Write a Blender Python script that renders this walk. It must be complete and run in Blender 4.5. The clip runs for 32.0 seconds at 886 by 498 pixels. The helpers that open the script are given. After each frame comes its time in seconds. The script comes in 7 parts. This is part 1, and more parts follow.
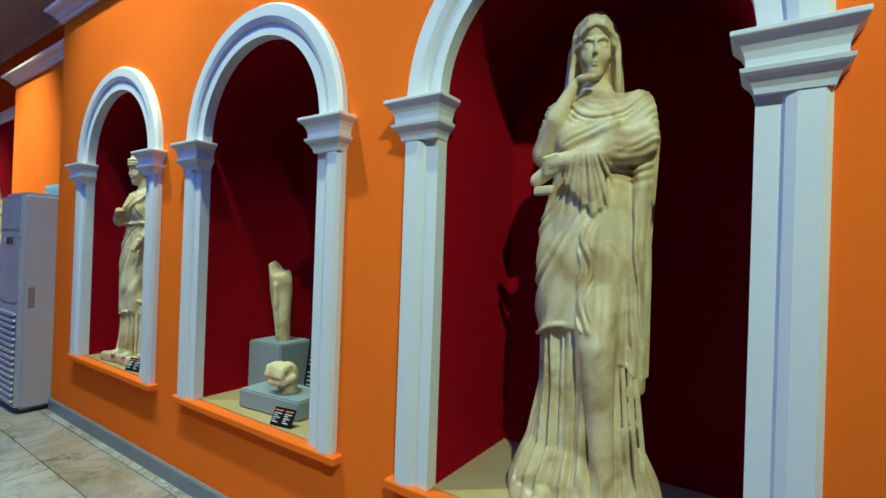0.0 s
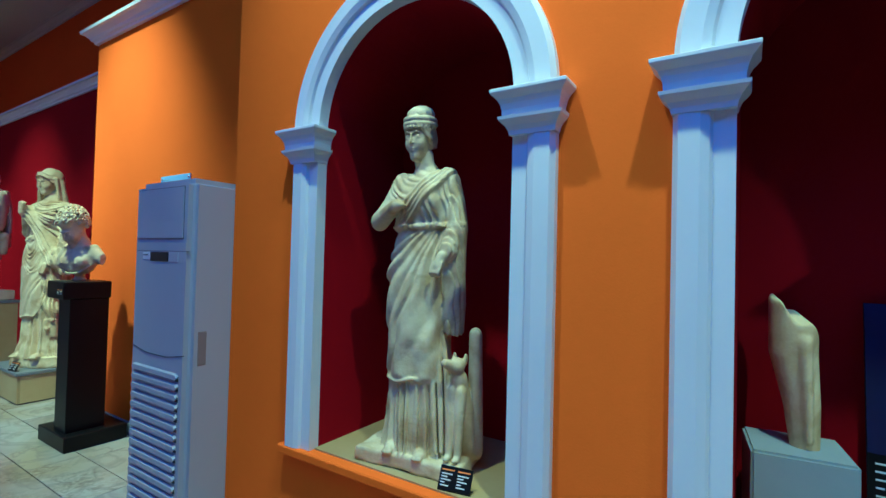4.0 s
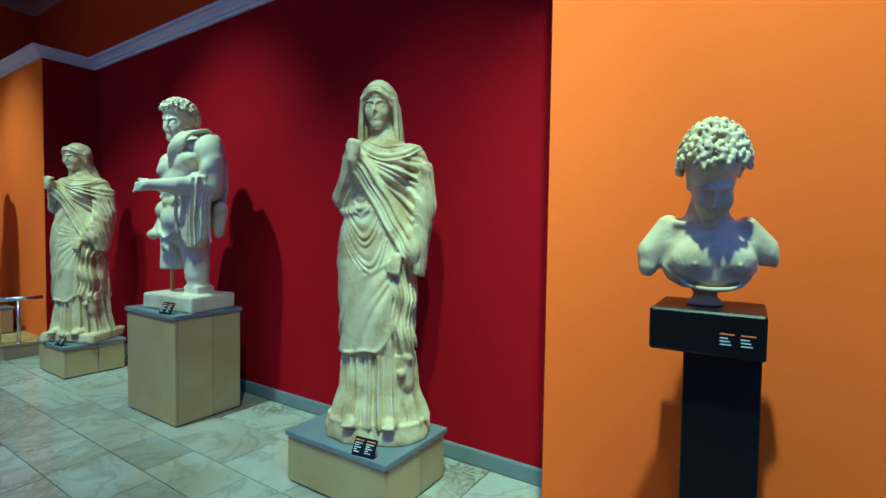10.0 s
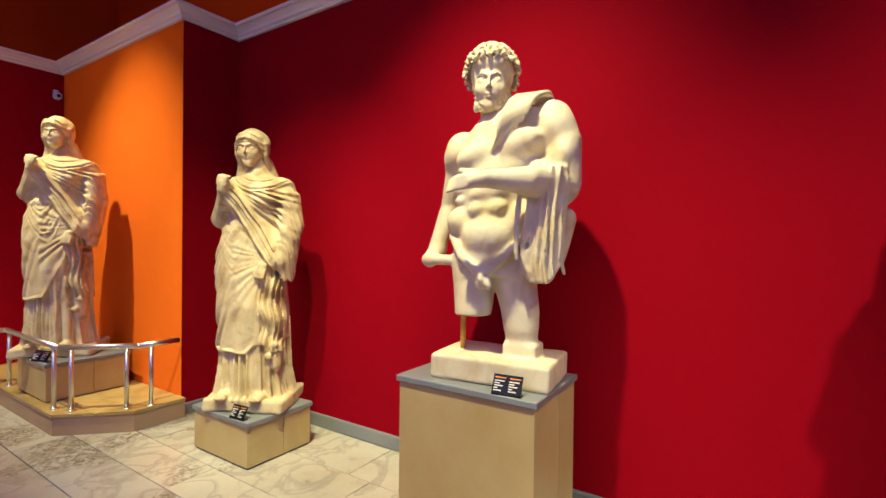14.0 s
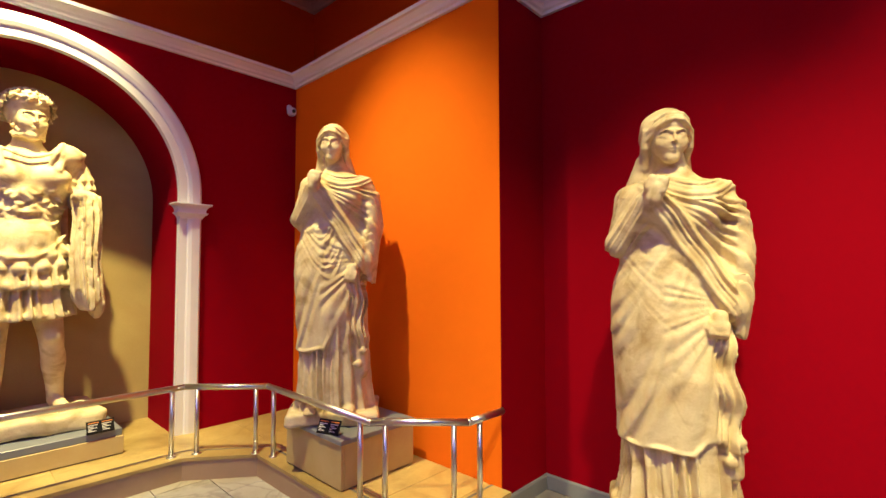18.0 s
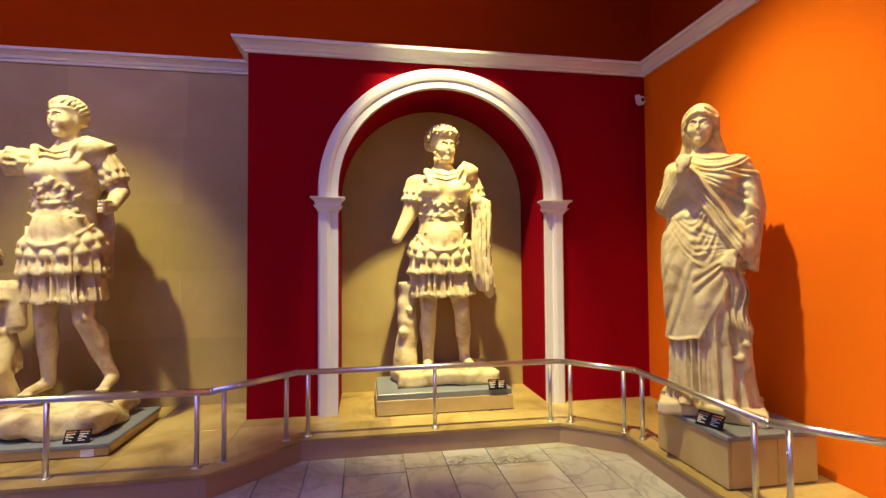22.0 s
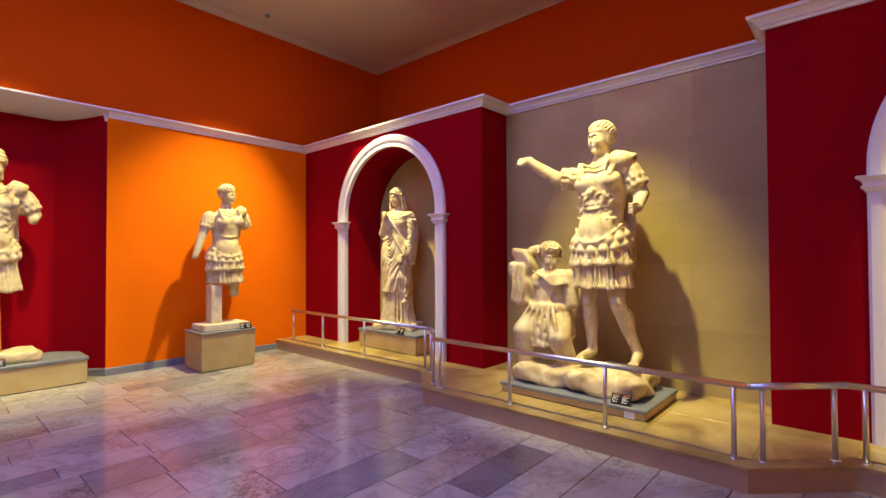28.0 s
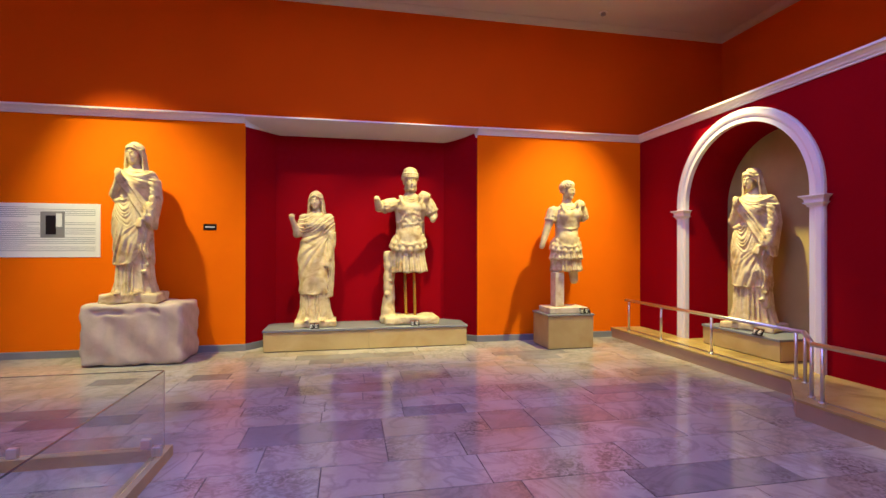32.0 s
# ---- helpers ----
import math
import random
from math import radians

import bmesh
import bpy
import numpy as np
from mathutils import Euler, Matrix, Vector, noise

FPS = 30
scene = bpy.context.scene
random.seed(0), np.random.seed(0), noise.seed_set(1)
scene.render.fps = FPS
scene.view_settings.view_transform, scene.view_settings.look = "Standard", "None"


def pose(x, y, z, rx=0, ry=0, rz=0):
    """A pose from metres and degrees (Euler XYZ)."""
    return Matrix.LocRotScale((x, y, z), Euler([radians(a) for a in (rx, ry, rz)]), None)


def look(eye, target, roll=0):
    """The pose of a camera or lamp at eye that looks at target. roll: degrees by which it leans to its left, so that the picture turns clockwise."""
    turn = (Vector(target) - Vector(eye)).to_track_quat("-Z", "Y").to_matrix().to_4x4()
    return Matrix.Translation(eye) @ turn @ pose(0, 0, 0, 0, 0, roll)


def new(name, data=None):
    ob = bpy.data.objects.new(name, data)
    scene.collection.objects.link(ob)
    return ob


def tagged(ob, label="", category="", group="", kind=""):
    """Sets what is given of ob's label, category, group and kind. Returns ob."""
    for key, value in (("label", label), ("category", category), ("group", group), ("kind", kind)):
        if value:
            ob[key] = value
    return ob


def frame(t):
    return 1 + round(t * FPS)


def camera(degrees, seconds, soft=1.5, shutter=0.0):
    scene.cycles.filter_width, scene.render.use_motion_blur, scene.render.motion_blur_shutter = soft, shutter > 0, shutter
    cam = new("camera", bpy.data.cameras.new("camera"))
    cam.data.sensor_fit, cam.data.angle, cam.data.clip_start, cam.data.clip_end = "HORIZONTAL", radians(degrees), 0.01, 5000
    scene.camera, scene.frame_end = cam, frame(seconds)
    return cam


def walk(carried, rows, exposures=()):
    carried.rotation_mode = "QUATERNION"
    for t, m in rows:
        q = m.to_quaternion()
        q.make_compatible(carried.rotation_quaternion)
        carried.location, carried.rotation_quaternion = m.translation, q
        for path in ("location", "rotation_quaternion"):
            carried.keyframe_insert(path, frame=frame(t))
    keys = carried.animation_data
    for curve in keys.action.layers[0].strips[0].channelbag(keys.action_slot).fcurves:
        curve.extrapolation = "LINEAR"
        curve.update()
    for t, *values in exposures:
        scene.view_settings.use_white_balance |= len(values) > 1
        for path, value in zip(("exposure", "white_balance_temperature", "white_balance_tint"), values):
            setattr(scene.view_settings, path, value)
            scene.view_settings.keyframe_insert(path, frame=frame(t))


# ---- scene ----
cam = camera(86.2, 32.0)
METRES, EYE, TILT, LEAN, TURN = 12.8, 1.424, 0.0, 0.0, 34.3
ROWS = [
    (0.0, 0.0, 0.0, 0.0, -0.01, 0.28, -1.93),
    (0.5, -0.0191, 0.0075, -0.0002, -0.49, 1.13, -1.93),
    (1.0, -0.0398, 0.0174, 0.0, -1.0, 1.81, -1.77),
    (1.5, -0.0621, 0.0342, 0.001, -1.35, 3.0, -1.72),
    (2.0, -0.0854, 0.0468, -0.0006, -1.44, 2.99, -1.68),
    (2.5, -0.1084, 0.0588, -0.0008, -1.45, 0.72, -1.66),
    (4.5, -0.1923, 0.1276, -0.0007, -1.53, 1.88, -1.3),
    (5.0, -0.2156, 0.1414, -0.0007, -1.53, 2.98, -1.25),
    (5.5, -0.2404, 0.1523, 0.0001, -1.44, 2.93, -1.18),
    (6.0, -0.2636, 0.1678, -0.0004, -1.37, 2.05, -1.12),
    (6.5, -0.2887, 0.1801, -0.0016, -1.31, 1.75, -1.1),
    (7.0, -0.3148, 0.1907, -0.0018, -1.32, -0.18, -1.12),
    (7.5, -0.3363, 0.2084, -0.0021, -1.23, -1.38, -1.07),
    (8.0, -0.3575, 0.2235, -0.0021, -1.19, -1.25, -0.94),
    (8.5, -0.3804, 0.2369, -0.0014, -1.2, -1.46, -0.91),
    (9.0, -0.4007, 0.2539, -0.0019, -1.2, -1.99, -0.93),
    (9.5, -0.4199, 0.2677, -0.0014, -1.22, -1.82, -0.86),
    (10.0, -0.4416, 0.2794, -0.0017, -1.22, -2.13, -0.81),
    (10.5, -0.4623, 0.2942, -0.0023, -1.21, -3.44, -0.78),
    (11.0, -0.4821, 0.3095, -0.0002, -1.19, -2.46, -0.73),
    (11.5, -0.5044, 0.3224, -0.0002, -1.18, -1.89, -0.7),
    (12.0, -0.524, 0.3368, 0.0001, -1.24, -2.07, -0.73),
    (12.5, -0.5438, 0.3525, 0.0018, -1.17, -1.2, -0.68),
    (13.0, -0.5672, 0.3641, 0.0002, -1.1, -0.21, -0.75),
    (13.5, -0.5903, 0.3757, 0.0, -1.1, -0.76, -0.68),
    (15.5, -0.6778, 0.4263, 0.0008, 0.41, 0.92, -0.39),
    (16.0, -0.6995, 0.4384, 0.0015, 1.24, 1.42, -0.34),
    (16.5, -0.723, 0.4485, 0.0014, 2.15, 2.31, -0.4),
    (17.0, -0.7427, 0.4582, 0.001, 3.17, 1.26, -0.31),
    (17.5, -0.7574, 0.4659, 0.0025, 5.24, 2.09, -0.15),
    (18.0, -0.7656, 0.4658, 0.0032, 8.98, 2.44, 0.14),
    (18.5, -0.7695, 0.4642, 0.003, 14.69, 2.81, 0.23),
    (19.0, -0.7727, 0.4618, 0.0022, 19.93, 2.66, 0.32),
    (19.5, -0.775, 0.4592, 0.0016, 24.88, 2.23, 0.38),
    (20.0, -0.7762, 0.4571, 0.0008, 29.64, 1.98, 0.32),
    (20.5, -0.7778, 0.4541, 0.0, 33.86, 1.91, 0.3),
    (21.0, -0.7788, 0.4508, 0.0009, 37.93, 1.87, 0.34),
    (21.5, -0.7801, 0.4475, 0.0014, 42.05, 1.86, 0.39),
    (22.0, -0.7816, 0.4437, 0.001, 46.17, 1.68, 0.4),
    (22.5, -0.7832, 0.4394, 0.0011, 50.3, 1.21, 0.39),
    (23.0, -0.7837, 0.4354, 0.0009, 54.4, 0.93, 0.33),
    (23.5, -0.783, 0.4319, 0.0012, 58.46, 1.07, 0.35),
    (24.0, -0.7827, 0.4272, 0.0025, 62.22, 0.79, 0.3),
    (24.5, -0.7821, 0.422, 0.0023, 65.91, 0.54, 0.27),
    (25.0, -0.7817, 0.4176, 0.0032, 69.61, -0.03, 0.31),
    (25.5, -0.7823, 0.4147, 0.0027, 74.33, -0.03, 0.34),
    (26.0, -0.7825, 0.4129, 0.0027, 79.39, -0.47, 0.33),
    (26.5, -0.7825, 0.4118, 0.0027, 84.27, -0.19, 0.34),
    (28.5, -0.7801, 0.4038, 0.0018, 101.82, 1.26, 0.24),
    (29.0, -0.7788, 0.4017, 0.0021, 106.31, 1.41, 0.26),
    (29.5, -0.7781, 0.4008, 0.0022, 110.78, 1.76, 0.23),
    (30.0, -0.7764, 0.3995, 0.0022, 116.19, 1.93, 0.19),
    (30.5, -0.7714, 0.3981, 0.0015, 121.55, 1.63, 0.11),
    (31.0, -0.7654, 0.397, 0.0006, 125.86, 0.81, 0.02),
    (31.5, -0.7599, 0.3959, 0.0004, 130.09, 0.3, -0.01),
    (32.0, -0.7554, 0.3952, 0.0004, 134.45, 0.11, -0.03),
]
# the clip's camera: (seconds, stops, kelvin, tint)
EXPOSURES = [
    (0.0, -0.85, 4250, -10), (1.0, -0.8, 4400, -8), (2.5, -1.0, 3850, -10), (4.5, -0.98, 3500, -14), (5.2, -0.98, 3650, -12), (6.0, -0.53, 4450, 18), (7.0, -0.72, 4300, 18), (7.5, -0.65, 4400, 8), (8.0, -0.8, 3750, -2), (8.4, -0.85, 3550, -12), (9.0, -0.92, 3300, -20),
    (11.0, -0.75, 3350, -18), (12.0, -0.15, 4400, 8), (13.0, -0.12, 5000, 14), (16.0, -0.1, 6000, 22), (17.0, 0.12, 6100, 22), (18.0, -0.05, 6000, 20), (20.0, -0.15, 5850, 18), (22.0, -0.05, 5950, 12), (24.0, 0.2, 5900, 6), (26.0, 0.15, 6100, 4), (29.0, 0.16, 6200, 4), (32.0, 0.16, 6200, 4),
]
walk(cam, [(t, pose(0, 0, EYE, TILT, LEAN, TURN) @ pose(METRES * x, METRES * y, METRES * z, 90 + pitch, roll, yaw)) for t, x, y, z, yaw, pitch, roll in ROWS], EXPOSURES)

# ---- world, lights, exposure ----
world = bpy.data.worlds.new("world")
scene.world = world
world.use_nodes = True
world.node_tree.nodes["Background"].inputs[0].default_value = (0.55, 0.5, 0.8, 1)
world.node_tree.nodes["Background"].inputs[1].default_value = 0.006
scene.view_settings.exposure = 0.0

WARM, LAVENDER = (1.0, 0.85, 0.33), (0.38, 0.4, 1.0)
BLUISH, VIOLET = (0.1, 0.32, 1.0), (0.42, 0.36, 1.0)


def spot(eye, target, watts, cone=50, blend=0.5, colour=WARM, size=0.06):
    data = bpy.data.lights.new("spot_lamp", "SPOT")
    data.energy, data.spot_size, data.spot_blend, data.color, data.shadow_soft_size = watts, radians(cone), blend, colour, size
    ob = new("spot_lamp", data)
    ob.matrix_world = look(eye, target)
    return ob


def area(eye, target, watts, sx, sy, colour=LAVENDER):
    data = bpy.data.lights.new("fill_area_light", "AREA")
    data.shape, data.size, data.size_y, data.energy, data.color = "RECTANGLE", sx, sy, watts, colour
    ob = new("fill_area_light", data)
    ob.matrix_world = look(eye, target)
    return ob


# unseen fill lights, added for blue, lavender and violet ambient light and floor sheen
area((-1.9, -1.1, 5.0), (-1.9, -1.1, 0), 215, 7.0, 1.2, BLUISH)
area((-9.0, -3.2, 5.0), (-9.0, -3.2, 0), 78, 6, 3)
area((-12.0, -4.6, 5.0), (-12.0, -4.6, 0), 165, 3.5, 3, VIOLET)
# spot lamps of the ceiling tracks: (lamp, aim, watts, cone)
SPOTS = [
    ((1.75, -1.4, 4.9), (-0.6, 1.7, 1.35), 1600, 42),
    ((-2.2, 0.45, 4.9), (-2.4, 1.5, 1.2), 1000, 76),
    ((-3.88, 0.36, 4.9), (-3.85, 1.6, 1.3), 860, 62),
    ((-6.75, 0.25, 4.9), (-6.9, 1.7, 1.2), 1950, 56),
    ((-7.05, -0.5, 4.9), (-8.5, 1.9, 0.85), 1200, 44),
    ((-10.3, 0.0, 4.9), (-10.6, 2.0, 0.45), 1500, 58),
    ((-11.1, -0.3, 4.9), (-12.3, 1.9, 0.8), 1000, 40),
    ((-13.85, -0.14, 4.9), (-14.05, 1.6, 0.7), 1100, 54),
    ((-14.6, -0.45, 4.9), (-15.9, -0.15, 1.0), 2250, 42),
    ((-14.2, -3.25, 4.9), (-15.65, -3.2, 0.9), 1300, 42),
    ((-14.6, -6.7, 4.9), (-15.95, -6.35, 1.0), 1350, 42),
    ((-14.6, -6.7, 4.9), (-13.9, -8.0, 1.0), 1150, 64),
    ((-12.2, -7.0, 4.9), (-11.5, -8.6, 0.9), 850, 44),
    ((-10.2, -7.0, 4.9), (-10.5, -8.6, 0.9), 600, 44),
    ((-7.34, -6.84, 4.9), (-8.2, -8.1, 1.1), 950, 64),
]
for e, a, w, c in SPOTS:
    spot(e, a, w, c, 1.0)


# ---- materials ----
def material(name, base, rough=0.6, dark=None, scale=3.0, fine=60.0, amount=0.35, bump=0.1, metal=0.0, ids=0.0, spec=0.5, stain=None, stain_amount=0.0, worn=0.0):
    """A surface with clouds at two scales, optional stains, per-piece change and fine relief."""
    m = bpy.data.materials.new(name)
    m.use_nodes = True
    t = m.node_tree
    n, l = t.nodes, t.links
    b = n["Principled BSDF"]
    co = n.new("ShaderNodeTexCoord")
    geo = n.new("ShaderNodeNewGeometry")
    big, small = n.new("ShaderNodeTexNoise"), n.new("ShaderNodeTexNoise")
    big.inputs["Scale"].default_value, big.inputs["Detail"].default_value = scale, 6
    small.inputs["Scale"].default_value, small.inputs["Detail"].default_value = fine, 4
    l.new(geo.outputs["Position"], big.inputs["Vector"])
    l.new(geo.outputs["Position"], small.inputs["Vector"])
    mix = n.new("ShaderNodeMix")
    mix.data_type = "RGBA"
    dark = dark or [c * 0.7 for c in base]
    mix.inputs["A"].default_value, mix.inputs["B"].default_value = (*base, 1), (*dark, 1)
    ramp = n.new("ShaderNodeMapRange")
    ramp.inputs["From Min"].default_value, ramp.inputs["From Max"].default_value = 0.35, 0.75
    ramp.inputs["To Max"].default_value = amount
    l.new(big.outputs["Fac"], ramp.inputs["Value"])
    add = n.new("ShaderNodeMath")
    add.operation = "MULTIPLY_ADD"
    add.inputs[1].default_value = amount * 0.5
    l.new(small.outputs["Fac"], add.inputs[0])
    l.new(ramp.outputs["Result"], add.inputs[2])
    l.new(add.outputs[0], mix.inputs["Factor"])
    colour = mix.outputs["Result"]
    if stain:
        s = n.new("ShaderNodeTexNoise")
        s.inputs["Scale"].default_value, s.inputs["Detail"].default_value, s.inputs["Distortion"].default_value = scale * 0.6, 8, 1.2
        l.new(geo.outputs["Position"], s.inputs["Vector"])
        r = n.new("ShaderNodeMapRange")
        r.inputs["From Min"].default_value, r.inputs["From Max"].default_value, r.inputs["To Max"].default_value = 0.5, 0.7, stain_amount
        l.new(s.outputs["Fac"], r.inputs["Value"])
        k = n.new("ShaderNodeMix")
        k.data_type = "RGBA"
        k.inputs["B"].default_value = (*stain, 1)
        l.new(r.outputs["Result"], k.inputs["Factor"])
        l.new(colour, k.inputs["A"])
        colour = k.outputs["Result"]
    if ids:
        info = n.new("ShaderNodeObjectInfo")
        hsv = n.new("ShaderNodeHueSaturation")
        v = n.new("ShaderNodeMapRange")
        v.inputs["To Min"].default_value, v.inputs["To Max"].default_value = 1 - ids, 1 + ids
        l.new(info.outputs["Random"], v.inputs["Value"])
        l.new(v.outputs["Result"], hsv.inputs["Value"])
        l.new(colour, hsv.inputs["Color"])
        colour = hsv.outputs["Color"]
    l.new(colour, b.inputs["Base Color"])
    b.inputs["Roughness"].default_value, b.inputs["Metallic"].default_value = rough, metal
    b.inputs["Specular IOR Level"].default_value = spec
    if bump:
        u = n.new("ShaderNodeBump")
        u.inputs["Strength"].default_value, u.inputs["Distance"].default_value = bump, 0.004
        l.new(small.outputs["Fac"], u.inputs["Height"])
        if worn:  # chips and worn hollows, coarser than the grain
            chip = n.new("ShaderNodeTexNoise")
            chip.inputs["Scale"].default_value, chip.inputs["Detail"].default_value = 26, 5
            l.new(geo.outputs["Position"], chip.inputs["Vector"])
            w = n.new("ShaderNodeBump")
            w.inputs["Strength"].default_value, w.inputs["Distance"].default_value = worn, 0.02
            l.new(chip.outputs["Fac"], w.inputs["Height"])
            l.new(w.outputs["Normal"], u.inputs["Normal"])
        l.new(u.outputs["Normal"], b.inputs["Normal"])
    return m


ORANGE = material("orange_paint", (0.85, 0.175, 0.002), 0.85, (0.76, 0.145, 0.0015), 1.2, 140, 0.5, 0.15, spec=0.03)
MAROON = material("maroon_paint", (0.265, 0.0008, 0.0075), 0.75, (0.225, 0.0007, 0.0065), 1.2, 140, 0.4, 0.12, spec=0.03)
# walls and ledges above the cornice: redder and darker than ORANGE
UPPER = material("upper_wall_orange", (0.68, 0.095, 0.003), 0.7, (0.58, 0.075, 0.002), 0.9, 140, 0.4, 0.12, spec=0.03)
WHITE = material("white_gloss_paint", (0.78, 0.78, 0.80), 0.4, (0.68, 0.68, 0.70), 4, 90, 0.3, 0.05)
CEILING = material("ceiling_plaster", (0.62, 0.58, 0.52), 0.8, (0.5, 0.46, 0.4), 1.0, 90, 0.3, 0.15)
CLAD = material("sandstone_cladding", (0.47, 0.36, 0.145), 0.5, (0.33, 0.235, 0.08), 1.6, 70, 0.7, 0.1, ids=0.1, stain=(0.36, 0.24, 0.08), stain_amount=0.55)
PLINTH = material("beige_limestone", (0.53, 0.43, 0.2), 0.45, (0.4, 0.28, 0.1), 3, 80, 0.6, 0.08, ids=0.14, stain=(0.42, 0.28, 0.1), stain_amount=0.6)
PAVING = material("yellow_limestone", (0.6, 0.46, 0.17), 0.25, (0.4, 0.27, 0.08), 2.6, 50, 0.8, 0.06, ids=0.16, stain=(0.22, 0.14, 0.05), stain_amount=0.8)
SLATE = material("grey_marble", (0.22, 0.24, 0.27), 0.35, (0.15, 0.16, 0.18), 5, 60, 0.5, 0.06)
MARBLE = material("statue_marble", (0.76, 0.67, 0.41), 0.7, (0.54, 0.41, 0.2), 9, 90, 0.8, 0.3, stain=(0.36, 0.24, 0.09), stain_amount=0.85, worn=0.16)
PALE = material("white_statue_marble", (0.74, 0.68, 0.51), 0.65, (0.62, 0.51, 0.32), 9, 90, 0.7, 0.25, stain=(0.5, 0.37, 0.18), stain_amount=0.65, worn=0.1)
ROUGH = material("rough_stone", (0.60, 0.52, 0.42), 0.8, (0.42, 0.34, 0.26), 6, 40, 0.6, 0.6)
GROUT = material("floor_grout", (0.15, 0.135, 0.11), 0.7, None, 6, 80, 0.4, 0.2)
STEEL = material("brushed_steel", (0.74, 0.74, 0.76), 0.32, None, 8, 200, 0.2, 0.03, metal=1.0)
BLACK = material("black_lacquer", (0.004, 0.004, 0.005), 0.4, (0.008, 0.008, 0.009), 6, 90, 0.4, 0.05, spec=0.25)
PLASTIC = material("cream_plastic", (0.47, 0.46, 0.50), 0.4, (0.42, 0.41, 0.45), 3, 120, 0.3, 0.03)
DARK = material("dark_plastic", (0.02, 0.02, 0.022), 0.3, None, 6, 90, 0.3, 0.02)
RED = material("red_enamel", (0.62, 0.02, 0.012), 0.25, (0.5, 0.015, 0.01), 5, 80, 0.3, 0.02)
PAPER = material("printed_paper", (0.76, 0.80, 0.84), 0.6, (0.70, 0.74, 0.78), 3, 90, 0.3, 0.03)
INK = material("grey_ink", (0.26, 0.32, 0.42), 0.7, None, 10, 90, 0.2, 0.0)


# ---- helpers ----
def part(name, bm, mat, parent=None, label="", m=None):
    me = bpy.data.meshes.new(name)
    bm.normal_update()
    bm.to_mesh(me)
    bm.free()
    me.materials.append(mat)
    ob = new(name, me)
    if parent:
        ob.parent = parent
    if m is not None:
        ob.matrix_local = m
    if label:
        ob["label"] = label
    return ob


def thing(name, m, label, category, group="", kind=""):
    ob = new(name)
    ob.matrix_world = m
    return tagged(ob, label, category, group, kind)


def block(lo, hi, bevel=0.0, seg=1, bm=None):
    """A box between two corners, with rounded edges."""
    out = bmesh.new()
    bmesh.ops.create_cube(out, size=1)
    for v in out.verts:
        for i in range(3):
            v.co[i] = lo[i] if v.co[i] < 0 else hi[i]
    if bevel:
        bmesh.ops.bevel(out, geom=out.edges[:], offset=bevel, segments=seg, affect="EDGES")
    return merged(bm, out) if bm else out


def merged(bm, other):
    me = bpy.data.meshes.new("tmp")
    other.to_mesh(me)
    other.free()
    bm.from_mesh(me)
    bpy.data.meshes.remove(me)
    return bm


def prism(poly, z0, z1, bevel=0.0):
    """A flat polygon in x and y raised from z0 to z1."""
    bm = bmesh.new()
    a = [bm.verts.new((x, y, z0)) for x, y in poly]
    b = [bm.verts.new((x, y, z1)) for x, y in poly]
    bm.faces.new(a[::-1])
    bm.faces.new(b)
    for i in range(len(poly)):
        j = (i + 1) % len(poly)
        bm.faces.new((a[i], a[j], b[j], b[i]))
    bmesh.ops.recalc_face_normals(bm, faces=bm.faces[:])
    if bevel:
        bmesh.ops.bevel(bm, geom=[e for e in bm.edges if e.calc_face_angle(0) > 0.5], offset=bevel, segments=1, affect="EDGES")
    return bm


def sweep(path, profile, closed=False, cap=True):
    """A profile of (out, z) pairs carried along a path in plan; out lies to the left of the way."""
    bm = bmesh.new()
    rings = []
    for i, (x, y) in enumerate(path):
        d = []
        for a, b in ((i - 1, i), (i, i + 1)):
            if 0 <= a and b < len(path):
                v = Vector(path[b]) - Vector(path[a])
                d.append(v.normalized())
        nrm = [Vector((-v.y, v.x)) for v in d]
        if len(nrm) == 2:
            s = nrm[0] + nrm[1]
            s = s / max(s.length_squared / 2, 1e-6)
        else:
            s = nrm[0]
        rings.append([bm.verts.new((x + s.x * o, y + s.y * o, z)) for o, z in profile])
    k = len(profile)
    for a, b in zip(rings, rings[1:]):
        for i in range(k):
            bm.faces.new((a[i], a[(i + 1) % k], b[(i + 1) % k], b[i]))
    if cap:
        bm.faces.new(rings[0][::-1])
        bm.faces.new(rings[-1])
    bmesh.ops.recalc_face_normals(bm, faces=bm.faces[:])
    return bm


def tube(points, r, n=10, bm=None, cap=True):
    """A round bar along points."""
    bm = bm or bmesh.new()
    pts = [Vector(p) for p in points]
    rings, up = [], Vector((0, 0, 1))
    for i, p in enumerate(pts):
        d = (pts[min(i + 1, len(pts) - 1)] - pts[max(i - 1, 0)]).normalized()
        s = d.cross(up if abs(d.z) < 0.95 else Vector((1, 0, 0))).normalized()
        t = s.cross(d)
        rr = r[i] if isinstance(r, (list, tuple)) else r
        rings.append([bm.verts.new(p + (s * math.cos(a) + t * math.sin(a)) * rr) for a in [2 * math.pi * j / n for j in range(n)]])
    for a, b in zip(rings, rings[1:]):
        for j in range(n):
            f = bm.faces.new((a[j], a[(j + 1) % n], b[(j + 1) % n], b[j]))
            f.smooth = True
    if cap:
        bm.faces.new(rings[0][::-1])
        bm.faces.new(rings[-1])
    return bm


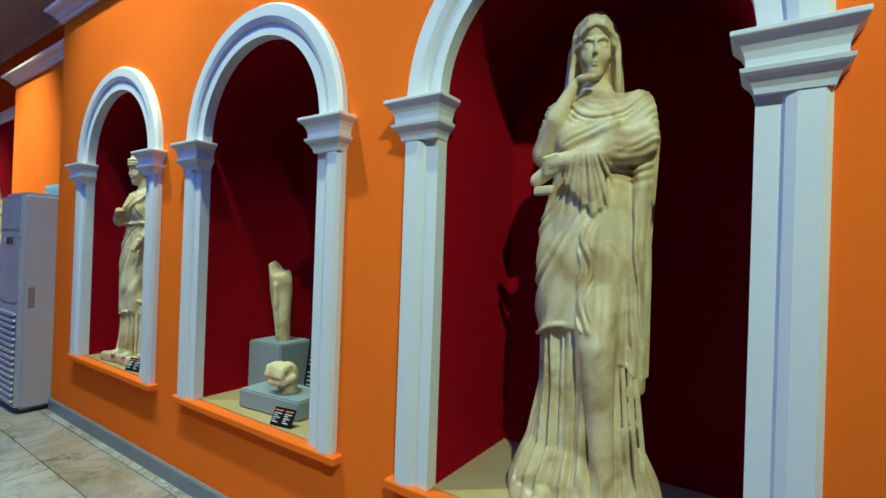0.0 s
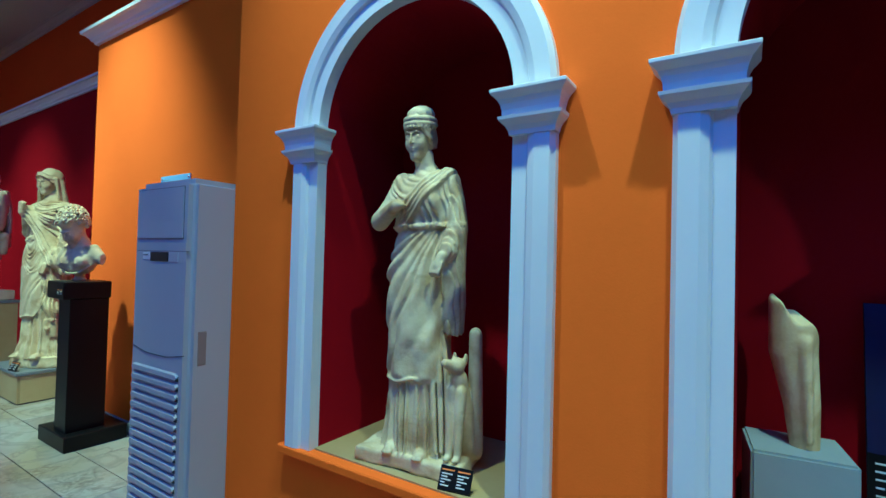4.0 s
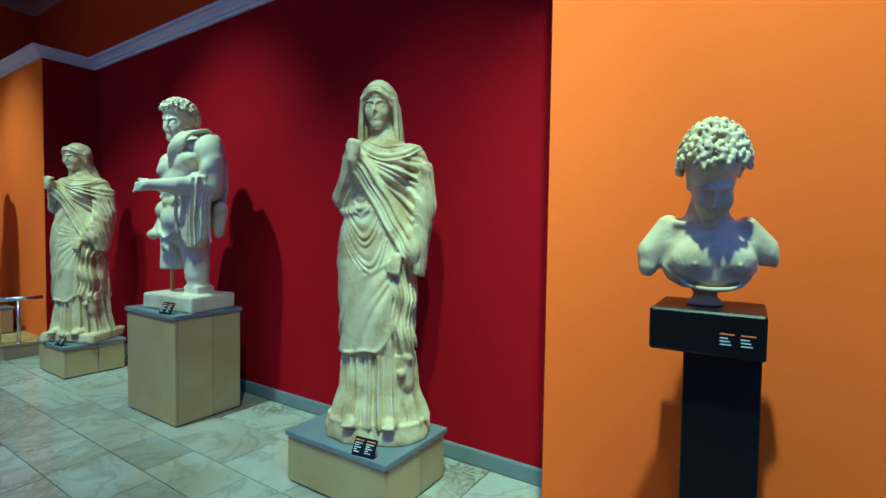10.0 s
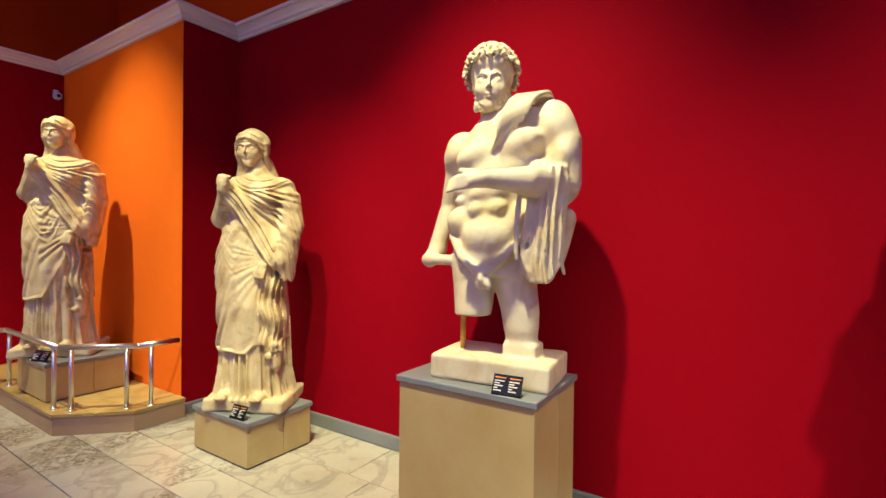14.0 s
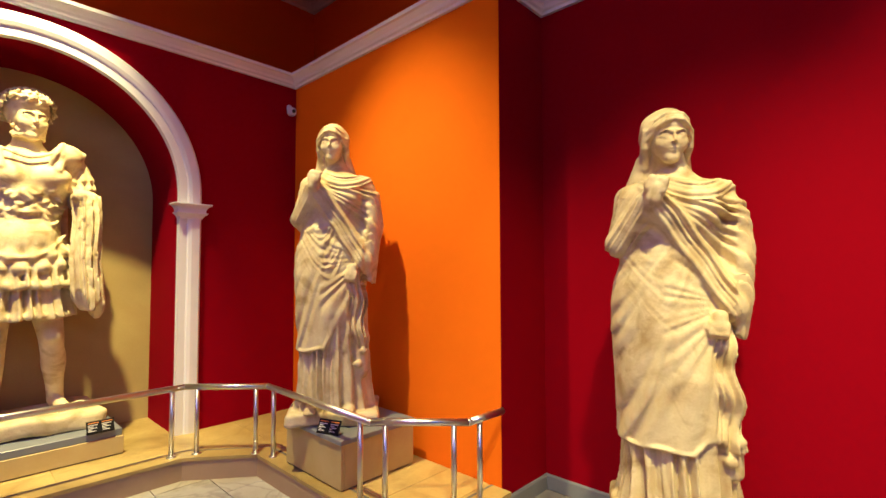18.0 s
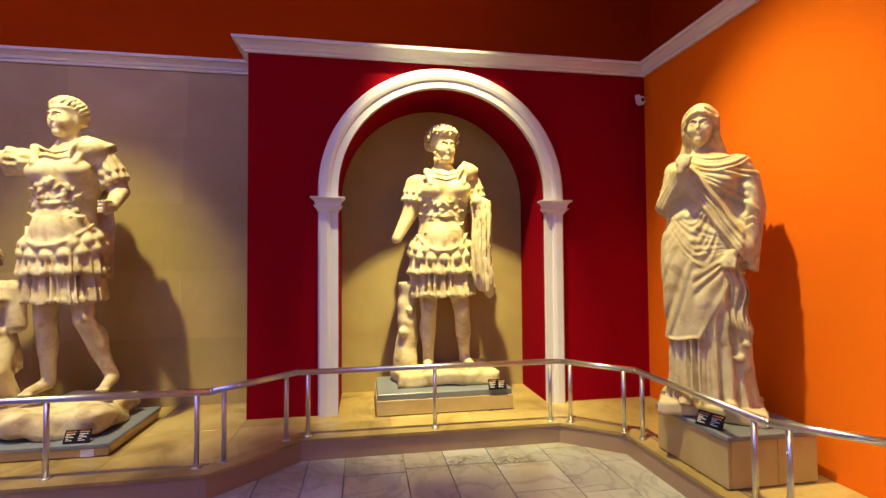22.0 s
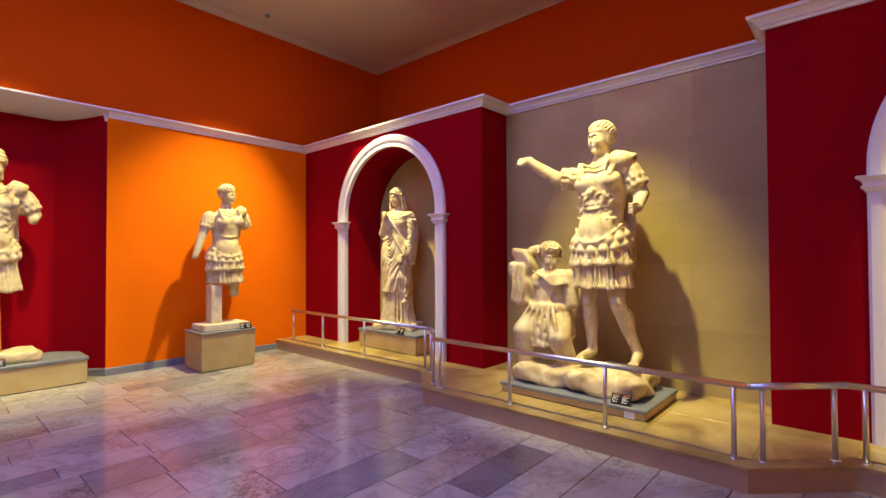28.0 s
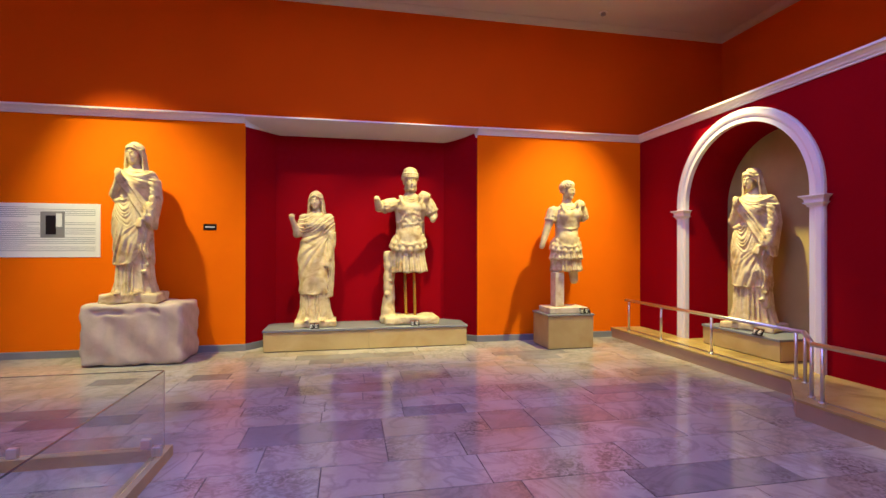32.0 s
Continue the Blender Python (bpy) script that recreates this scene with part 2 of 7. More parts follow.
def lathe(profile, n=24, c=(0, 0)):
    bm = bmesh.new()
    rings = [[bm.verts.new((c[0] + r * math.cos(2 * math.pi * j / n), c[1] + r * math.sin(2 * math.pi * j / n), z)) for j in range(n)] for r, z in profile]
    for a, b in zip(rings, rings[1:]):
        for j in range(n):
            f = bm.faces.new((a[j], a[(j + 1) % n], b[(j + 1) % n], b[j]))
            f.smooth = True
    bm.faces.new(rings[0][::-1])
    bm.faces.new(rings[-1])
    return bm


# ---- structure ----
CORNICE_Z, CEIL_Z = 3.22, 5.09
NICHES = [(-3.768, 0.48), (-2.15, 0.484), (-0.52, 0.488)]
SILL, SPRING = 0.54, 1.99


def wall_panel(name, m, u0, u1, z0, z1, thick, mat, openings=()):
    """A wall from u0 to u1 with arched openings (centre, half width, sill, spring)."""
    bm = bmesh.new()
    edge = u0
    for c, r, s, sp in openings:
        block((edge, 0, z0), (c - r, thick, z1), bm=bm)
        if s > z0:
            block((c - r, 0, z0), (c + r, thick, s), bm=bm)
        n = 40
        pts = [(c - r * math.cos(math.pi * i / n), sp + r * math.sin(math.pi * i / n)) for i in range(n + 1)]
        for (ua, za), (ub, zb) in zip(pts, pts[1:]):
            q = [bm.verts.new(p) for p in ((ua, 0, za), (ub, 0, zb), (ub, 0, z1), (ua, 0, z1), (ua, thick, za), (ub, thick, zb), (ub, thick, z1), (ua, thick, z1))]
            for f in ((0, 1, 2, 3), (7, 6, 5, 4), (4, 5, 1, 0), (3, 2, 6, 7)):
                bm.faces.new([q[i] for i in f])
        edge = c + r
    block((edge, 0, z0), (u1, thick, z1), bm=bm)
    bmesh.ops.remove_doubles(bm, verts=bm.verts[:], dist=1e-5)
    return tagged(part(name, bm, mat, m=m), kind="structure")


def niche_lining(name, m, c, r, sill, sp, d0, d1, mat, back_mat=None, t=0.05):
    """The walls, vault and back of a niche."""
    n = 40
    arc = [(c - r * math.cos(math.pi * i / n), sp + r * math.sin(math.pi * i / n)) for i in range(n + 1)]
    inner = [(c - r, sill)] + arc + [(c + r, sill)]
    k = (r + t) / r
    outer = [(c - r - t, sill)] + [(c + (u - c) * k, sp + (z - sp) * k) for u, z in arc] + [(c + r + t, sill)]
    bm = bmesh.new()
    rows = [[bm.verts.new((u, d, z)) for u, z in loop] for loop, d in ((inner, d0), (inner, d1), (outer, d1), (outer, d0))]
    for a, b in zip(rows, rows[1:] + rows[:1]):
        for i in range(len(a) - 1):
            bm.faces.new((a[i], a[i + 1], b[i + 1], b[i]))
    bmesh.ops.recalc_face_normals(bm, faces=bm.faces[:])
    lining = tagged(part(name, bm, mat, m=m), kind="structure")
    bm = bmesh.new()
    a = [bm.verts.new((u, d1, z)) for u, z in outer]
    b = [bm.verts.new((u, d1 + 0.06, z)) for u, z in outer]
    bm.faces.new(a)
    bm.faces.new(b[::-1])
    for i in range(len(a)):
        bm.faces.new((a[i], a[(i + 1) % len(a)], b[(i + 1) % len(a)], b[i]))
    bmesh.ops.recalc_face_normals(bm, faces=bm.faces[:])
    part("niche_back", bm, back_mat or mat, lining)
    return lining


def surround(m, c, r, z0, sp, band, proud, cap_w, cap_z, label, group):
    """Painted pilasters, capitals and a moulded arch round a niche."""
    ob = thing("arch_surround", m, label, "arch moulding", group)
    # stepped band: (distance from the opening, how far proud)
    prof = [(0, 0.03), (0, -proud * 0.55), (band * 0.35, -proud * 0.55), (band * 0.4, -proud * 0.8), (band * 0.55, -proud), (band * 0.9, -proud), (band, -proud * 0.6), (band, 0.0)]
    for s in (-1, 1):
        bm = bmesh.new()
        lo = [bm.verts.new((c + s * (r + o), d, z0)) for o, d in prof]
        hi = [bm.verts.new((c + s * (r + o), d, cap_z[0])) for o, d in prof]
        for i in range(len(prof) - 1):
            bm.faces.new((lo[i], lo[i + 1], hi[i + 1], hi[i]))
        bm.faces.new(lo)
        bm.faces.new(hi)
        bmesh.ops.recalc_face_normals(bm, faces=bm.faces[:])
        part("pilaster", bm, WHITE, ob)
        h = cap_z[1] - cap_z[0]
        mid = c + s * (r + band / 2)
        bm = bmesh.new()
        w, d = band / 2, proud
        steps = [(0.0, 0.003), (0.1, 0.006), (0.2, 0.014), (0.28, 0.026), (0.33, 0.032), (0.4, 0.034), (0.405, 0.022), (0.55, 0.023), (0.68, 0.028), (0.78, 0.036), (0.86, 0.048), (0.9, cap_w * 0.97), (0.92, cap_w), (0.985, cap_w), (1.0, cap_w - 0.003)]
        rings = []
        for f, o in steps:
            z = cap_z[0] + f * h
            rings.append([bm.verts.new(p) for p in ((mid - w - o, 0.03, z), (mid - w - o, -d - o, z), (mid + w + o, -d - o, z), (mid + w + o, 0.03, z))])
        for a, b in zip(rings, rings[1:]):
            for i in range(4):
                bm.faces.new((a[i], a[(i + 1) % 4], b[(i + 1) % 4], b[i]))
        bm.faces.new(rings[0][::-1])
        bm.faces.new(rings[-1])
        bmesh.ops.recalc_face_normals(bm, faces=bm.faces[:])
        part("capital", bm, WHITE, ob)
    bm = bmesh.new()
    n = 40
    rows = []
    angles = [math.pi * i / n for i in range(n + 1)]
    for a in angles:
        rows.append([bm.verts.new((c - (r + o) * math.cos(a), d, sp + (r + o) * math.sin(a))) for o, d in prof])
    if sp > cap_z[1]:
        rows = [[bm.verts.new((c - (r + o), d, cap_z[1])) for o, d in prof]] + rows + [[bm.verts.new((c + (r + o), d, cap_z[1])) for o, d in prof]]
    for a, b in zip(rows, rows[1:]):
        for i in range(len(prof) - 1):
            bm.faces.new((a[i], a[i + 1], b[i + 1], b[i]))
    bmesh.ops.recalc_face_normals(bm, faces=bm.faces[:])
    part("archivolt", bm, WHITE, ob)
    return ob


NORTH, WEST, SOUTH = pose(0, 1.45, 0), pose(-15.62, 0, 0, 0, 0, 90), pose(0, -8.4, 0, 0, 0, 180)
E = 4.0  # east end of the gallery
ground = tagged(part("floor", block((-17.4, -9.2, -0.2), (E, 3.1, -0.012)), GROUT), "grey mortar bed under marble floor slabs", "floor", kind="structure")
tagged(part("ceiling", block((-17.4, -9.2, CEIL_Z), (E, 3.1, CEIL_Z + 0.2)), CEILING), kind="structure")
tagged(part("wall_east", block((E, -9.2, 0), (E + 0.2, 3.1, CEIL_Z)), ORANGE), kind="structure")
# north side: niche wall, notice wall, maroon bay, orange pier
wall_panel("wall_north_niches", NORTH, -4.9, E, 0, CORNICE_Z + 0.1, 0.12, ORANGE, [(c, r + 0.012, SILL - 0.04, SPRING) for c, r in NICHES])
tagged(part("wall_north_notice", block((-7.43, 1.75, 0), (-4.9, 2.4, CORNICE_Z + 0.1)), ORANGE), kind="structure")
tagged(part("wall_north_bay", block((-13.18, 2.24, 0), (-7.43, 2.6, CORNICE_Z + 0.1)), MAROON), kind="structure")
tagged(part("wall_north_pier", block((-15.62, 1.74, 0), (-13.18, 2.6, CORNICE_Z + 0.1)), ORANGE), kind="structure")
tagged(part("wall_pier_side", block((-13.18, 1.743, 0), (-13.176, 2.24, CORNICE_Z)), MAROON), kind="structure")
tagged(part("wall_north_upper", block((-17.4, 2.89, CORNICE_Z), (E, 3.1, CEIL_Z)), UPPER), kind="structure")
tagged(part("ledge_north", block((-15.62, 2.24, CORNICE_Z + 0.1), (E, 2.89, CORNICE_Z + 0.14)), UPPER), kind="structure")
tagged(part("wall_north_end", block((-5.0, 1.57, 0), (-4.9, 2.4, CORNICE_Z + 0.1)), ORANGE), kind="structure")
for i, (c, r) in enumerate(NICHES):
    niche_lining(f"niche_{i + 1}", NORTH, c, r, SILL, SPRING, 0.03, 0.6, MAROON)
    surround(NORTH, c, r, SILL, SPRING, 0.155, 0.045, 0.055, (1.84, 1.99), "white painted plaster arch moulding on the orange wall", "niche arches")
    tagged(part("niche_sill", block((c - r - 0.19, 1.40, SILL - 0.04), (c + r + 0.19, 1.46, SILL), 0.006), ORANGE), kind="structure")
    tagged(part("niche_floor", block((c - r, 1.46, SILL - 0.04), (c + r, 2.05, SILL + 0.004)), PLINTH), kind="structure")
# west side
HAD, SOU = (-0.225, 0.935), (-6.34, 0.935)
wall_panel("wall_west_right", WEST, -1.9, 1.74, 0, CORNICE_Z + 0.1, 0.25, MAROON, [(HAD[0], HAD[1] + 0.012, 0.0, 2.07)])
wall_panel("wall_west_left", WEST, -8.4, -4.67, 0, CORNICE_Z + 0.1, 0.25, MAROON, [(SOU[0], SOU[1] + 0.012, 0.0, 2.07)])
tagged(part("wall_west_bay", block((-16.4, -4.8, 0), (-16.13, -1.8, CORNICE_Z + 0.1)), CLAD), kind="structure")
for y0, y1 in ((-1.9, -1.85), (-4.72, -4.67)):
    tagged(part("wall_bay_side", block((-16.13, y0, 0), (-15.87, y1, CORNICE_Z + 0.1)), MAROON), kind="structure")
for i, (c, r) in enumerate((HAD, SOU)):
    niche_lining(f"niche_{i + 4}", WEST, c, r, 0.0, 2.07, 0.03, 0.68, MAROON, CLAD)
    surround(WEST, c, r, 0.155, 2.07, 0.165, 0.05, 0.06, (1.88, 2.0), "white painted plaster arch moulding on the maroon wall", "large arches")
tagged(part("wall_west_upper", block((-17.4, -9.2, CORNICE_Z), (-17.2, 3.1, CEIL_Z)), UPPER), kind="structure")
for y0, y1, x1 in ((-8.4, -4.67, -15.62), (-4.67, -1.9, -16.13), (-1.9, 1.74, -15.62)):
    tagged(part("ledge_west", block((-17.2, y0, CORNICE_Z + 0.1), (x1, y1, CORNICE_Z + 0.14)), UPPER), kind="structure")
# south side with a canted recess
tagged(part("wall_south_right", block((-15.9, -8.9, 0), (-12.8, -8.4, CORNICE_Z + 0.1)), ORANGE), kind="structure")
tagged(part("wall_south_left", block((-9.4, -8.9, 0), (E, -8.4, CORNICE_Z + 0.1)), ORANGE), kind="structure")
tagged(part("wall_south_recess", prism([(-12.8, -8.402), (-12.8, -9.1), (-9.4, -9.1), (-9.4, -8.402), (-9.75, -8.86), (-12.36, -8.86)], 0, 3.5), MAROON), kind="structure")
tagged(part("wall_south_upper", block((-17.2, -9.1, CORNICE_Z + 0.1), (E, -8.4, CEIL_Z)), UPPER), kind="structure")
PROFILE = [(a, CORNICE_Z + b) for a, b in ((0, 0), (0.025, 0), (0.03, 0.018), (0.046, 0.026), (0.056, 0.045), (0.088, 0.073), (0.108, 0.078), (0.112, 0.102), (0, 0.102))]
for run in ([(E, 1.45), (-4.9, 1.45), (-4.9, 1.75), (-7.43, 1.75), (-7.43, 2.24), (-13.18, 2.24), (-13.18, 1.74), (-15.62, 1.74), (-15.62, -1.9), (-16.13, -1.9), (-16.13, -4.67), (-15.62, -4.67), (-15.62, -8.4), (-12.8, -8.4)], [(-9.4, -8.4), (E, -8.4)]):
    tagged(part("cornice", sweep(run, PROFILE), WHITE), kind="structure")
tagged(part("recess_lip", block((-12.8, -8.44, CORNICE_Z + 0.078), (-9.4, -8.3, CORNICE_Z + 0.102), 0.004), WHITE), kind="structure")
COVE = [(0.0, CEIL_Z - 0.07), (0.02, CEIL_Z - 0.07), (0.035, CEIL_Z - 0.045), (0.1, CEIL_Z - 0.012), (0.13, CEIL_Z - 0.01), (0.13, CEIL_Z + 0.01), (0.0, CEIL_Z + 0.01)]
tagged(part("ceiling_trim", sweep([(E, 2.89), (-17.2, 2.89), (-17.2, -8.4), (E, -8.4)], COVE), CEILING), kind="structure")
BASE = [(0, 0.0), (0.018, 0.0), (0.018, 0.085), (0.012, 0.095), (0, 0.095)]
for run in ([(E, 1.45), (-4.9, 1.45)], [(-4.9, 1.75), (-7.43, 1.75), (-7.43, 2.24), (-13.176, 2.24), (-13.176, 1.74)], [(-15.2, -8.4), (-12.8, -8.4), (-12.36, -8.86), (-9.75, -8.86), (-9.4, -8.4), (E, -8.4)]):
    tagged(part("baseboard", sweep(run, BASE), SLATE), kind="structure")
# white cove over the south recess
bm = bmesh.new()
rows = []
for i in range(9):
    t = i / 8
    y, z = -8.31 - 0.55 * t, 3.298 - 0.12 * math.sin(t * math.pi / 2)
    inset = 0.4 * max(0.0, (t - 0.16) / 0.84)
    rows.append([bm.verts.new((-12.8 + inset, y, z)), bm.verts.new((-9.4 - inset, y, z))])
for a, b in zip(rows, rows[1:]):
    bm.faces.new((a[0], a[1], b[1], b[0]))
for e in (0, 1):
    x = (-12.8, -9.4)[e]
    low = [bm.verts.new((x, -8.4, 3.178)), rows[-1][e]]
    bm.faces.new([r[e] for r in rows] + [low[0]])
bmesh.ops.recalc_face_normals(bm, faces=bm.faces[:])
tagged(part("recess_cove", bm, WHITE), kind="structure")
# platform along the west wall
EDGE = [(-15.1, -8.4), (-15.1, -5.15), (-14.61, -4.66), (-14.61, -1.9), (-15.09, -1.4), (-15.09, 0.6), (-14.77, 1.0), (-13.51, 1.0), (-13.13, 1.37), (-13.13, 1.74)]
tagged(part("platform", prism(EDGE + [(-16.4, 1.74), (-16.4, -8.4)], 0, 0.155, 0.008), PAVING), kind="structure")
# THINGS
# ---- statues, each carved as one solid ----
class Clay:
    """A block of carving stone on a grid; solids are added with soft joins and cut away."""

    def __init__(self, lo, hi, h):
        self.axes = [np.arange(a, b + h, h, dtype=np.float32) for a, b in zip(lo, hi)]
        self.h = h
        self.f = np.full([len(a) for a in self.axes], 0.5, np.float32)
        self.sway, self.tilt = (), 0.0

    def put(self, lo, hi, fn, k=0.03, cut=False):
        pad = k + 2.5 * self.h
        s = []
        for a, p, q in zip(self.axes, lo, hi):
            i, j = np.searchsorted(a, (p - pad, q + pad))
            if i >= j:
                return self
            s.append(slice(i, j))
        x, y, z = (a[q].reshape([-1 if n == i else 1 for n in range(3)]) for i, (a, q) in enumerate(zip(self.axes, s)))
        d = np.asarray(fn(x, y, z), np.float32)
        old = self.f[s[0], s[1], s[2]]
        if cut:
            d = -d
            w = np.clip(0.5 - 0.5 * (d - old) / k, 0, 1)
            self.f[s[0], s[1], s[2]] = d * (1 - w) + old * w + k * w * (1 - w)
        else:
            w = np.clip(0.5 + 0.5 * (old - d) / k, 0, 1)
            self.f[s[0], s[1], s[2]] = old * (1 - w) + d * w - k * w * (1 - w)
        return self

    def emboss(self, lo, hi, fn):
        """Pushes the carved surface out, or in, by fn."""
        s = [slice(*np.searchsorted(a, (p, q))) for a, p, q in zip(self.axes, lo, hi)]
        x, y, z = (a[q].reshape([-1 if n == i else 1 for n in range(3)]) for i, (a, q) in enumerate(zip(self.axes, s)))
        self.f[s[0], s[1], s[2]] -= np.asarray(fn(x, y, z), np.float32)
        return self

    def ball(self, c, r, k=0.02, cut=False):
        r = (r, r, r) if isinstance(r, (int, float)) else r
        g = min(r)

        def fn(x, y, z):
            q = np.sqrt(((x - c[0]) / r[0]) ** 2 + ((y - c[1]) / r[1]) ** 2 + ((z - c[2]) / r[2]) ** 2)
            return (q - 1) * g

        return self.put([c[i] - r[i] for i in range(3)], [c[i] + r[i] for i in range(3)], fn, k, cut)

    def limb(self, pts, rs, k=0.03, flat=1.0, folds=None, cut=False):
        """One tapered rounded bar through pts."""
        p = np.array(pts, np.float32)
        r = np.array(rs, np.float32)

        def fn(x, y, z):
            best = None
            for a, b, ra, rb in zip(p, p[1:], r, r[1:]):
                ab = b - a
                l2 = max(float(ab @ ab), 1e-9)
                t = np.clip(((x - a[0]) * ab[0] + (y - a[1]) * ab[1] + (z - a[2]) * ab[2]) / l2, 0, 1)
                d = np.sqrt((x - a[0] - t * ab[0]) ** 2 + ((y - a[1] - t * ab[1]) / flat) ** 2 + (z - a[2] - t * ab[2]) ** 2) - (ra + (rb - ra) * t)
                best = d if best is None else np.minimum(best, d)
            return best - folds(x, y, z) if folds else best

        e = float(r.max()) * max(1.0, flat) + (0.03 if folds else 0)
        return self.put(p.min(0) - e, p.max(0) + e, fn, k, cut)

    def slab(self, c, half, rnd=0.015, k=0.02, turn=0.0, warp=0.0, cut=False):
        cs, sn = math.cos(radians(turn)), math.sin(radians(turn))

        def fn(x, y, z):
            dx, dy = x - c[0], y - c[1]
            u, v, w = dx * cs + dy * sn, dy * cs - dx * sn, z - c[2]
            if warp:
                u = u + warp * np.sin(9 * v + 14 * w) + warp * 0.6 * np.sin(31 * w + 17 * v)
                v = v + warp * np.sin(11 * u + 12 * w) + warp * 0.6 * np.sin(27 * u)
                w = w + warp * 0.7 * np.sin(13 * u + 8 * v) + warp * 0.4 * np.sin(37 * u - 21 * v)
            q = [np.abs(t) - (hh - rnd) for t, hh in zip((u, v, w), half)]
            out = np.sqrt(np.maximum(q[0], 0) ** 2 + np.maximum(q[1], 0) ** 2 + np.maximum(q[2], 0) ** 2)
            return out + np.minimum(np.maximum(np.maximum(q[0], q[1]), q[2]), 0) - rnd

        r = max(half[0], half[1]) if turn else 0
        e = [max(half[0], r) + warp * 2, max(half[1], r) + warp * 2, half[2] + warp * 2]
        return self.put([c[i] - e[i] for i in range(3)], [c[i] + e[i] for i in range(3)], fn, k, cut)

    def column(self, prof, k=0.03, folds=None, trim=None, cut=False):
        """An upright body through rows of (z, x, y, half width, half depth), with cloth folds; trim clips it."""
        p = np.array(prof, np.float32)

        def fn(x, y, z):
            zz = np.clip(z, p[0, 0], p[-1, 0])
            cx, cy, rx, ry = (np.interp(zz.ravel(), p[:, 0], p[:, i]).reshape(zz.shape).astype(np.float32) for i in (1, 2, 3, 4))
            dx, dy = (x - cx) / rx, (y - cy) / ry
            d = (np.sqrt(dx * dx + dy * dy) - 1) * np.minimum(rx, ry)
            if folds:
                d = d - folds(x - cx, y - cy, z)
            d = np.maximum(d, np.abs(z - (p[0, 0] + p[-1, 0]) / 2) - (p[-1, 0] - p[0, 0]) / 2)
            return np.maximum(d, trim(x, y, z)) if trim else d

        e = 0.03
        lo = [float((p[:, 1] - p[:, 3]).min()) - e, float((p[:, 2] - p[:, 4]).min()) - e, float(p[0, 0])]
        hi = [float((p[:, 1] + p[:, 3]).max()) + e, float((p[:, 2] + p[:, 4]).max()) + e, float(p[-1, 0])]
        return self.put(lo, hi, fn, k, cut)

    def shell(self):
        """The surface as points and four-sided faces."""
        f, h = self.f, self.h
        for ax in range(3):
            g = np.moveaxis(f, ax, 0)
            g[1:-1] = 0.76 * g[1:-1] + 0.12 * (g[:-2] + g[2:])
        f[[0, -1]], f[:, [0, -1]], f[:, :, [0, -1]] = 0.5, 0.5, 0.5
        s = f < 0
        c = [(i, j, k) for i in (0, 1) for j in (0, 1) for k in (0, 1)]
        n = [q - 1 for q in f.shape]
        part_of = lambda a, o: a[o[0] : o[0] + n[0], o[1] : o[1] + n[1], o[2] : o[2] + n[2]]
        count = sum(part_of(s, o).astype(np.int8) for o in c)
        cells = np.argwhere((count > 0) & (count < 8))
        vals = np.stack([f[cells[:, 0] + o[0], cells[:, 1] + o[1], cells[:, 2] + o[2]] for o in c], 1)
        total, hits = np.zeros((len(cells), 3), np.float32), np.zeros(len(cells), np.float32)
        for a in range(8):
            for b in range(a + 1, 8):
                if sum(abs(c[a][i] - c[b][i]) for i in range(3)) == 1:
                    cross = (vals[:, a] < 0) != (vals[:, b] < 0)
                    t = np.where(cross, vals[:, a] / np.where(cross, vals[:, a] - vals[:, b], 1), 0)[:, None]
                    total += cross[:, None] * (np.array(c[a], np.float32) + t * (np.array(c[b], np.float32) - np.array(c[a], np.float32)))
                    hits += cross
        pts = (cells + total / hits[:, None]) * h + np.array([a[0] for a in self.axes], np.float32)
        if self.sway:  # sideways lean of the figure by height
            pts[:, 2] += self.tilt * pts[:, 0] * np.clip((pts[:, 2] - 0.6) / 0.4, 0, 1)
            pts[:, 0] += np.interp(pts[:, 2], *zip(*self.sway)).astype(np.float32)
        index = np.full(n, -1, np.int32)
        index[cells[:, 0], cells[:, 1], cells[:, 2]] = np.arange(len(cells))
        faces = []
        for ax in range(3):
            u, v = (ax + 1) % 3, (ax + 2) % 3
            a, b = [slice(None)] * 3, [slice(None)] * 3
            a[ax], b[ax] = slice(0, -1), slice(1, None)
            e = np.argwhere(s[tuple(a)] != s[tuple(b)])
            flip = s[tuple(a)][e[:, 0], e[:, 1], e[:, 2]]
            q = []
            for du, dv in ((1, 1), (0, 1), (0, 0), (1, 0)):
                o = e.copy()
                o[:, u] -= du
                o[:, v] -= dv
                q.append(index[o[:, 0], o[:, 1], o[:, 2]])
            q = np.stack(q, 1)
            faces.append(np.where(flip[:, None], q, q[:, ::-1]))
        return pts, np.concatenate(faces)


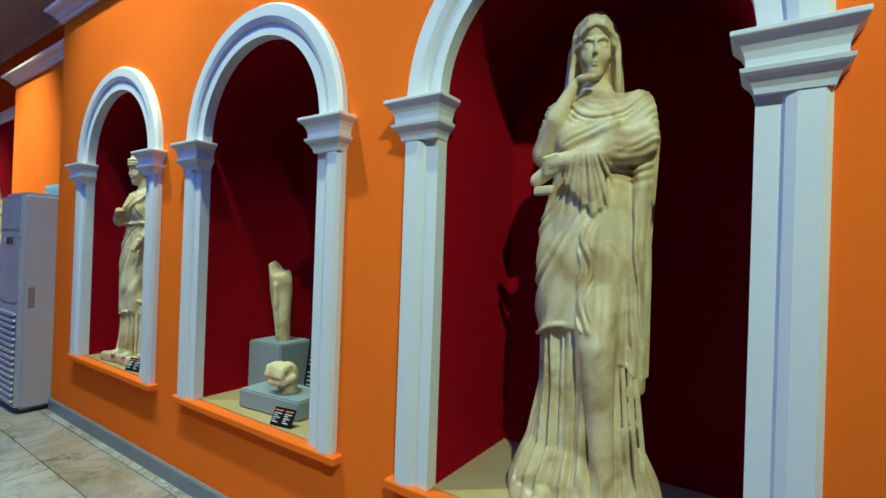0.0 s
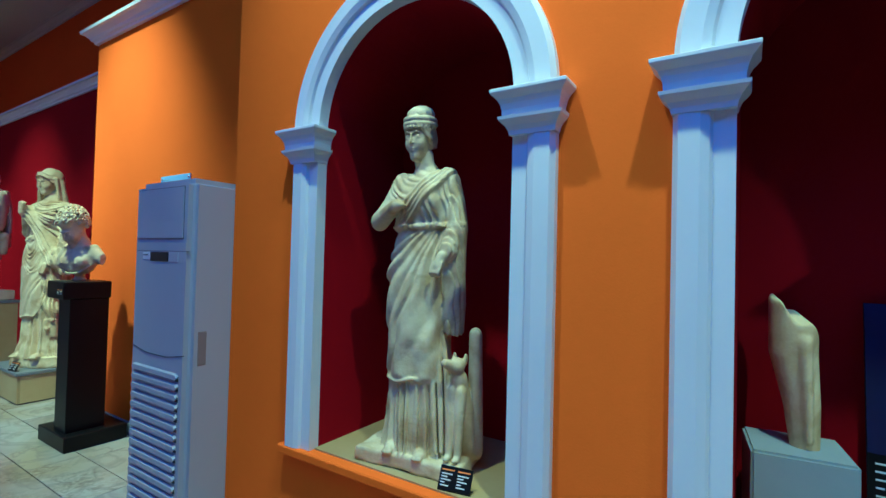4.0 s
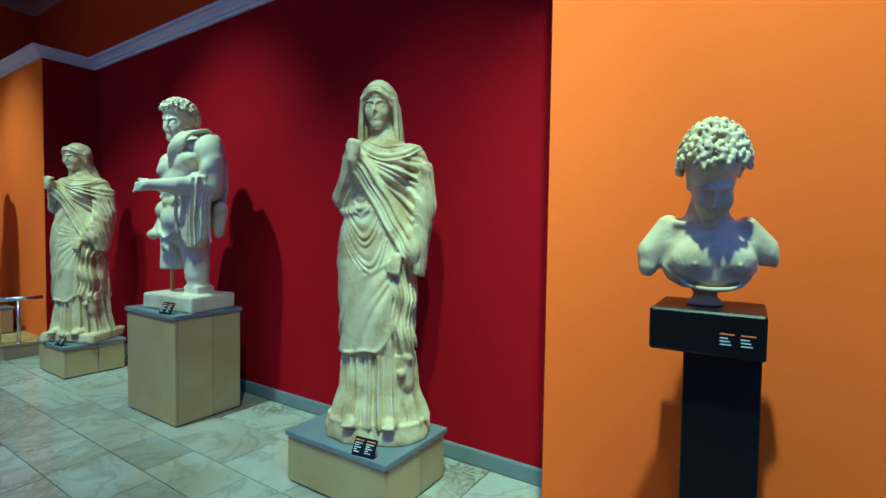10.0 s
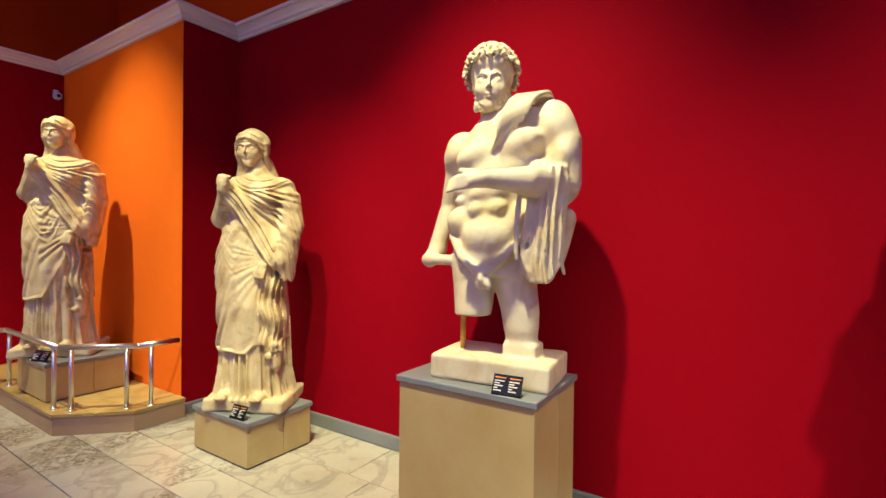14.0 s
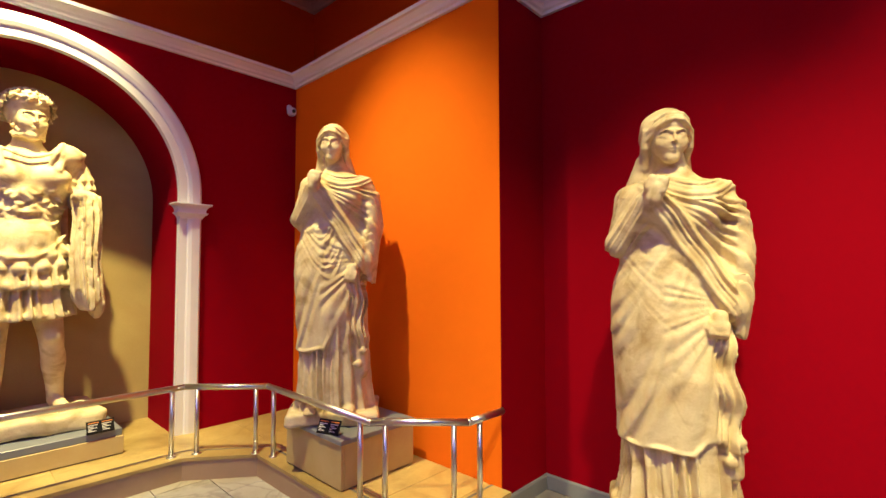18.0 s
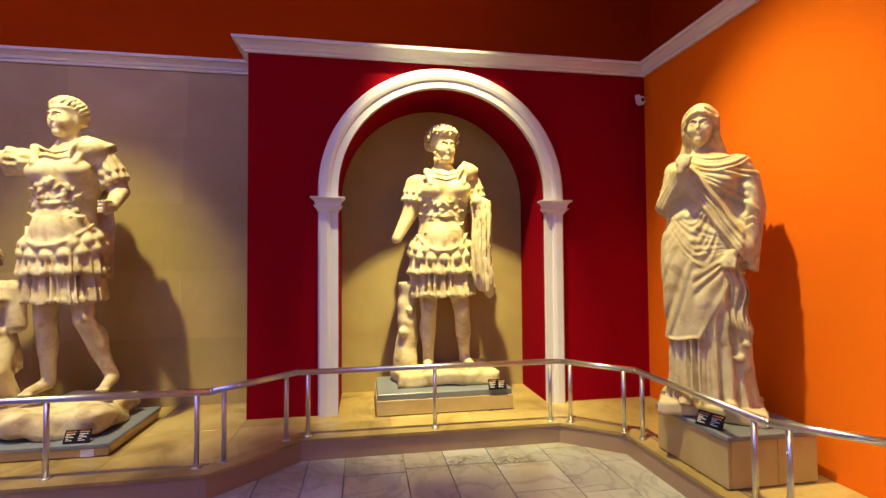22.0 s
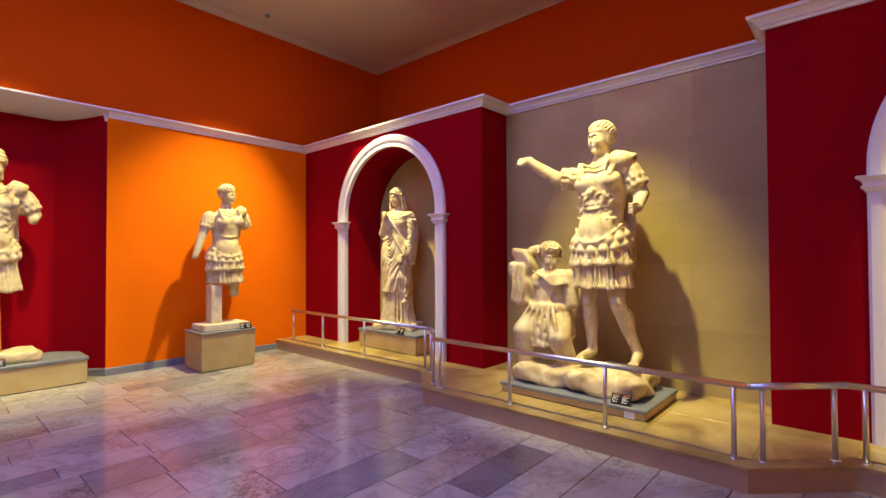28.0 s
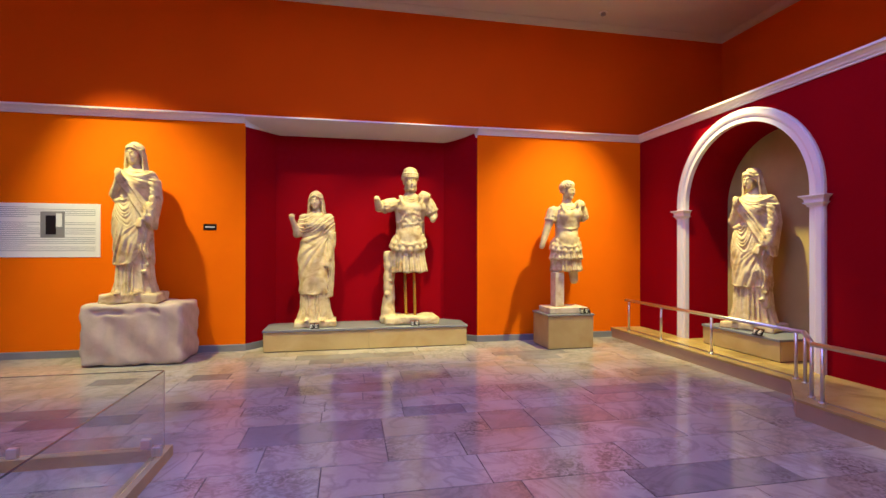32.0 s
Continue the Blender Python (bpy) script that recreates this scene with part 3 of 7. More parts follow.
def carve(name, clays, m, mat, label, scale=1.0, group="", wide=1.0):
    """Joins carved pieces into one statue mesh."""
    pts, faces, n = [], [], 0
    for c in clays:
        p, q = c.shell()
        pts.append(p)
        faces.append(q + n)
        n += len(p)
    pts, faces = np.concatenate(pts) * np.array([scale * wide, scale * wide, scale], np.float32), np.concatenate(faces)
    me = bpy.data.meshes.new(name)
    me.vertices.add(len(pts))
    me.vertices.foreach_set("co", pts.astype(np.float32).ravel())
    me.loops.add(faces.size)
    me.loops.foreach_set("vertex_index", faces.astype(np.int32).ravel())
    me.polygons.add(len(faces))
    me.polygons.foreach_set("loop_start", np.arange(0, faces.size, 4, dtype=np.int32))
    me.polygons.foreach_set("use_smooth", np.ones(len(faces), bool))
    me.update(calc_edges=True)
    me.validate()
    me.materials.append(mat)
    ob = new(name, me)
    ob.matrix_world = m
    return tagged(ob, label, "statue", group)


def pleats(n, amp, z0=-9, z1=9, twist=0.0, ph=0.0):
    """Upright folds round a body, between two heights."""

    def fn(x, y, z):
        a = np.arctan2(x, -y) + twist * z
        w = a * n / 2 + ph + 0.9 * np.sin(2.3 * a + ph) + 0.35 * np.sin(7 * z + 3 * a)
        r = np.abs(np.sin(w)) ** 0.8 - 0.55 + 0.35 * np.sin(2.7 * w + 1)
        return amp * r * np.clip((z - z0) * 12, 0, 1) * np.clip((z1 - z) * 12, 0, 1)

    return fn


def swags(sx, sz, length, amp, bow=0.0, ph=0.0, z0=-9, z1=9):
    """Slanting, sagging folds across the front of a body."""

    def fn(x, y, z):
        u = (sx * x + sz * z + bow * x * x) / length + ph + 0.25 * np.sin(9 * x + 5 * z) + 0.12 * np.sin(23 * z - 11 * x)
        r = np.abs(np.sin(math.pi * u)) ** 0.75 - 0.55
        fade = 0.55 + 0.45 * np.sin(5.1 * x + 3.3 * z + ph * 7)
        return amp * r * fade * np.clip((z - z0) * 10, 0, 1) * np.clip((z1 - z) * 10, 0, 1) * np.clip(0.75 - 4 * y, 0.15, 1)

    return fn


def both(*fns):
    return lambda x, y, z: sum(f(x, y, z) for f in fns)


def head(c, turn=0.0, nod=0.0, hair="waved", beard=False, veil="", size=1.0, diadem=0.0, seed=1, broken=False, fine=0.0045, mass=1.0):
    """A carved head on a fine grid, its centre at c; turn to the viewer's right in degrees."""
    rnd = random.Random(seed)
    g = Clay((-0.16, -0.17, -0.26), (0.16, 0.19, 0.21), fine)
    g.ball((0, 0.012, 0.03), (0.073, 0.098, 0.098), 0.02)
    g.ball((0, -0.024, -0.03), (0.058, 0.072, 0.088), 0.03)
    g.ball((0, -0.07, -0.098), (0.022, 0.018, 0.017), 0.03)
    g.limb([(0, 0.015, -0.05), (0, 0.035, -0.26)], [0.046, 0.054], 0.03)
    for e in (-1, 1):
        # socket, lids and brow
        g.ball((e * 0.031, -0.104, 0.009), (0.021, 0.017, 0.0125), 0.012, cut=True)
        g.ball((e * 0.031, -0.0815, 0.008), (0.0155, 0.0115, 0.0095), 0.003)
        g.limb([(e * 0.016, -0.091, 0.01), (e * 0.031, -0.0945, 0.0175), (e * 0.048, -0.082, 0.009)], [0.0016, 0.0024, 0.0016], 0.003)
        g.limb([(e * 0.017, -0.09, 0.003), (e * 0.031, -0.0925, -0.0015), (e * 0.046, -0.082, 0.004)], [0.0015, 0.0023, 0.0015], 0.003)
        g.limb([(e * 0.011, -0.094, 0.027), (e * 0.032, -0.0945, 0.033), (e * 0.054, -0.078, 0.024)], [0.005, 0.0052, 0.0035], 0.01)
        g.ball((e * 0.038, -0.066, -0.028), (0.022, 0.02, 0.024), 0.03)
        g.ball((e * 0.008, -0.101, -0.0225), (0.0048, 0.0065, 0.005), 0.004)
        g.ball((e * 0.074, 0.012, -0.002), (0.01, 0.02, 0.03), 0.01)
    g.limb([(0, -0.094, 0.036), (0, -0.104, 0.005), (0, -0.113, -0.019)], [0.005, 0.0055, 0.0068], 0.006)
    if broken:
        g.ball((0.004, -0.126, -0.018), 0.017, 0.006, cut=True)
    g.ball((0, -0.092, -0.051), (0.0155, 0.01, 0.005), 0.004)
    g.ball((0, -0.089, -0.0635), (0.013, 0.01, 0.006), 0.005)
    g.limb([(-0.014, -0.098, -0.0575), (0, -0.103, -0.0565), (0.014, -0.098, -0.0575)], [0.0016, 0.0026, 0.0016], 0.003, cut=True)
    if hair == "curls":
        g.ball((0, 0.03, 0.058), (0.095 * mass, 0.105 * mass, 0.1 * mass), 0.01)
        g.ball((0, -0.045, 0.082), (0.072 * mass, 0.05 * mass * mass, 0.04 * mass), 0.01)
        for i in range(270):
            b = math.asin(1 - 1.42 * (i + 0.5) / 270)
            a = i * 2.39996 + rnd.uniform(-0.12, 0.12)
            a = (a + math.pi) % (2 * math.pi) - math.pi
            front = math.cos(a) * math.cos(b)
            if front > 0.2 and b < 0.4 or front > -0.1 and b < 0.02:
                continue
            n = Vector((math.sin(a) * math.cos(b), -math.cos(a) * math.cos(b), math.sin(b)))
            q = Vector((0.104 * mass * n.x, 0.014 + 0.118 * mass * n.y, 0.05 + 0.112 * mass * n.z))
            u = n.orthogonal().normalized()
            v = n.cross(u)
            t0, r = rnd.uniform(0, 6.3), rnd.uniform(0.009, 0.0145) * mass
            run = [tuple(q + (u * math.cos(t0 + s) + v * math.sin(t0 + s)) * r * (1 - s * 0.09) + n * (0.002 + 0.0045 * s)) for s in (0, 1.3, 2.6, 3.9)]
            g.limb(run, [0.005, 0.008, 0.009, 0.0075], 0.0012)
    elif hair == "cap":
        g.column([(-0.03, 0, 0.05, 0.08, 0.068), (0.02, 0, 0.035, 0.087, 0.082), (0.062, 0, 0.01, 0.089, 0.1), (0.1, 0, 0.012, 0.076, 0.09), (0.137, 0, 0.015, 0.03, 0.035)], 0.02)
        for i in range(150):  # short locks combed forward
            b = math.asin(1 - 1.25 * (i + 0.5) / 150)
            a = (i * 2.39996 + math.pi) % (2 * math.pi) - math.pi
            front = math.cos(a) * math.cos(b)
            if front > 0.3 and b < 0.5 or front > 0.0 and b < 0.02:
                continue
            n = Vector((math.sin(a) * math.cos(b), -math.cos(a) * math.cos(b), math.sin(b)))
            q = Vector((0.094 * n.x, 0.014 + 0.108 * n.y, 0.045 + 0.1 * n.z))
            down = Vector((0, -0.75, -0.65))
            w = (down - n * down.dot(n)).normalized() * 0.02
            side = n.cross(w) * rnd.uniform(-0.5, 0.5)
            g.limb([tuple(q - w), tuple(q + n * 0.004 + side * 0.3), tuple(q + w + side)], [0.008, 0.0115, 0.005], 0.0015)
    else:
        g.column([(-0.05, 0, 0.06, 0.07, 0.06), (0.0, 0, 0.05, 0.086, 0.075), (0.055, 0, 0.012, 0.088, 0.1), (0.09, 0, 0.012, 0.08, 0.098), (0.135, 0, 0.015, 0.03, 0.04)], 0.018)
        for e in (-1, 1):
            for q, r in ((0.0, 0.012), (0.016, 0.011), (0.03, 0.01)):  # waves from the parting to the ears
                g.limb([(e * 0.002, -0.09 + q * 0.5, 0.08 + q), (e * 0.03, -0.09 + q * 0.4, 0.074 + q), (e * (0.058 + q * 0.2), -0.068 + q * 0.4, 0.05 + q), (e * (0.076 + q * 0.15), -0.035 + q * 0.4, 0.015 + q * 0.7), (e * 0.08, 0.005 + q * 0.3, -0.025 + q * 0.5)], [r * 0.75, r, r * 0.8, r, r * 0.85], 0.003, folds=lambda x, y, z: 0.0025 * np.sin(150 * (z + 0.6 * np.abs(x))))
    if diadem:
        for rr, zz in ((0.09, 0.075), (0.087, 0.1)):
            g.limb([(rr * math.sin(a), 0.012 - 0.108 * math.cos(a), zz - 0.012 * (1 - math.cos(a)) * 0.5) for a in [-1.9 + 0.38 * i for i in range(11)]], [0.014] * 11, 0.004)
        g.ball((0, 0.015, 0.1 + diadem), (0.084, 0.09, 0.05), 0.01)
        for i in range(13):
            a = -1.5 + i * 0.25
            g.ball((0.086 * math.sin(a), 0.0 - 0.1 * math.cos(a), 0.056), (0.012, 0.011, 0.012), 0.003)
    if beard:
        for i in range(90):
            a, b = rnd.uniform(-1.5, 1.5), rnd.uniform(-1.15, -0.2)
            if abs(a) < 0.42 and b > -0.72:
                continue
            g.ball((0.066 * math.sin(a), 0.0 - 0.084 * math.cos(a) * math.cos(b * 0.6), -0.03 + 0.082 * math.sin(b)), rnd.uniform(0.008, 0.0125), 0.004)
    if veil:
        def hood(x, y, z):
            d = (np.sqrt((x / 0.104) ** 2 + ((y - 0.045) / 0.112) ** 2 + ((z - 0.034) / 0.124) ** 2) - 1) * 0.104
            inner = (np.sqrt((x / 0.092) ** 2 + ((y + 0.085) / 0.15) ** 2 + ((z + 0.045) / 0.165) ** 2) - 1) * 0.09
            return np.maximum(d - 0.0025 * np.sin(48 * (z - 0.9 * y) + 9 * x), -inner)
        g.put((-0.13, -0.1, -0.1), (0.13, 0.17, 0.18), hood, 0.005)
        g.limb([(0, 0.1, 0.03), (0, 0.1, -0.26)], [0.06, 0.085], 0.03)
        for e in (-1, 1):
            if veil == "long":
                g.limb([(e * 0.093, -0.01, 0.05), (e * 0.099, -0.005, -0.06), (e * 0.104, 0.0, -0.17), (e * 0.12, 0.0, -0.26)], [0.011, 0.013, 0.016, 0.022], 0.006, 1.8, lambda x, y, z: 0.003 * np.sin(190 * x + 60 * y))
                g.limb([(e * 0.09, 0.05, 0.0), (e * 0.1, 0.06, -0.25)], [0.03, 0.045], 0.02)
            else:
                g.limb([(e * 0.09, 0.0, 0.04), (e * 0.088, 0.01, -0.04), (e * 0.078, 0.05, -0.12)], [0.014, 0.02, 0.022], 0.01, 1.5)
                g.limb([(e * 0.07, 0.07, -0.1), (e * 0.11, 0.09, -0.26)], [0.04, 0.05], 0.03)
    turned = Matrix.Translation(c) @ Euler((radians(nod + 5), 0, radians(turn))).to_matrix().to_4x4() @ Matrix.Scale(size, 4)
    g.place = np.array(turned, np.float32)
    plain = g.shell

    def placed():
        p, q = plain()
        return p @ g.place[:3, :3].T + g.place[:3, 3], q

    g.shell = placed
    return g


def hand(g, c, way, across, r=0.03, spread=0.0):
    """A palm with four fingers running along way, laid side by side along across."""
    w, s = Vector(way).normalized(), Vector(across).normalized()
    up = w.cross(s).normalized()
    if up.y > 0:
        up = -up
    o = Vector(c)
    g.limb([tuple(o - w * r * 0.9), tuple(o + w * r * 0.5)], [r * 0.85, r * 0.95], 0.01)
    for i in (-1.5, -0.5, 0.5, 1.5):
        a = o + s * i * r * 0.55 + w * r * 0.6 + up * r * 0.45
        b = a + w * r * 0.95 + s * i * spread * r + up * r * 0.1
        d = b + w * r * 0.35 - up * r * 0.6
        g.limb([tuple(a - w * r * 0.5), tuple(a), tuple(b), tuple(d)], [r * 0.3, r * 0.33, r * 0.3, r * 0.24], 0.004)
    g.limb([tuple(o - s * r * 0.9), tuple(o - s * r * 1.2 + w * r * 0.9 + up * r * 0.3)], [r * 0.36, r * 0.28], 0.006)


BODY = [(0.34, 0, 0, 0.212, 0.17), (0.62, -0.005, -0.005, 0.205, 0.168), (0.9, -0.01, -0.005, 0.208, 0.165), (1.08, -0.008, 0, 0.2, 0.156), (1.25, 0, 0, 0.17, 0.134), (1.41, 0, -0.005, 0.182, 0.142), (1.48, 0, 0, 0.184, 0.128), (1.525, 0, 0.005, 0.158, 0.108), (1.56, 0, 0.01, 0.095, 0.082), (1.6, 0, 0.01, 0.056, 0.056)]


def skin(prof, x, z, lift=0.0):
    """The front of a body at x, z."""
    p = np.array(prof)
    cx, cy, rx, ry = (float(np.interp(z, p[:, 0], p[:, i])) for i in (1, 2, 3, 4))
    t = max(-0.97, min(0.97, (x - cx) / rx))
    return (cx + t * rx, cy - (ry + lift) * math.sqrt(1 - t * t), z)


def spline(pts, n=4):
    q = [pts[0]] + list(pts) + [pts[-1]]
    run = []
    for a, b, c, d in zip(q, q[1:], q[2:], q[3:]):
        for i in range(n):
            t = i / n
            run.append(tuple(0.5 * (2 * b[m] + (c[m] - a[m]) * t + (2 * a[m] - 5 * b[m] + 4 * c[m] - d[m]) * t * t + (3 * b[m] - a[m] - 3 * c[m] + d[m]) * t**3) for m in range(len(b))))
    run.append(tuple(pts[-1]))
    return run


def ridge(g, pts, r, prof=None, k=0.005, lift=0.002, n=4, ends=0.4):
    """A rounded fold laid over the front of a body through (x, z) points, thin at both ends."""
    run = spline(pts, n)
    rs = [r * (ends + (1 - ends) * math.sin(math.pi * min(0.9, max(0.1, i / (len(run) - 1))))) for i in range(len(run))]
    g.limb([skin(prof or BODY, x, z, lift) for x, z in run], rs, k)


def rope(g, pts, r, k=0.006, n=3):
    """A free fold of cloth through points in space."""
    run = spline(pts, n)
    rs = [r * (0.6 + 0.4 * math.sin(math.pi * min(0.88, max(0.12, i / (len(run) - 1))))) for i in range(len(run))]
    g.limb(run, rs, k)


def step(v, a, b):
    """0 before a, 1 past b, smooth between."""
    t = np.clip((v - a) / (b - a), 0, 1)
    return t * t * (3 - 2 * t)


def crease(u):
    """Round folds with sharp valleys, one for each unit of u."""
    u = u + 0.2 * np.sin(2.2 * u + 0.7)
    return (np.sqrt(np.sin(math.pi * u) ** 2 + 0.07) - 0.66) * (0.85 + 0.35 * np.sin(1.7 * u))


def draped(kind="palla", seed=1, h=0.0085, base=(0.29, 0.2, 0.045), warp=0.006, flare=1.0, hem=0.455, round_base=False, pouch=1.0, lift=0.26, deep=1.75):
    """A standing woman in a long dress and mantle, 1.9 high; front towards -y."""
    g = Clay((-0.42, -0.36, -0.02), (0.44, 0.32, 1.7), h)
    p = seed * 1.3
    if round_base:
        g.column([(0.0, 0, 0, base[0], base[1]), (2 * base[2], 0, 0, base[0] * 0.96, base[1] * 0.96)], 0.01, lambda x, y, z: 0.01 * np.sin(17 * x + 9 * y) + 0.006 * np.sin(43 * y - 29 * x) + 0.004 * np.sin(60 * z))
    else:
        g.slab((0, 0, base[2]), base, 0.02, 0.01, warp=warp)
    top = 2 * base[2]
    # pleated dress, wide on the ground
    dress = [(top - 0.02, 0, 0, 0.235 * flare, 0.18 * flare), (top + 0.06, 0, 0, 0.214 * flare, 0.168 * flare), (0.24, 0, 0, 0.19 + 0.1 * (flare - 1), 0.155), (0.45, 0, 0, 0.172, 0.138), (0.8, 0, 0, 0.17, 0.135)]
    g.column(dress, 0.01, both(pleats(19, 0.036, ph=p, twist=0.2), pleats(43, 0.01, ph=p * 2)))
    for fx, fy in ((0.1, -0.165 * flare), (-0.11, -0.16 * flare)):
        g.ball((fx, fy + 0.0, top + 0.012), (0.038, 0.062, 0.03), 0.012)
        for t in range(4):
            g.ball((fx - 0.024 + 0.016 * t, fy - 0.058 + 0.004 * abs(t - 1), top + 0.006), (0.0095, 0.016, 0.011), 0.003)

    def line(x):
        wave = hem + 0.014 * np.sin(9 * x + p) + 0.007 * np.sin(31 * x + 2 * p)
        if kind == "chin":
            return wave + np.where(x < 0.01, 0.35 * (x + 0.12), 0.045 - 0.75 * (x - 0.01))
        if kind == "palla":
            return wave + (np.clip((x - 0.04) * 1.8, 0, lift) if lift < 0.3 else np.clip((x + 0.03) * 2.4, 0, lift))
        return wave

    g.column(BODY, 0.004, None, lambda x, y, z: np.where(y < 0.06, line(x), hem) - z)
    # bent leg pressing through the cloth
    g.limb([(0.05, -0.02, 1.08), (0.055, -0.1, 0.68), (0.075, -0.075, 0.42), (0.09, -0.06, 0.2)], [0.1, 0.08, 0.058, 0.05], 0.07)
    for e in (-1, 1):
        g.ball((e * 0.08, -0.112, 1.395), (0.062, 0.048, 0.058), 0.04)
    soft = 0.045
    if kind == "palla":
        g.limb([(-0.155, 0.01, 1.475), (-0.196, -0.01, 1.27)], [0.06, 0.06], soft)
        g.limb([(-0.196, -0.03, 1.26), (-0.118, -0.15, 1.44)], [0.056, 0.04], 0.025)
        g.limb([(0.16, 0.01, 1.475), (0.215, 0.015, 1.22), (0.195, -0.09, 0.99)], [0.062, 0.072, 0.056], soft)
        g.column([(0.84, 0.225, -0.03, 0.026, 0.055), (1.0, 0.225, -0.025, 0.048, 0.095), (1.2, 0.22, 0.0, 0.058, 0.105), (1.44, 0.19, 0.01, 0.056, 0.09)], 0.02, None, lambda x, y, z: 0.85 + 0.8 * np.maximum(0.235 - x, 0) + 0.4 * np.maximum(y, 0) - z)
        g.limb([(0.13, -0.11, 0.92), (0.155, -0.1, 0.62), (0.17, -0.09, 0.3)], [0.042, 0.05, 0.036], 0.02)

        def cloth(x, y, z):
            wob = 0.010 * np.sin(13 * x + 5 * z + p) + 0.004 * np.sin(23 * z - 19 * x + 2 * p)
            amp = 0.85 + 0.3 * np.sin(11 * x + 2 * z + 3 * p)
            # edge of the mantle, from the raised hand to the far hip
            border = 1.455 - (x + 0.12) * 1.42 + 0.45 * (x + 0.12) * (0.16 - x)
            w = (z - border) * 0.6 + 0.25 * wob
            above, below = step(w, 0.045, 0.072), step(-w, 0.04, 0.066)
            # rolled folds round the neckline
            neck = z - 1.515 - 0.55 * (x - 0.02) ** 2 * 6 + 0.25 * x
            m = above * step(-np.abs(neck + 0.02), -0.055, -0.045) * step(-z, -1.57, -1.54)
            f = m * (0.008 + 0.014 * crease(neck / 0.027 + wob * 12))
            # taut folds fanning from the hand over the breast and upper arm
            dx, dz = x + 0.15, z - 1.47
            r, a = np.sqrt(dx * dx + dz * dz), np.arctan2(dz + 0.5 * dx * dx, dx)
            m = above * (1 - m) * step(x, -0.13, -0.07) * step(-neck, 0.05, 0.07)
            f = f + m * crease(a * 7.5 + wob * 12 + 0.3 + p) * 0.0125 * np.clip(r / 0.16 - 0.2, 0, 1) * amp
            # twisted border of four narrow folds
            m = step(-np.abs(w), -0.064, -0.042) * step(x, -0.15, -0.11) * step(-x, -0.25, -0.2)
            f = f + m * (0.013 + 0.015 * crease(w / 0.0245 + wob * 14 + 1.2 * x))
            # hanging folds nested under the border
            xx = x + 0.045 + 0.25 * (z - 1.05)
            v = (z - 1.22 - 7.0 * np.abs(xx) ** 1.7 + 0.3 * x) / 0.046
            pocket = below * step(-(np.abs(xx) / 0.16 + np.maximum(0.96 - z, 0) / 0.12 + np.maximum(z - 1.2, 0) / 0.06), -1.0, -0.6)
            f = f + pouch * pocket * crease(v + wob * 16 + p) * 0.017 * amp
            # overfold drawn in at the waist on the standing side
            m = pouch * step(-np.abs(z - 1.2 - 0.1 * x), -0.03, -0.008) * step(-x, -0.03, 0.03) * below
            f = f + m * 0.008
            # long folds falling from the hip
            dx, dz = x - 0.14, z - 1.62
            a = np.arctan2(-dx, -dz) + 0.08 * (z - 0.8)
            m = below * (1 - pouch * pocket) * step(-x, -0.06, -0.01)
            f = f + m * crease(a * 13.5 + wob * 7 + p) * 0.0125 * amp * (0.55 + 0.45 * step(-z, -1.0, -0.6))
            # folds pulled from the hanging arm round the bent thigh
            dx, dz = x - 0.2, z - 1.0
            r, a = np.sqrt(dx * dx + dz * dz), np.arctan2(-dx, -dz)
            m = below * step(x, -0.07, -0.02) * (1 - pouch * pocket) * step(-x, -0.13, -0.09)
            f = f + m * crease(a * 5.2 + wob * 9 + 2 * p) * 0.011 * np.clip(r / 0.2, 0.3, 1) * amp
            # free end hanging in zigzags below the arm
            m = step(x, 0.095, 0.125) * step(-z, -0.96, -0.88)
            f = f * (1 - m) + m * (crease((x + 0.3 * y + 0.012 * np.sin(21 * z + p)) / 0.03) * 0.022 + 0.006 * np.sin(29 * z + 20 * x + p))
            # sleeve of the raised arm
            m = step(-x, 0.125, 0.16) * step(z, 1.19, 1.24) * step(-z, -1.52, -1.46)
            f = f * (1 - m) + m * crease((z - 1.1 * x + 0.9 * y + wob) / 0.036) * 0.012
            # outer arm
            m = step(x, 0.185, 0.21) * step(z, 0.83, 0.87) * step(-z, -1.46, -1.36)
            return f * (1 - 0.8 * m) + m * crease((y + 0.35 * z + wob) / 0.034) * 0.013

        back = 0.05
    elif kind == "chin":
        g.limb([(-0.165, 0.005, 1.5), (-0.205, -0.05, 1.36)], [0.068, 0.062], soft)
        g.limb([(0.17, 0.005, 1.5), (0.2, -0.05, 1.37)], [0.07, 0.066], soft)
        g.limb([(0.2, -0.07, 1.36), (0.06, -0.155, 1.31), (-0.06, -0.17, 1.3)], [0.058, 0.046, 0.034], 0.025)
        g.column([(1.1, 0.03, -0.14, 0.06, 0.03), (1.2, 0.01, -0.155, 0.09, 0.035), (1.31, -0.005, -0.165, 0.1, 0.035)], 0.02, None, lambda x, y, z: 1.1 + 0.9 * np.abs(x - 0.06) - z)
        g.column([(0.45, 0.215, 0.03, 0.03, 0.085), (0.9, 0.215, 0.03, 0.042, 0.1), (1.4, 0.21, 0.02, 0.04, 0.09)], 0.02)
        g.limb([(0.06, -0.05, 0.95), (0.085, -0.165, 0.63), (0.1, -0.15, 0.36), (0.12, -0.16, 0.14)], [0.1, 0.074, 0.052, 0.045], 0.02)
        g.limb([(0.005, -0.2, 0.52), (0.02, -0.23, 0.3), (0.035, -0.25, 0.12)], [0.014, 0.026, 0.03], 0.015, cut=True)
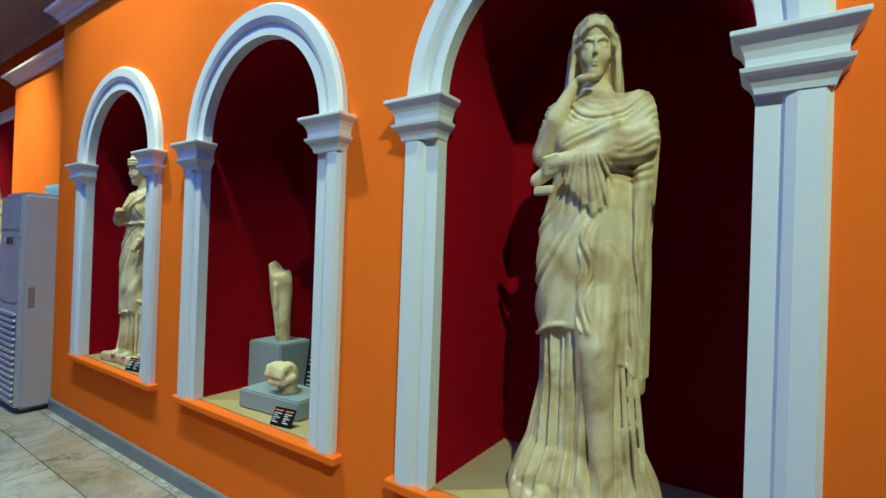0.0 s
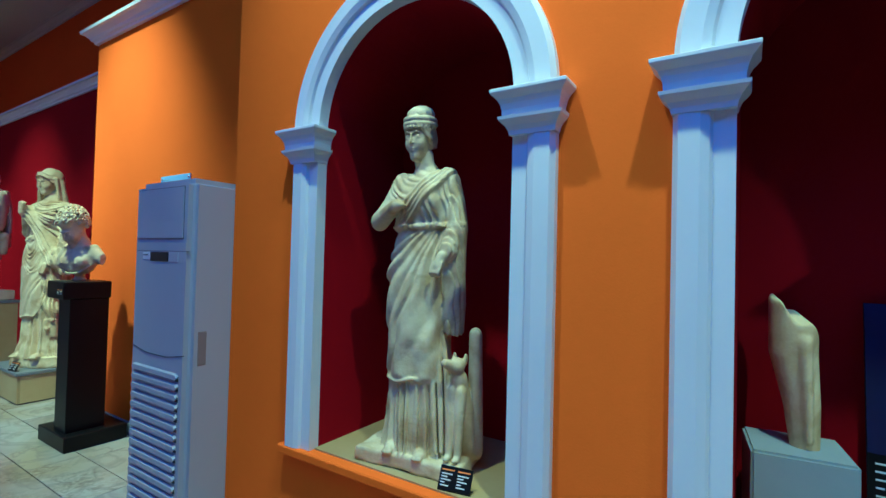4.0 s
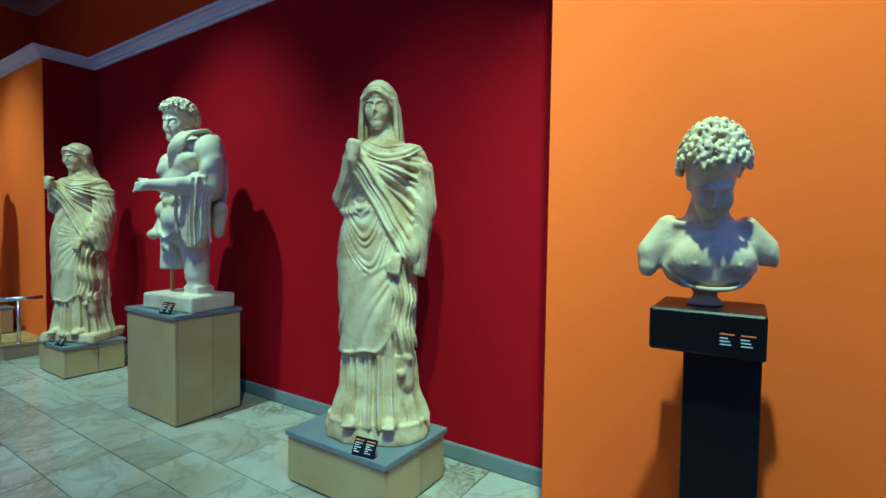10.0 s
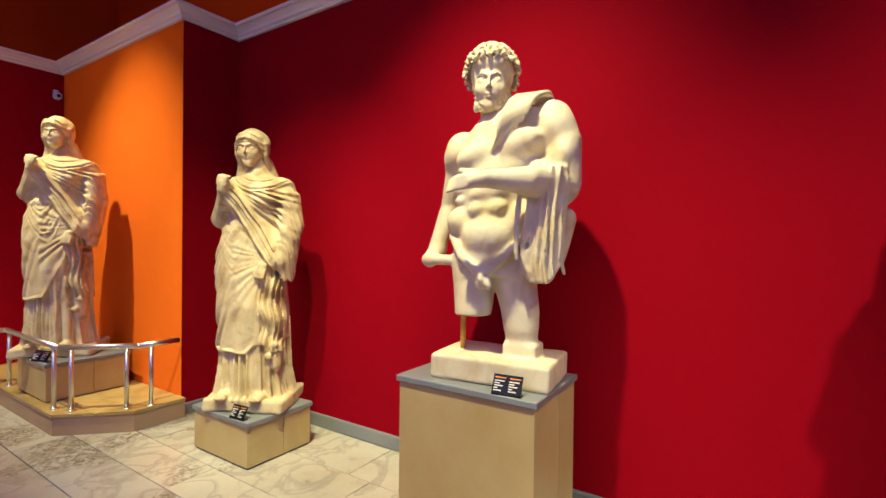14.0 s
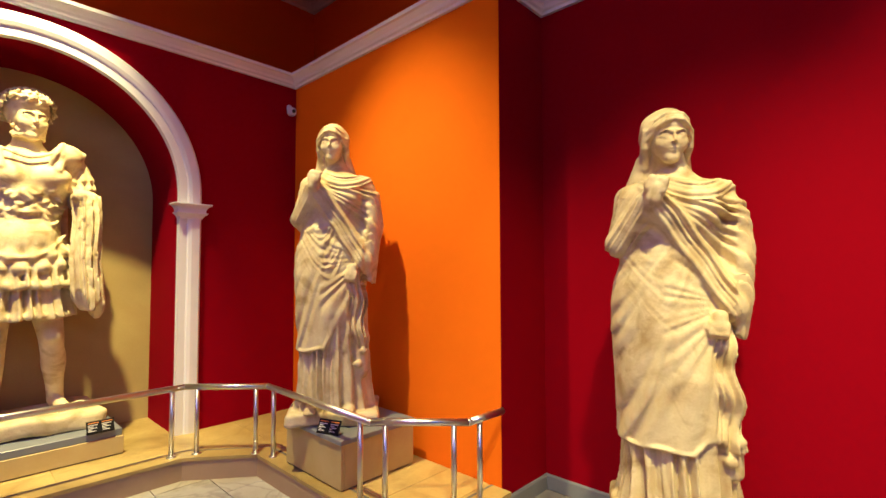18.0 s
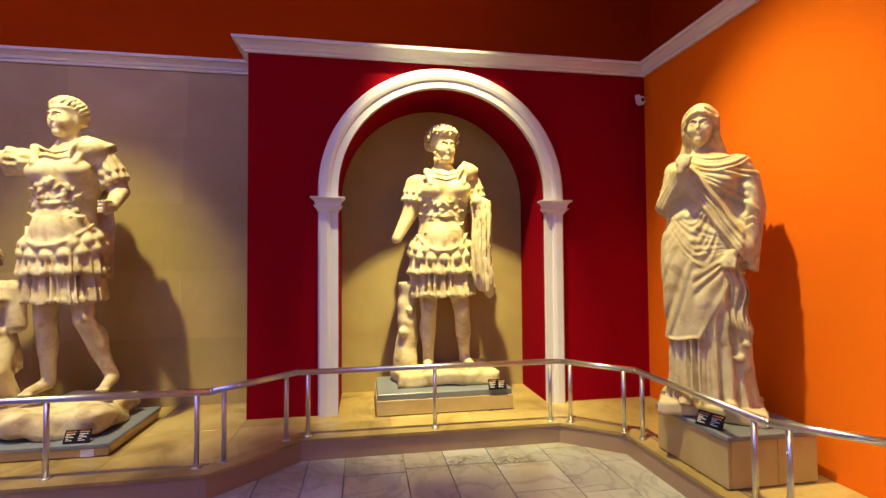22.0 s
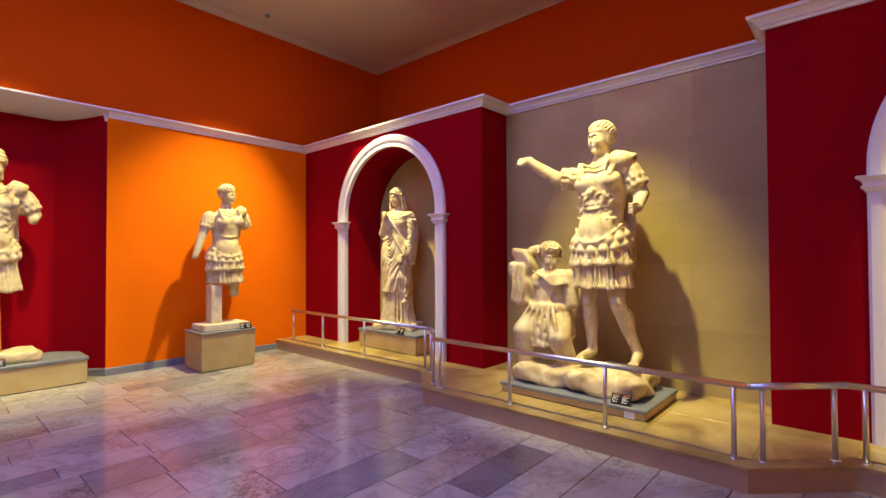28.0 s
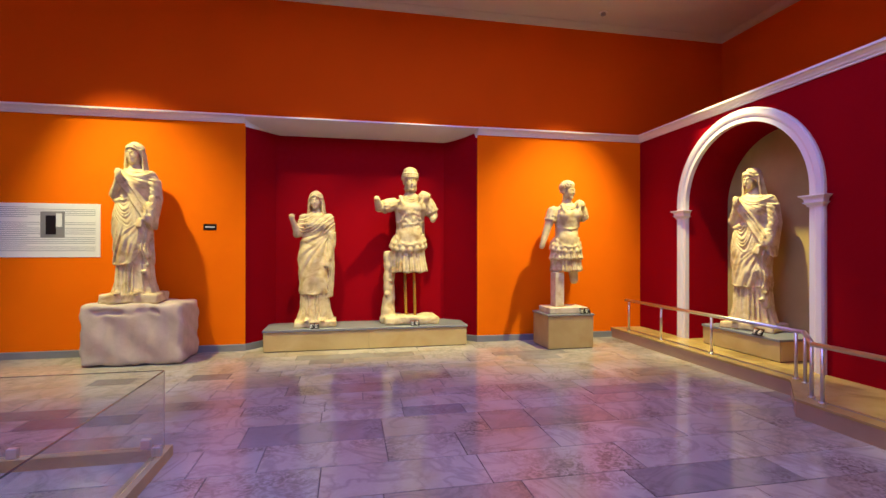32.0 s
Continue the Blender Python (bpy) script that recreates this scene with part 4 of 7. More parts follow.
        for i in range(4):
            rope(g, [(0.15 + 0.02 * i, -0.1 + 0.02 * i, 0.62), (0.165 + 0.024 * i, -0.12 + 0.022 * i, 0.36), (0.19 + 0.03 * i, -0.17 + 0.03 * i, 0.07)], 0.013, 0.004)

        def cloth(x, y, z):
            wob = 0.014 * np.sin(13 * x + 7 * z + p) + 0.008 * np.sin(29 * z - 17 * x + p)
            m = step(z, 1.43, 1.46) * step(-z, -1.63, -1.6)
            f = m * crease((z - 2.4 * (x + 0.01) ** 2 + 0.25 * x + wob) / 0.03) * 0.016
            m = step(z, 1.3, 1.34) * step(-z, -1.45, -1.42) * step(x, -0.12, -0.06)
            f = f + m * crease((z - 0.5 * x + wob) / 0.045) * 0.009
            dx, dz = x - 0.0, z - 1.44
            a = np.arctan2(dx, -dz)
            m = step(z, 1.08, 1.12) * step(-z, -1.33, -1.29) * step(-np.abs(x - 0.015), -0.11, -0.08)
            f = f + m * crease(a * 9.5 + wob * 6) * 0.017
            m = step(x, 0.1, 0.13) * step(z, 1.18, 1.22) * step(-z, -1.42, -1.38)
            f = f + m * crease((z - 3.0 * (x - 0.16) ** 2 + wob) / 0.034) * 0.009
            dx, dz = x - 0.16, z - 1.34
            a = np.arctan2(-dx, -dz)
            m = step(-z, -1.16, -1.06) * step(z, 0.52, 0.56) * step(-x, -0.02, 0.02)
            f = f + m * crease(a * 8.5 + wob * 8) * 0.014
            m = step(-z, -1.12, -1.05) * step(x, 0.0, 0.02) * step(-x, -0.09, -0.07) * step(z, 0.66, 0.7)
            f = f + m * (0.012 + 0.02 * crease((x + 0.02 * np.sin(26 * z)) / 0.03) + 0.006 * np.sin(33 * z))
            a = np.arctan2(dx + 0.1, -dz)
            m = step(-z, -1.2, -1.1) * step(x, 0.085, 0.11) * step(z, 0.45, 0.5)
            f = f + m * crease(x / 0.045 + 1.6 * (z - 0.6) + wob * 8) * 0.01
            return f

        back = 0.05
    elif kind == "priestess":
        g.limb([(-0.165, 0.0, 1.5), (-0.2, -0.03, 1.42)], [0.07, 0.066], soft)
        g.limb([(0.165, 0.0, 1.5), (0.225, 0.0, 1.26), (0.23, -0.1, 1.14)], [0.072, 0.074, 0.055], soft)
        g.column([(0.64, 0.21, 0.03, 0.06, 0.1), (0.85, 0.225, 0.02, 0.07, 0.11), (1.25, 0.225, 0.0, 0.066, 0.1)], 0.02, None, lambda x, y, z: 0.69 + 0.5 * (0.28 - x) - z)

        def cloth(x, y, z):
            wob = 0.014 * np.sin(13 * x + 7 * z + p) + 0.008 * np.sin(29 * z - 17 * x + p)
            w = (z - (1.54 - (0.13 - x) * 1.12)) * 0.67
            up = step(z, 1.24, 1.27)
            m = up * step(-np.abs(w), -0.06, -0.045) * step(-z, -1.62, -1.58)
            f = m * (0.014 + 0.016 * crease(w / 0.03 + wob * 7))
            m = up * step(w, 0.055, 0.075) * step(-z, -1.6, -1.56)
            f = f + m * crease((z - 1.6 * (x + 0.05) ** 2 + 0.5 * x + wob) / 0.04) * 0.012
            m = up * step(-w, 0.055, 0.075)
            f = f + m * crease((x + 0.2 * z + wob) / 0.042) * 0.017
            f = f + step(-np.abs(z - 1.262 - 0.06 * x), -0.016, -0.01) * 0.012
            dx, dz = x - 0.17, z - 1.32
            a = np.arctan2(-dx, -dz)
            m = step(-z, -1.25, -1.23) * step(z, hem, hem + 0.03)
            f = f + m * crease(a * 5.2 + wob * 9 + 0.2) * 0.026 * (0.45 + 0.55 * step(-z, -1.2, -0.9))
            m = step(x, 0.19, 0.21) * step(z, 0.62, 0.66) * step(-z, -1.5, -1.4)
            f = f * (1 - 0.7 * m) + m * crease((y + 0.2 * z + wob) / 0.04) * 0.018
            return f

        back = 0.06
    else:
        g.limb([(-0.16, 0.0, 1.49), (-0.235, -0.08, 1.28)], [0.068, 0.058], soft)
        g.limb([(0.165, 0.0, 1.49), (0.215, 0.0, 1.16), (0.185, -0.09, 0.94)], [0.072, 0.068, 0.05], soft)
        g.column([(0.4, 0.19, 0.0, 0.05, 0.09), (0.8, 0.21, 0.0, 0.055, 0.1), (1.3, 0.21, 0.0, 0.05, 0.09)], 0.02)

        def cloth(x, y, z):
            wob = 0.014 * np.sin(13 * x + 7 * z + p) + 0.008 * np.sin(29 * z - 17 * x + p)
            m = step(z, 1.26, 1.3) * step(-z, -1.62, -1.59)
            f = m * crease((z - 1.1 * (x + 0.06) ** 2 - 0.45 * x + wob) / 0.045) * 0.017
            dx, dz = x - 0.2, z - 1.32
            a = np.arctan2(-dx, -dz)
            m = step(-z, -1.27, -1.24) * step(z, hem, hem + 0.03)
            f = f + m * crease(a * 4.0 + wob * 7) * 0.015
            m = step(x, 0.14, 0.17) * step(-z, -1.1, -1.0)
            f = f * (1 - 0.6 * m) + m * crease((x + 0.3 * y + 0.012 * np.sin(24 * z)) / 0.034) * 0.016
            return f

        back = 0.05
    pleat = pleats(15, 0.02, ph=p)
    g.emboss((-0.34, -0.3, 0.3), (0.34, 0.24, 1.64), lambda x, y, z: np.where(z > (line(x) if kind != "palla" else hem) - 0.01, step(-y, -back, back) * deep * cloth(x, y, z) + step(y, -back, back) * pleat(x, y, z), 0.0) * step(z, 0.3, 0.36))
    # hem roll, hands and free ends
    run = [(-0.2 + 0.028 * i) for i in range(15)]
    g.limb([skin(BODY, x, float(line(np.float64(x))) + 0.004, 0.002) for x in run], [0.009] * 15, 0.005)
    if kind == "palla":
        hand(g, (-0.1, -0.205, 1.47), (0.3, -0.05, 1), (1, -0.3, -0.3), 0.034)
        hand(g, (0.135, -0.165, 0.925), (-0.15, -0.1, -1), (1, -0.2, -0.1), 0.031)
        for i, (x, z) in enumerate(((0.15, 0.36), (0.185, 0.44))):
            g.ball((x, -0.145 + 0.3 * abs(x - 0.14), z), (0.024, 0.018, 0.022), 0.008)
    elif kind == "chin":
        g.limb([(-0.205, -0.06, 1.35), (-0.14, -0.135, 1.46), (-0.075, -0.115, 1.585)], [0.054, 0.042, 0.022], 0.015)
        g.ball((-0.015, -0.12, 1.612), (0.05, 0.018, 0.016), 0.012)
        hand(g, (-0.1, -0.19, 1.295), (-1, 0, -0.2), (0, -0.4, 1), 0.034)
        g.limb([(-0.14, -0.165, 1.27), (-0.2, -0.155, 1.235)], [0.032, 0.028], 0.015)
        g.slab((-0.15, -0.19, 1.19), (0.048, 0.016, 0.017), 0.004, 0.006, turn=-18)
    elif kind == "priestess":
        g.limb([(-0.175, 0.0, 1.48), (-0.275, -0.09, 1.3)], [0.064, 0.056], 0.015)
        g.limb([(-0.275, -0.1, 1.3), (-0.1, -0.2, 1.37)], [0.054, 0.036], 0.015)
        g.ball((-0.08, -0.2, 1.37), (0.045, 0.028, 0.022), 0.01)
        hand(g, (0.215, -0.165, 1.075), (-0.2, -0.2, -1), (1, -0.2, 0), 0.036)
        for i in range(3):
            rope(g, [(0.13 + 0.035 * i, -0.11 + 0.02 * i, 0.72), (0.15 + 0.04 * i, -0.11 + 0.02 * i, 0.45), (0.19 + 0.03 * i, -0.14 + 0.02 * i, 0.12)], 0.018)
    else:
        g.limb([(-0.235, -0.09, 1.28), (-0.3, -0.19, 1.46)], [0.05, 0.032], 0.02)
        g.ball((-0.305, -0.2, 1.5), (0.04, 0.034, 0.045), 0.01)
        hand(g, (0.175, -0.13, 0.88), (-0.1, -0.1, -1), (1, -0.2, 0), 0.034)
    g.limb([(0, 0, 1.5), (0, 0.0, 1.66)], [0.07, 0.046], 0.03)
    g.sway = [(0.0, 0.0), (0.4, -0.006), (1.0, -0.022), (1.4, 0.008), (1.7, 0.0)]
    return g


def soldier(arm_right, arm_left, legs="whole", cloak=True, drape=False, stump=None, tiers=2, relief=True, seed=3, h=0.0095, base=(0.3, 0.2, 0.05), stump_h=0.7, palms=(), stride=0.0):
    """A standing man in a moulded cuirass with leather flaps and kilt, 1.9 high."""
    rnd = random.Random(seed)
    g = Clay((-0.62 if arm_right[-1][0] < -0.42 else -0.46, -0.4, -0.02), (0.46, 0.32, 1.68), h)
    if base:
        g.slab((0, 0, base[2]), base, 0.03, 0.01, warp=0.01)
    if legs == "whole":
        for e, kx, ky, fx, fy in ((-1, 0.1, -0.015, 0.105, 0.0), (1, 0.125, -0.05, 0.15 + stride, 0.02 + 0.4 * stride)):
            knee, ankle = (e * kx, ky, 0.52), (e * fx, fy + 0.03, 0.15)
            g.limb([(e * 0.09, 0, 0.85), knee, ankle], [0.086, 0.056, 0.036], 0.025)
            mid = [knee[i] * 0.62 + ankle[i] * 0.38 for i in range(3)]
            g.ball((mid[0] + e * 0.008, mid[1] + 0.028, mid[2]), (0.05, 0.052, 0.095), 0.03)
            g.ball((knee[0], knee[1] - 0.045, 0.525), (0.034, 0.025, 0.04), 0.02)
            g.limb([(e * fx, fy + 0.02, 0.135), (e * (fx + 0.025), fy - 0.12, 0.112)], [0.036, 0.026], 0.015)
            for t in range(4):
                g.ball((e * (fx + 0.025) - 0.025 + 0.017 * t, fy - 0.14, 0.105), (0.0105, 0.02, 0.013), 0.003)
    elif legs == "stump":
        g.limb([(0.09, 0, 0.8), (0.1, -0.02, 0.5)], [0.085, 0.055], 0.03)
        g.ball((0.1, -0.02, 0.49), (0.05, 0.05, 0.04), 0.02)
    if stump:
        g.limb([(stump - 0.02, 0.05, 0.06), (stump, 0.05, 0.3), (stump + 0.015, 0.05, stump_h)], [0.095, 0.07, 0.062], 0.02, folds=lambda x, y, z: 0.004 * np.sin(21 * z + 30 * x) + 0.003 * np.sin(47 * z))
        g.slab((stump, 0.05, stump_h + 0.06), (0.15, 0.15, 0.05), 0.005, 0.006, cut=True)
        g.ball((stump - 0.03, -0.01, 0.36), 0.034, 0.02)
        g.ball((stump + 0.02, -0.02, 0.52), 0.022, 0.02)
    # tunic hem below, then the upper tier of leather straps
    low = 0.61
    g.column([(low, 0, 0, 0.208, 0.176), (0.74, 0, 0, 0.192, 0.16), (0.95, 0, 0, 0.17, 0.138)], 0.01, both(pleats(27, 0.032, ph=seed), pleats(11, 0.016, ph=seed * 2)), lambda x, y, z: low + 0.012 + 0.008 * np.sin(40 * x) - z)
    if tiers > 1:
        g.column([(0.78, 0, 0, 0.222, 0.188), (0.9, 0, 0, 0.196, 0.166), (1.02, 0, 0, 0.172, 0.142)], 0.006, pleats(27, 0.034, ph=seed + 1), lambda x, y, z: 0.79 + 0.008 * np.sin(50 * x) - z)
        for i in range(26):  # fringed strap ends
            a = -math.pi + 2 * math.pi * i / 26
            g.ball((0.222 * math.sin(a), -0.183 * math.cos(a), 0.805), (0.022, 0.012, 0.026), 0.006)
            g.ball((0.208 * math.sin(a + 0.12), -0.172 * math.cos(a + 0.12), 0.64), (0.02, 0.011, 0.022), 0.006)
    for row, z, r in ((0, 0.94, 0.218), (1, 0.995, 0.204)):
        for i in range(15):  # two rows of rounded lappets under the cuirass
            a = -math.pi * 0.95 + (i + 0.5 * row) * math.pi * 1.9 / 14
            zz = z - 0.05 * math.cos(a)
            q = (r * math.sin(a), -r * 0.83 * math.cos(a))
            g.limb([(q[0] * 0.82, q[1] * 0.8, zz + 0.05), (q[0] * 0.9, q[1] * 0.88, zz + 0.008)], [0.03, 0.041], 0.002)
    body = [(0.93, 0, 0, 0.17, 0.14), (1.04, 0, -0.012, 0.17, 0.142), (1.17, 0, -0.005, 0.158, 0.128), (1.33, 0, -0.01, 0.184, 0.146), (1.44, 0, 0, 0.19, 0.132), (1.51, 0, 0.005, 0.15, 0.106), (1.58, 0, 0.01, 0.07, 0.068)]
    g.column(body, 0.012)
    for e in (-1, 1):
        g.ball((e * 0.085, -0.118, 1.4), (0.088, 0.05, 0.062), 0.03)
        g.limb([(e * 0.13, -0.1, 1.54), (e * 0.11, -0.15, 1.44)], [0.024, 0.02], 0.006)
    g.ball((0, -0.112, 1.06), (0.11, 0.058, 0.1), 0.04)
    rope(g, [(-0.178, -0.05, 1.08), (-0.1, -0.15, 0.985), (0, -0.178, 0.955), (0.1, -0.15, 0.985), (0.178, -0.05, 1.08)], 0.013)
    rope(g, [(-0.11, -0.1, 1.55), (0, -0.14, 1.5), (0.11, -0.1, 1.55)], 0.011)
    rope(g, [(-0.165, -0.06, 1.235), (0, -0.148, 1.2), (0.165, -0.06, 1.235)], 0.014)
    if relief:
        for i in range(64):
            e = -1 if i % 2 else 1
            x, z = rnd.uniform(0.015, 0.13), rnd.uniform(1.08, 1.34)
            q = skin(body, e * x, z, 0.0)
            g.limb([q, (q[0] + rnd.uniform(-0.03, 0.03), q[1] - 0.004, z + rnd.uniform(-0.03, 0.03))], [rnd.uniform(0.009, 0.018), 0.008], 0.003)
    for e, arm in ((-1, arm_right), (1, arm_left)):
        a, b = Vector(arm[0]), Vector(arm[1])
        d = (b - a).normalized()
        u = d.orthogonal().normalized()
        v = d.cross(u)
        for row, (o, r) in enumerate(((0.04, 0.072), (0.095, 0.07))):  # shoulder straps in two rows
            for i in range(11):
                t = 2 * math.pi * (i + 0.5 * row) / 11
                w = u * math.cos(t) + v * math.sin(t)
                g.limb([tuple(a + d * (o - 0.06) + w * (r - 0.016)), tuple(a + d * (o + 0.03) + w * r)], [0.019, 0.019], 0.002)
        g.limb(arm, [0.066, 0.054, 0.036][: len(arm)], 0.02)
        g.ball(arm[0], (0.07, 0.07, 0.07), 0.03)
    for c, way, across in palms:
        hand(g, c, way, across, 0.036)
    if cloak:
        g.ball((0.16, -0.05, 1.53), (0.075, 0.085, 0.075), 0.02)
        for i in range(6):
            rope(g, [(0.075 + i * 0.022, -0.13 + i * 0.01, 1.45 - 0.004 * i), (0.1 + i * 0.024, -0.15 + 0.016 * i, 1.53), (0.14 + i * 0.02, -0.08 + 0.016 * i, 1.6 - 0.006 * i), (0.17 + 0.012 * i, 0.05, 1.55)], 0.0145, 0.002)
        g.column([(0.75, 0.08, 0.14, 0.11, 0.03), (1.1, 0.07, 0.13, 0.13, 0.035), (1.54, 0.07, 0.1, 0.12, 0.04)], 0.02, pleats(11, 0.014))
    if drape:
        x, y, z = drape
        ragged = lambda a, b, c: (z - 0.66) + 1.1 * np.abs(a - x - 0.045) + 0.5 * np.abs(b - y) + 0.035 * np.sin(70 * a + 40 * b) - c
        g.column([(z - 0.74, x + 0.03, y, 0.066, 0.07), (z - 0.4, x + 0.015, y, 0.056, 0.07), (z - 0.1, x, y, 0.046, 0.07), (z + 0.03, x - 0.015, y, 0.05, 0.055)], 0.012, both(pleats(15, 0.03, ph=0.6), pleats(31, 0.008)), ragged)
        for i in range(4):
            a = -0.04 + 0.026 * i
            rope(g, [(x + a * 0.5 - 0.04, y - 0.01, z + 0.05), (x + a * 0.8, y - 0.055 + abs(a) * 0.5, z + 0.0), (x + a, y - 0.062 + abs(a) * 0.5, z - 0.2), (x + a * 1.2 + 0.02, y - 0.05, z - 0.5 - 0.05 * (i % 2))], 0.013, 0.004)
    g.limb([(0, 0, 1.5), (0, 0.0, 1.68)], [0.072, 0.054], 0.03)
    g.tilt = 0.05
    g.sway = [(0.0, 0.0), (0.5, -0.005), (0.95, -0.022), (1.4, 0.006), (1.68, 0.0)]
    return g


def nude(h=0.0075):
    """A standing nude hero with broken legs, a cloak on his shoulder and over his arm."""
    g = Clay((-0.5, -0.5, -0.02), (0.5, 0.32, 1.52), h)
    up = -0.36
    z = lambda v: v + up
    g.slab((0.0, 0.0, 0.055), (0.27, 0.175, 0.055), 0.012, 0.01, warp=0.002)
    g.slab((0.11, 0.0, 0.13), (0.075, 0.07, 0.035), 0.01, 0.01)
    g.column([(z(0.82), 0, 0, 0.18, 0.13), (z(0.95), 0, 0, 0.185, 0.13), (z(1.1), 0, -0.005, 0.16, 0.118), (z(1.28), 0, -0.01, 0.2, 0.142), (z(1.42), 0, 0, 0.215, 0.13), (z(1.49), 0, 0.005, 0.185, 0.11), (z(1.56), 0, 0.01, 0.09, 0.078)], 0.02)
    for e in (-1, 1):
        g.ball((e * 0.09, -0.104, z(1.37)), (0.096, 0.052, 0.064), 0.025)
        for w, q in ((0.04, 1.255), (0.042, 1.185), (0.043, 1.115)):
            g.ball((e * 0.044, -0.116, z(q)), (w, 0.03, 0.036), 0.015)
        g.ball((e * 0.15, -0.065, z(1.07)), (0.058, 0.06, 0.07), 0.03)
        for i in range(3):
            g.ball((e * (0.145 + 0.012 * i), -0.085, z(1.17 + 0.05 * i)), (0.03, 0.02, 0.022), 0.015)
        g.limb([(e * 0.18, -0.075, z(1.0)), (e * 0.1, -0.13, z(0.9)), (0, -0.14, z(0.83))], [0.016, 0.018, 0.018], 0.015)
    g.ball((0, -0.108, z(1.0)), (0.1, 0.05, 0.075), 0.03)
    g.ball((0, -0.158, z(1.04)), (0.008, 0.012, 0.01), 0.006, cut=True)
    g.limb([(-0.09, 0, z(0.88)), (-0.115, -0.05, z(0.62))], [0.105, 0.08], 0.03)
    g.limb([(0.09, 0, z(0.88)), (0.105, -0.01, z(0.6)), (0.105, 0.0, z(0.52))], [0.105, 0.078, 0.066], 0.03)
    g.slab((-0.12, -0.04, z(0.5575)), (0.13, 0.16, 0.08), 0.01, 0.006, cut=True)
    for e in (-1, 1):
        g.ball((e * 0.018, -0.145, z(0.79)), (0.022, 0.026, 0.03), 0.008)
    g.ball((0, -0.168, z(0.81)), (0.014, 0.018, 0.024), 0.008)
    g.ball((0, -0.14, z(0.845)), (0.045, 0.03, 0.024), 0.015)
    # arms
    g.limb([(-0.215, 0.01, z(1.45)), (-0.26, 0.06, z(1.17)), (-0.295, 0.0, z(0.93))], [0.072, 0.054, 0.04], 0.025)
    g.ball((-0.22, 0.0, z(1.43)), (0.078, 0.08, 0.085), 0.03)
    g.limb([(-0.29, 0.01, z(0.93)), (-0.305, -0.05, z(0.88))], [0.042, 0.036], 0.015)
    g.limb([(-0.31, -0.06, z(0.885)), (-0.12, -0.04, z(0.88))], [0.026, 0.024], 0.008)
    g.limb([(0.225, 0, z(1.45)), (0.295, -0.02, z(1.17)), (0.2, -0.2, z(1.19)), (0.05, -0.29, z(1.21))], [0.084, 0.07, 0.052, 0.034], 0.02)
    g.ball((0.235, -0.02, z(1.41)), (0.08, 0.085, 0.095), 0.02)
    g.ball((0.275, -0.05, z(1.28)), (0.055, 0.06, 0.075), 0.02)
    g.ball((0.02, -0.3, z(1.21)), (0.05, 0.035, 0.032), 0.015)
    for i in range(4):
        g.limb([(0.0, -0.305, z(1.19 + i * 0.014)), (-0.06, -0.325, z(1.185 + 0.016 * i)), (-0.105, -0.315 + 0.006 * i, z(1.18 + 0.017 * i))], [0.013, 0.011, 0.009], 0.003)
    g.limb([(0.0, -0.29, z(1.245)), (-0.06, -0.31, z(1.262))], [0.014, 0.011], 0.005)
    # bundled cloak on the shoulder, cloth over the forearm
    g.ball((0.13, -0.03, z(1.47)), (0.085, 0.085, 0.055), 0.02)
    for i in range(7):
        a = i * 0.022
        rope(g, [(0.0 + a * 1.15, -0.15 + a * 0.1, z(1.36 + a * 0.8)), (0.05 + a * 1.05, -0.18 + a * 0.45, z(1.46 + a * 0.5)), (0.12 + a * 0.85, -0.11 + a * 0.7, z(1.56 + a * 0.02)), (0.18 + a * 0.4, 0.05, z(1.535 - a * 0.1))], 0.0135, 0.0015)
    g.column([(z(0.95), 0.15, 0.12, 0.12, 0.03), (z(1.2), 0.14, 0.11, 0.13, 0.04), (z(1.54), 0.13, 0.08, 0.11, 0.04)], 0.02, pleats(11, 0.016))
    g.limb([(0.3, 0.05, z(1.05)), (0.28, 0.06, z(0.9))], [0.05, 0.035], 0.02)
    g.column([(z(0.8), 0.25, -0.09, 0.075, 0.06), (z(1.0), 0.255, -0.1, 0.068, 0.062), (z(1.24), 0.25, -0.085, 0.06, 0.07)], 0.006, both(pleats(15, 0.026, ph=2), pleats(31, 0.008)), lambda x, y, q: z(0.83) + 0.05 * np.sin(24 * x + 9 * y) - q)
    for i in range(7):
        x, y = 0.165 + 0.026 * i, -0.185 + 0.022 * i
        wave = 0.014 * math.sin(2.1 * i)
        rope(g, [(x * 0.75 + 0.06, -0.07, z(1.28)), (x, y + 0.01, z(1.22)), (x + wave, y - 0.004, z(1.08)), (x - wave * 0.6, y + 0.006, z(0.95)), (x + wave + 0.006, y + 0.01, z(0.87 + 0.03 * math.cos(2.6 * i)))], 0.0125, 0.003)
    g.limb([(0, 0, z(1.5)), (0.0, -0.005, z(1.64))], [0.08, 0.06], 0.03)
    g.tilt = 0.2
    g.sway = [(0.1, 0.0), (0.3, -0.005), (0.52, -0.04), (0.75, -0.025), (1.05, 0.02), (1.3, -0.03)]
    return g


AWAY = 180
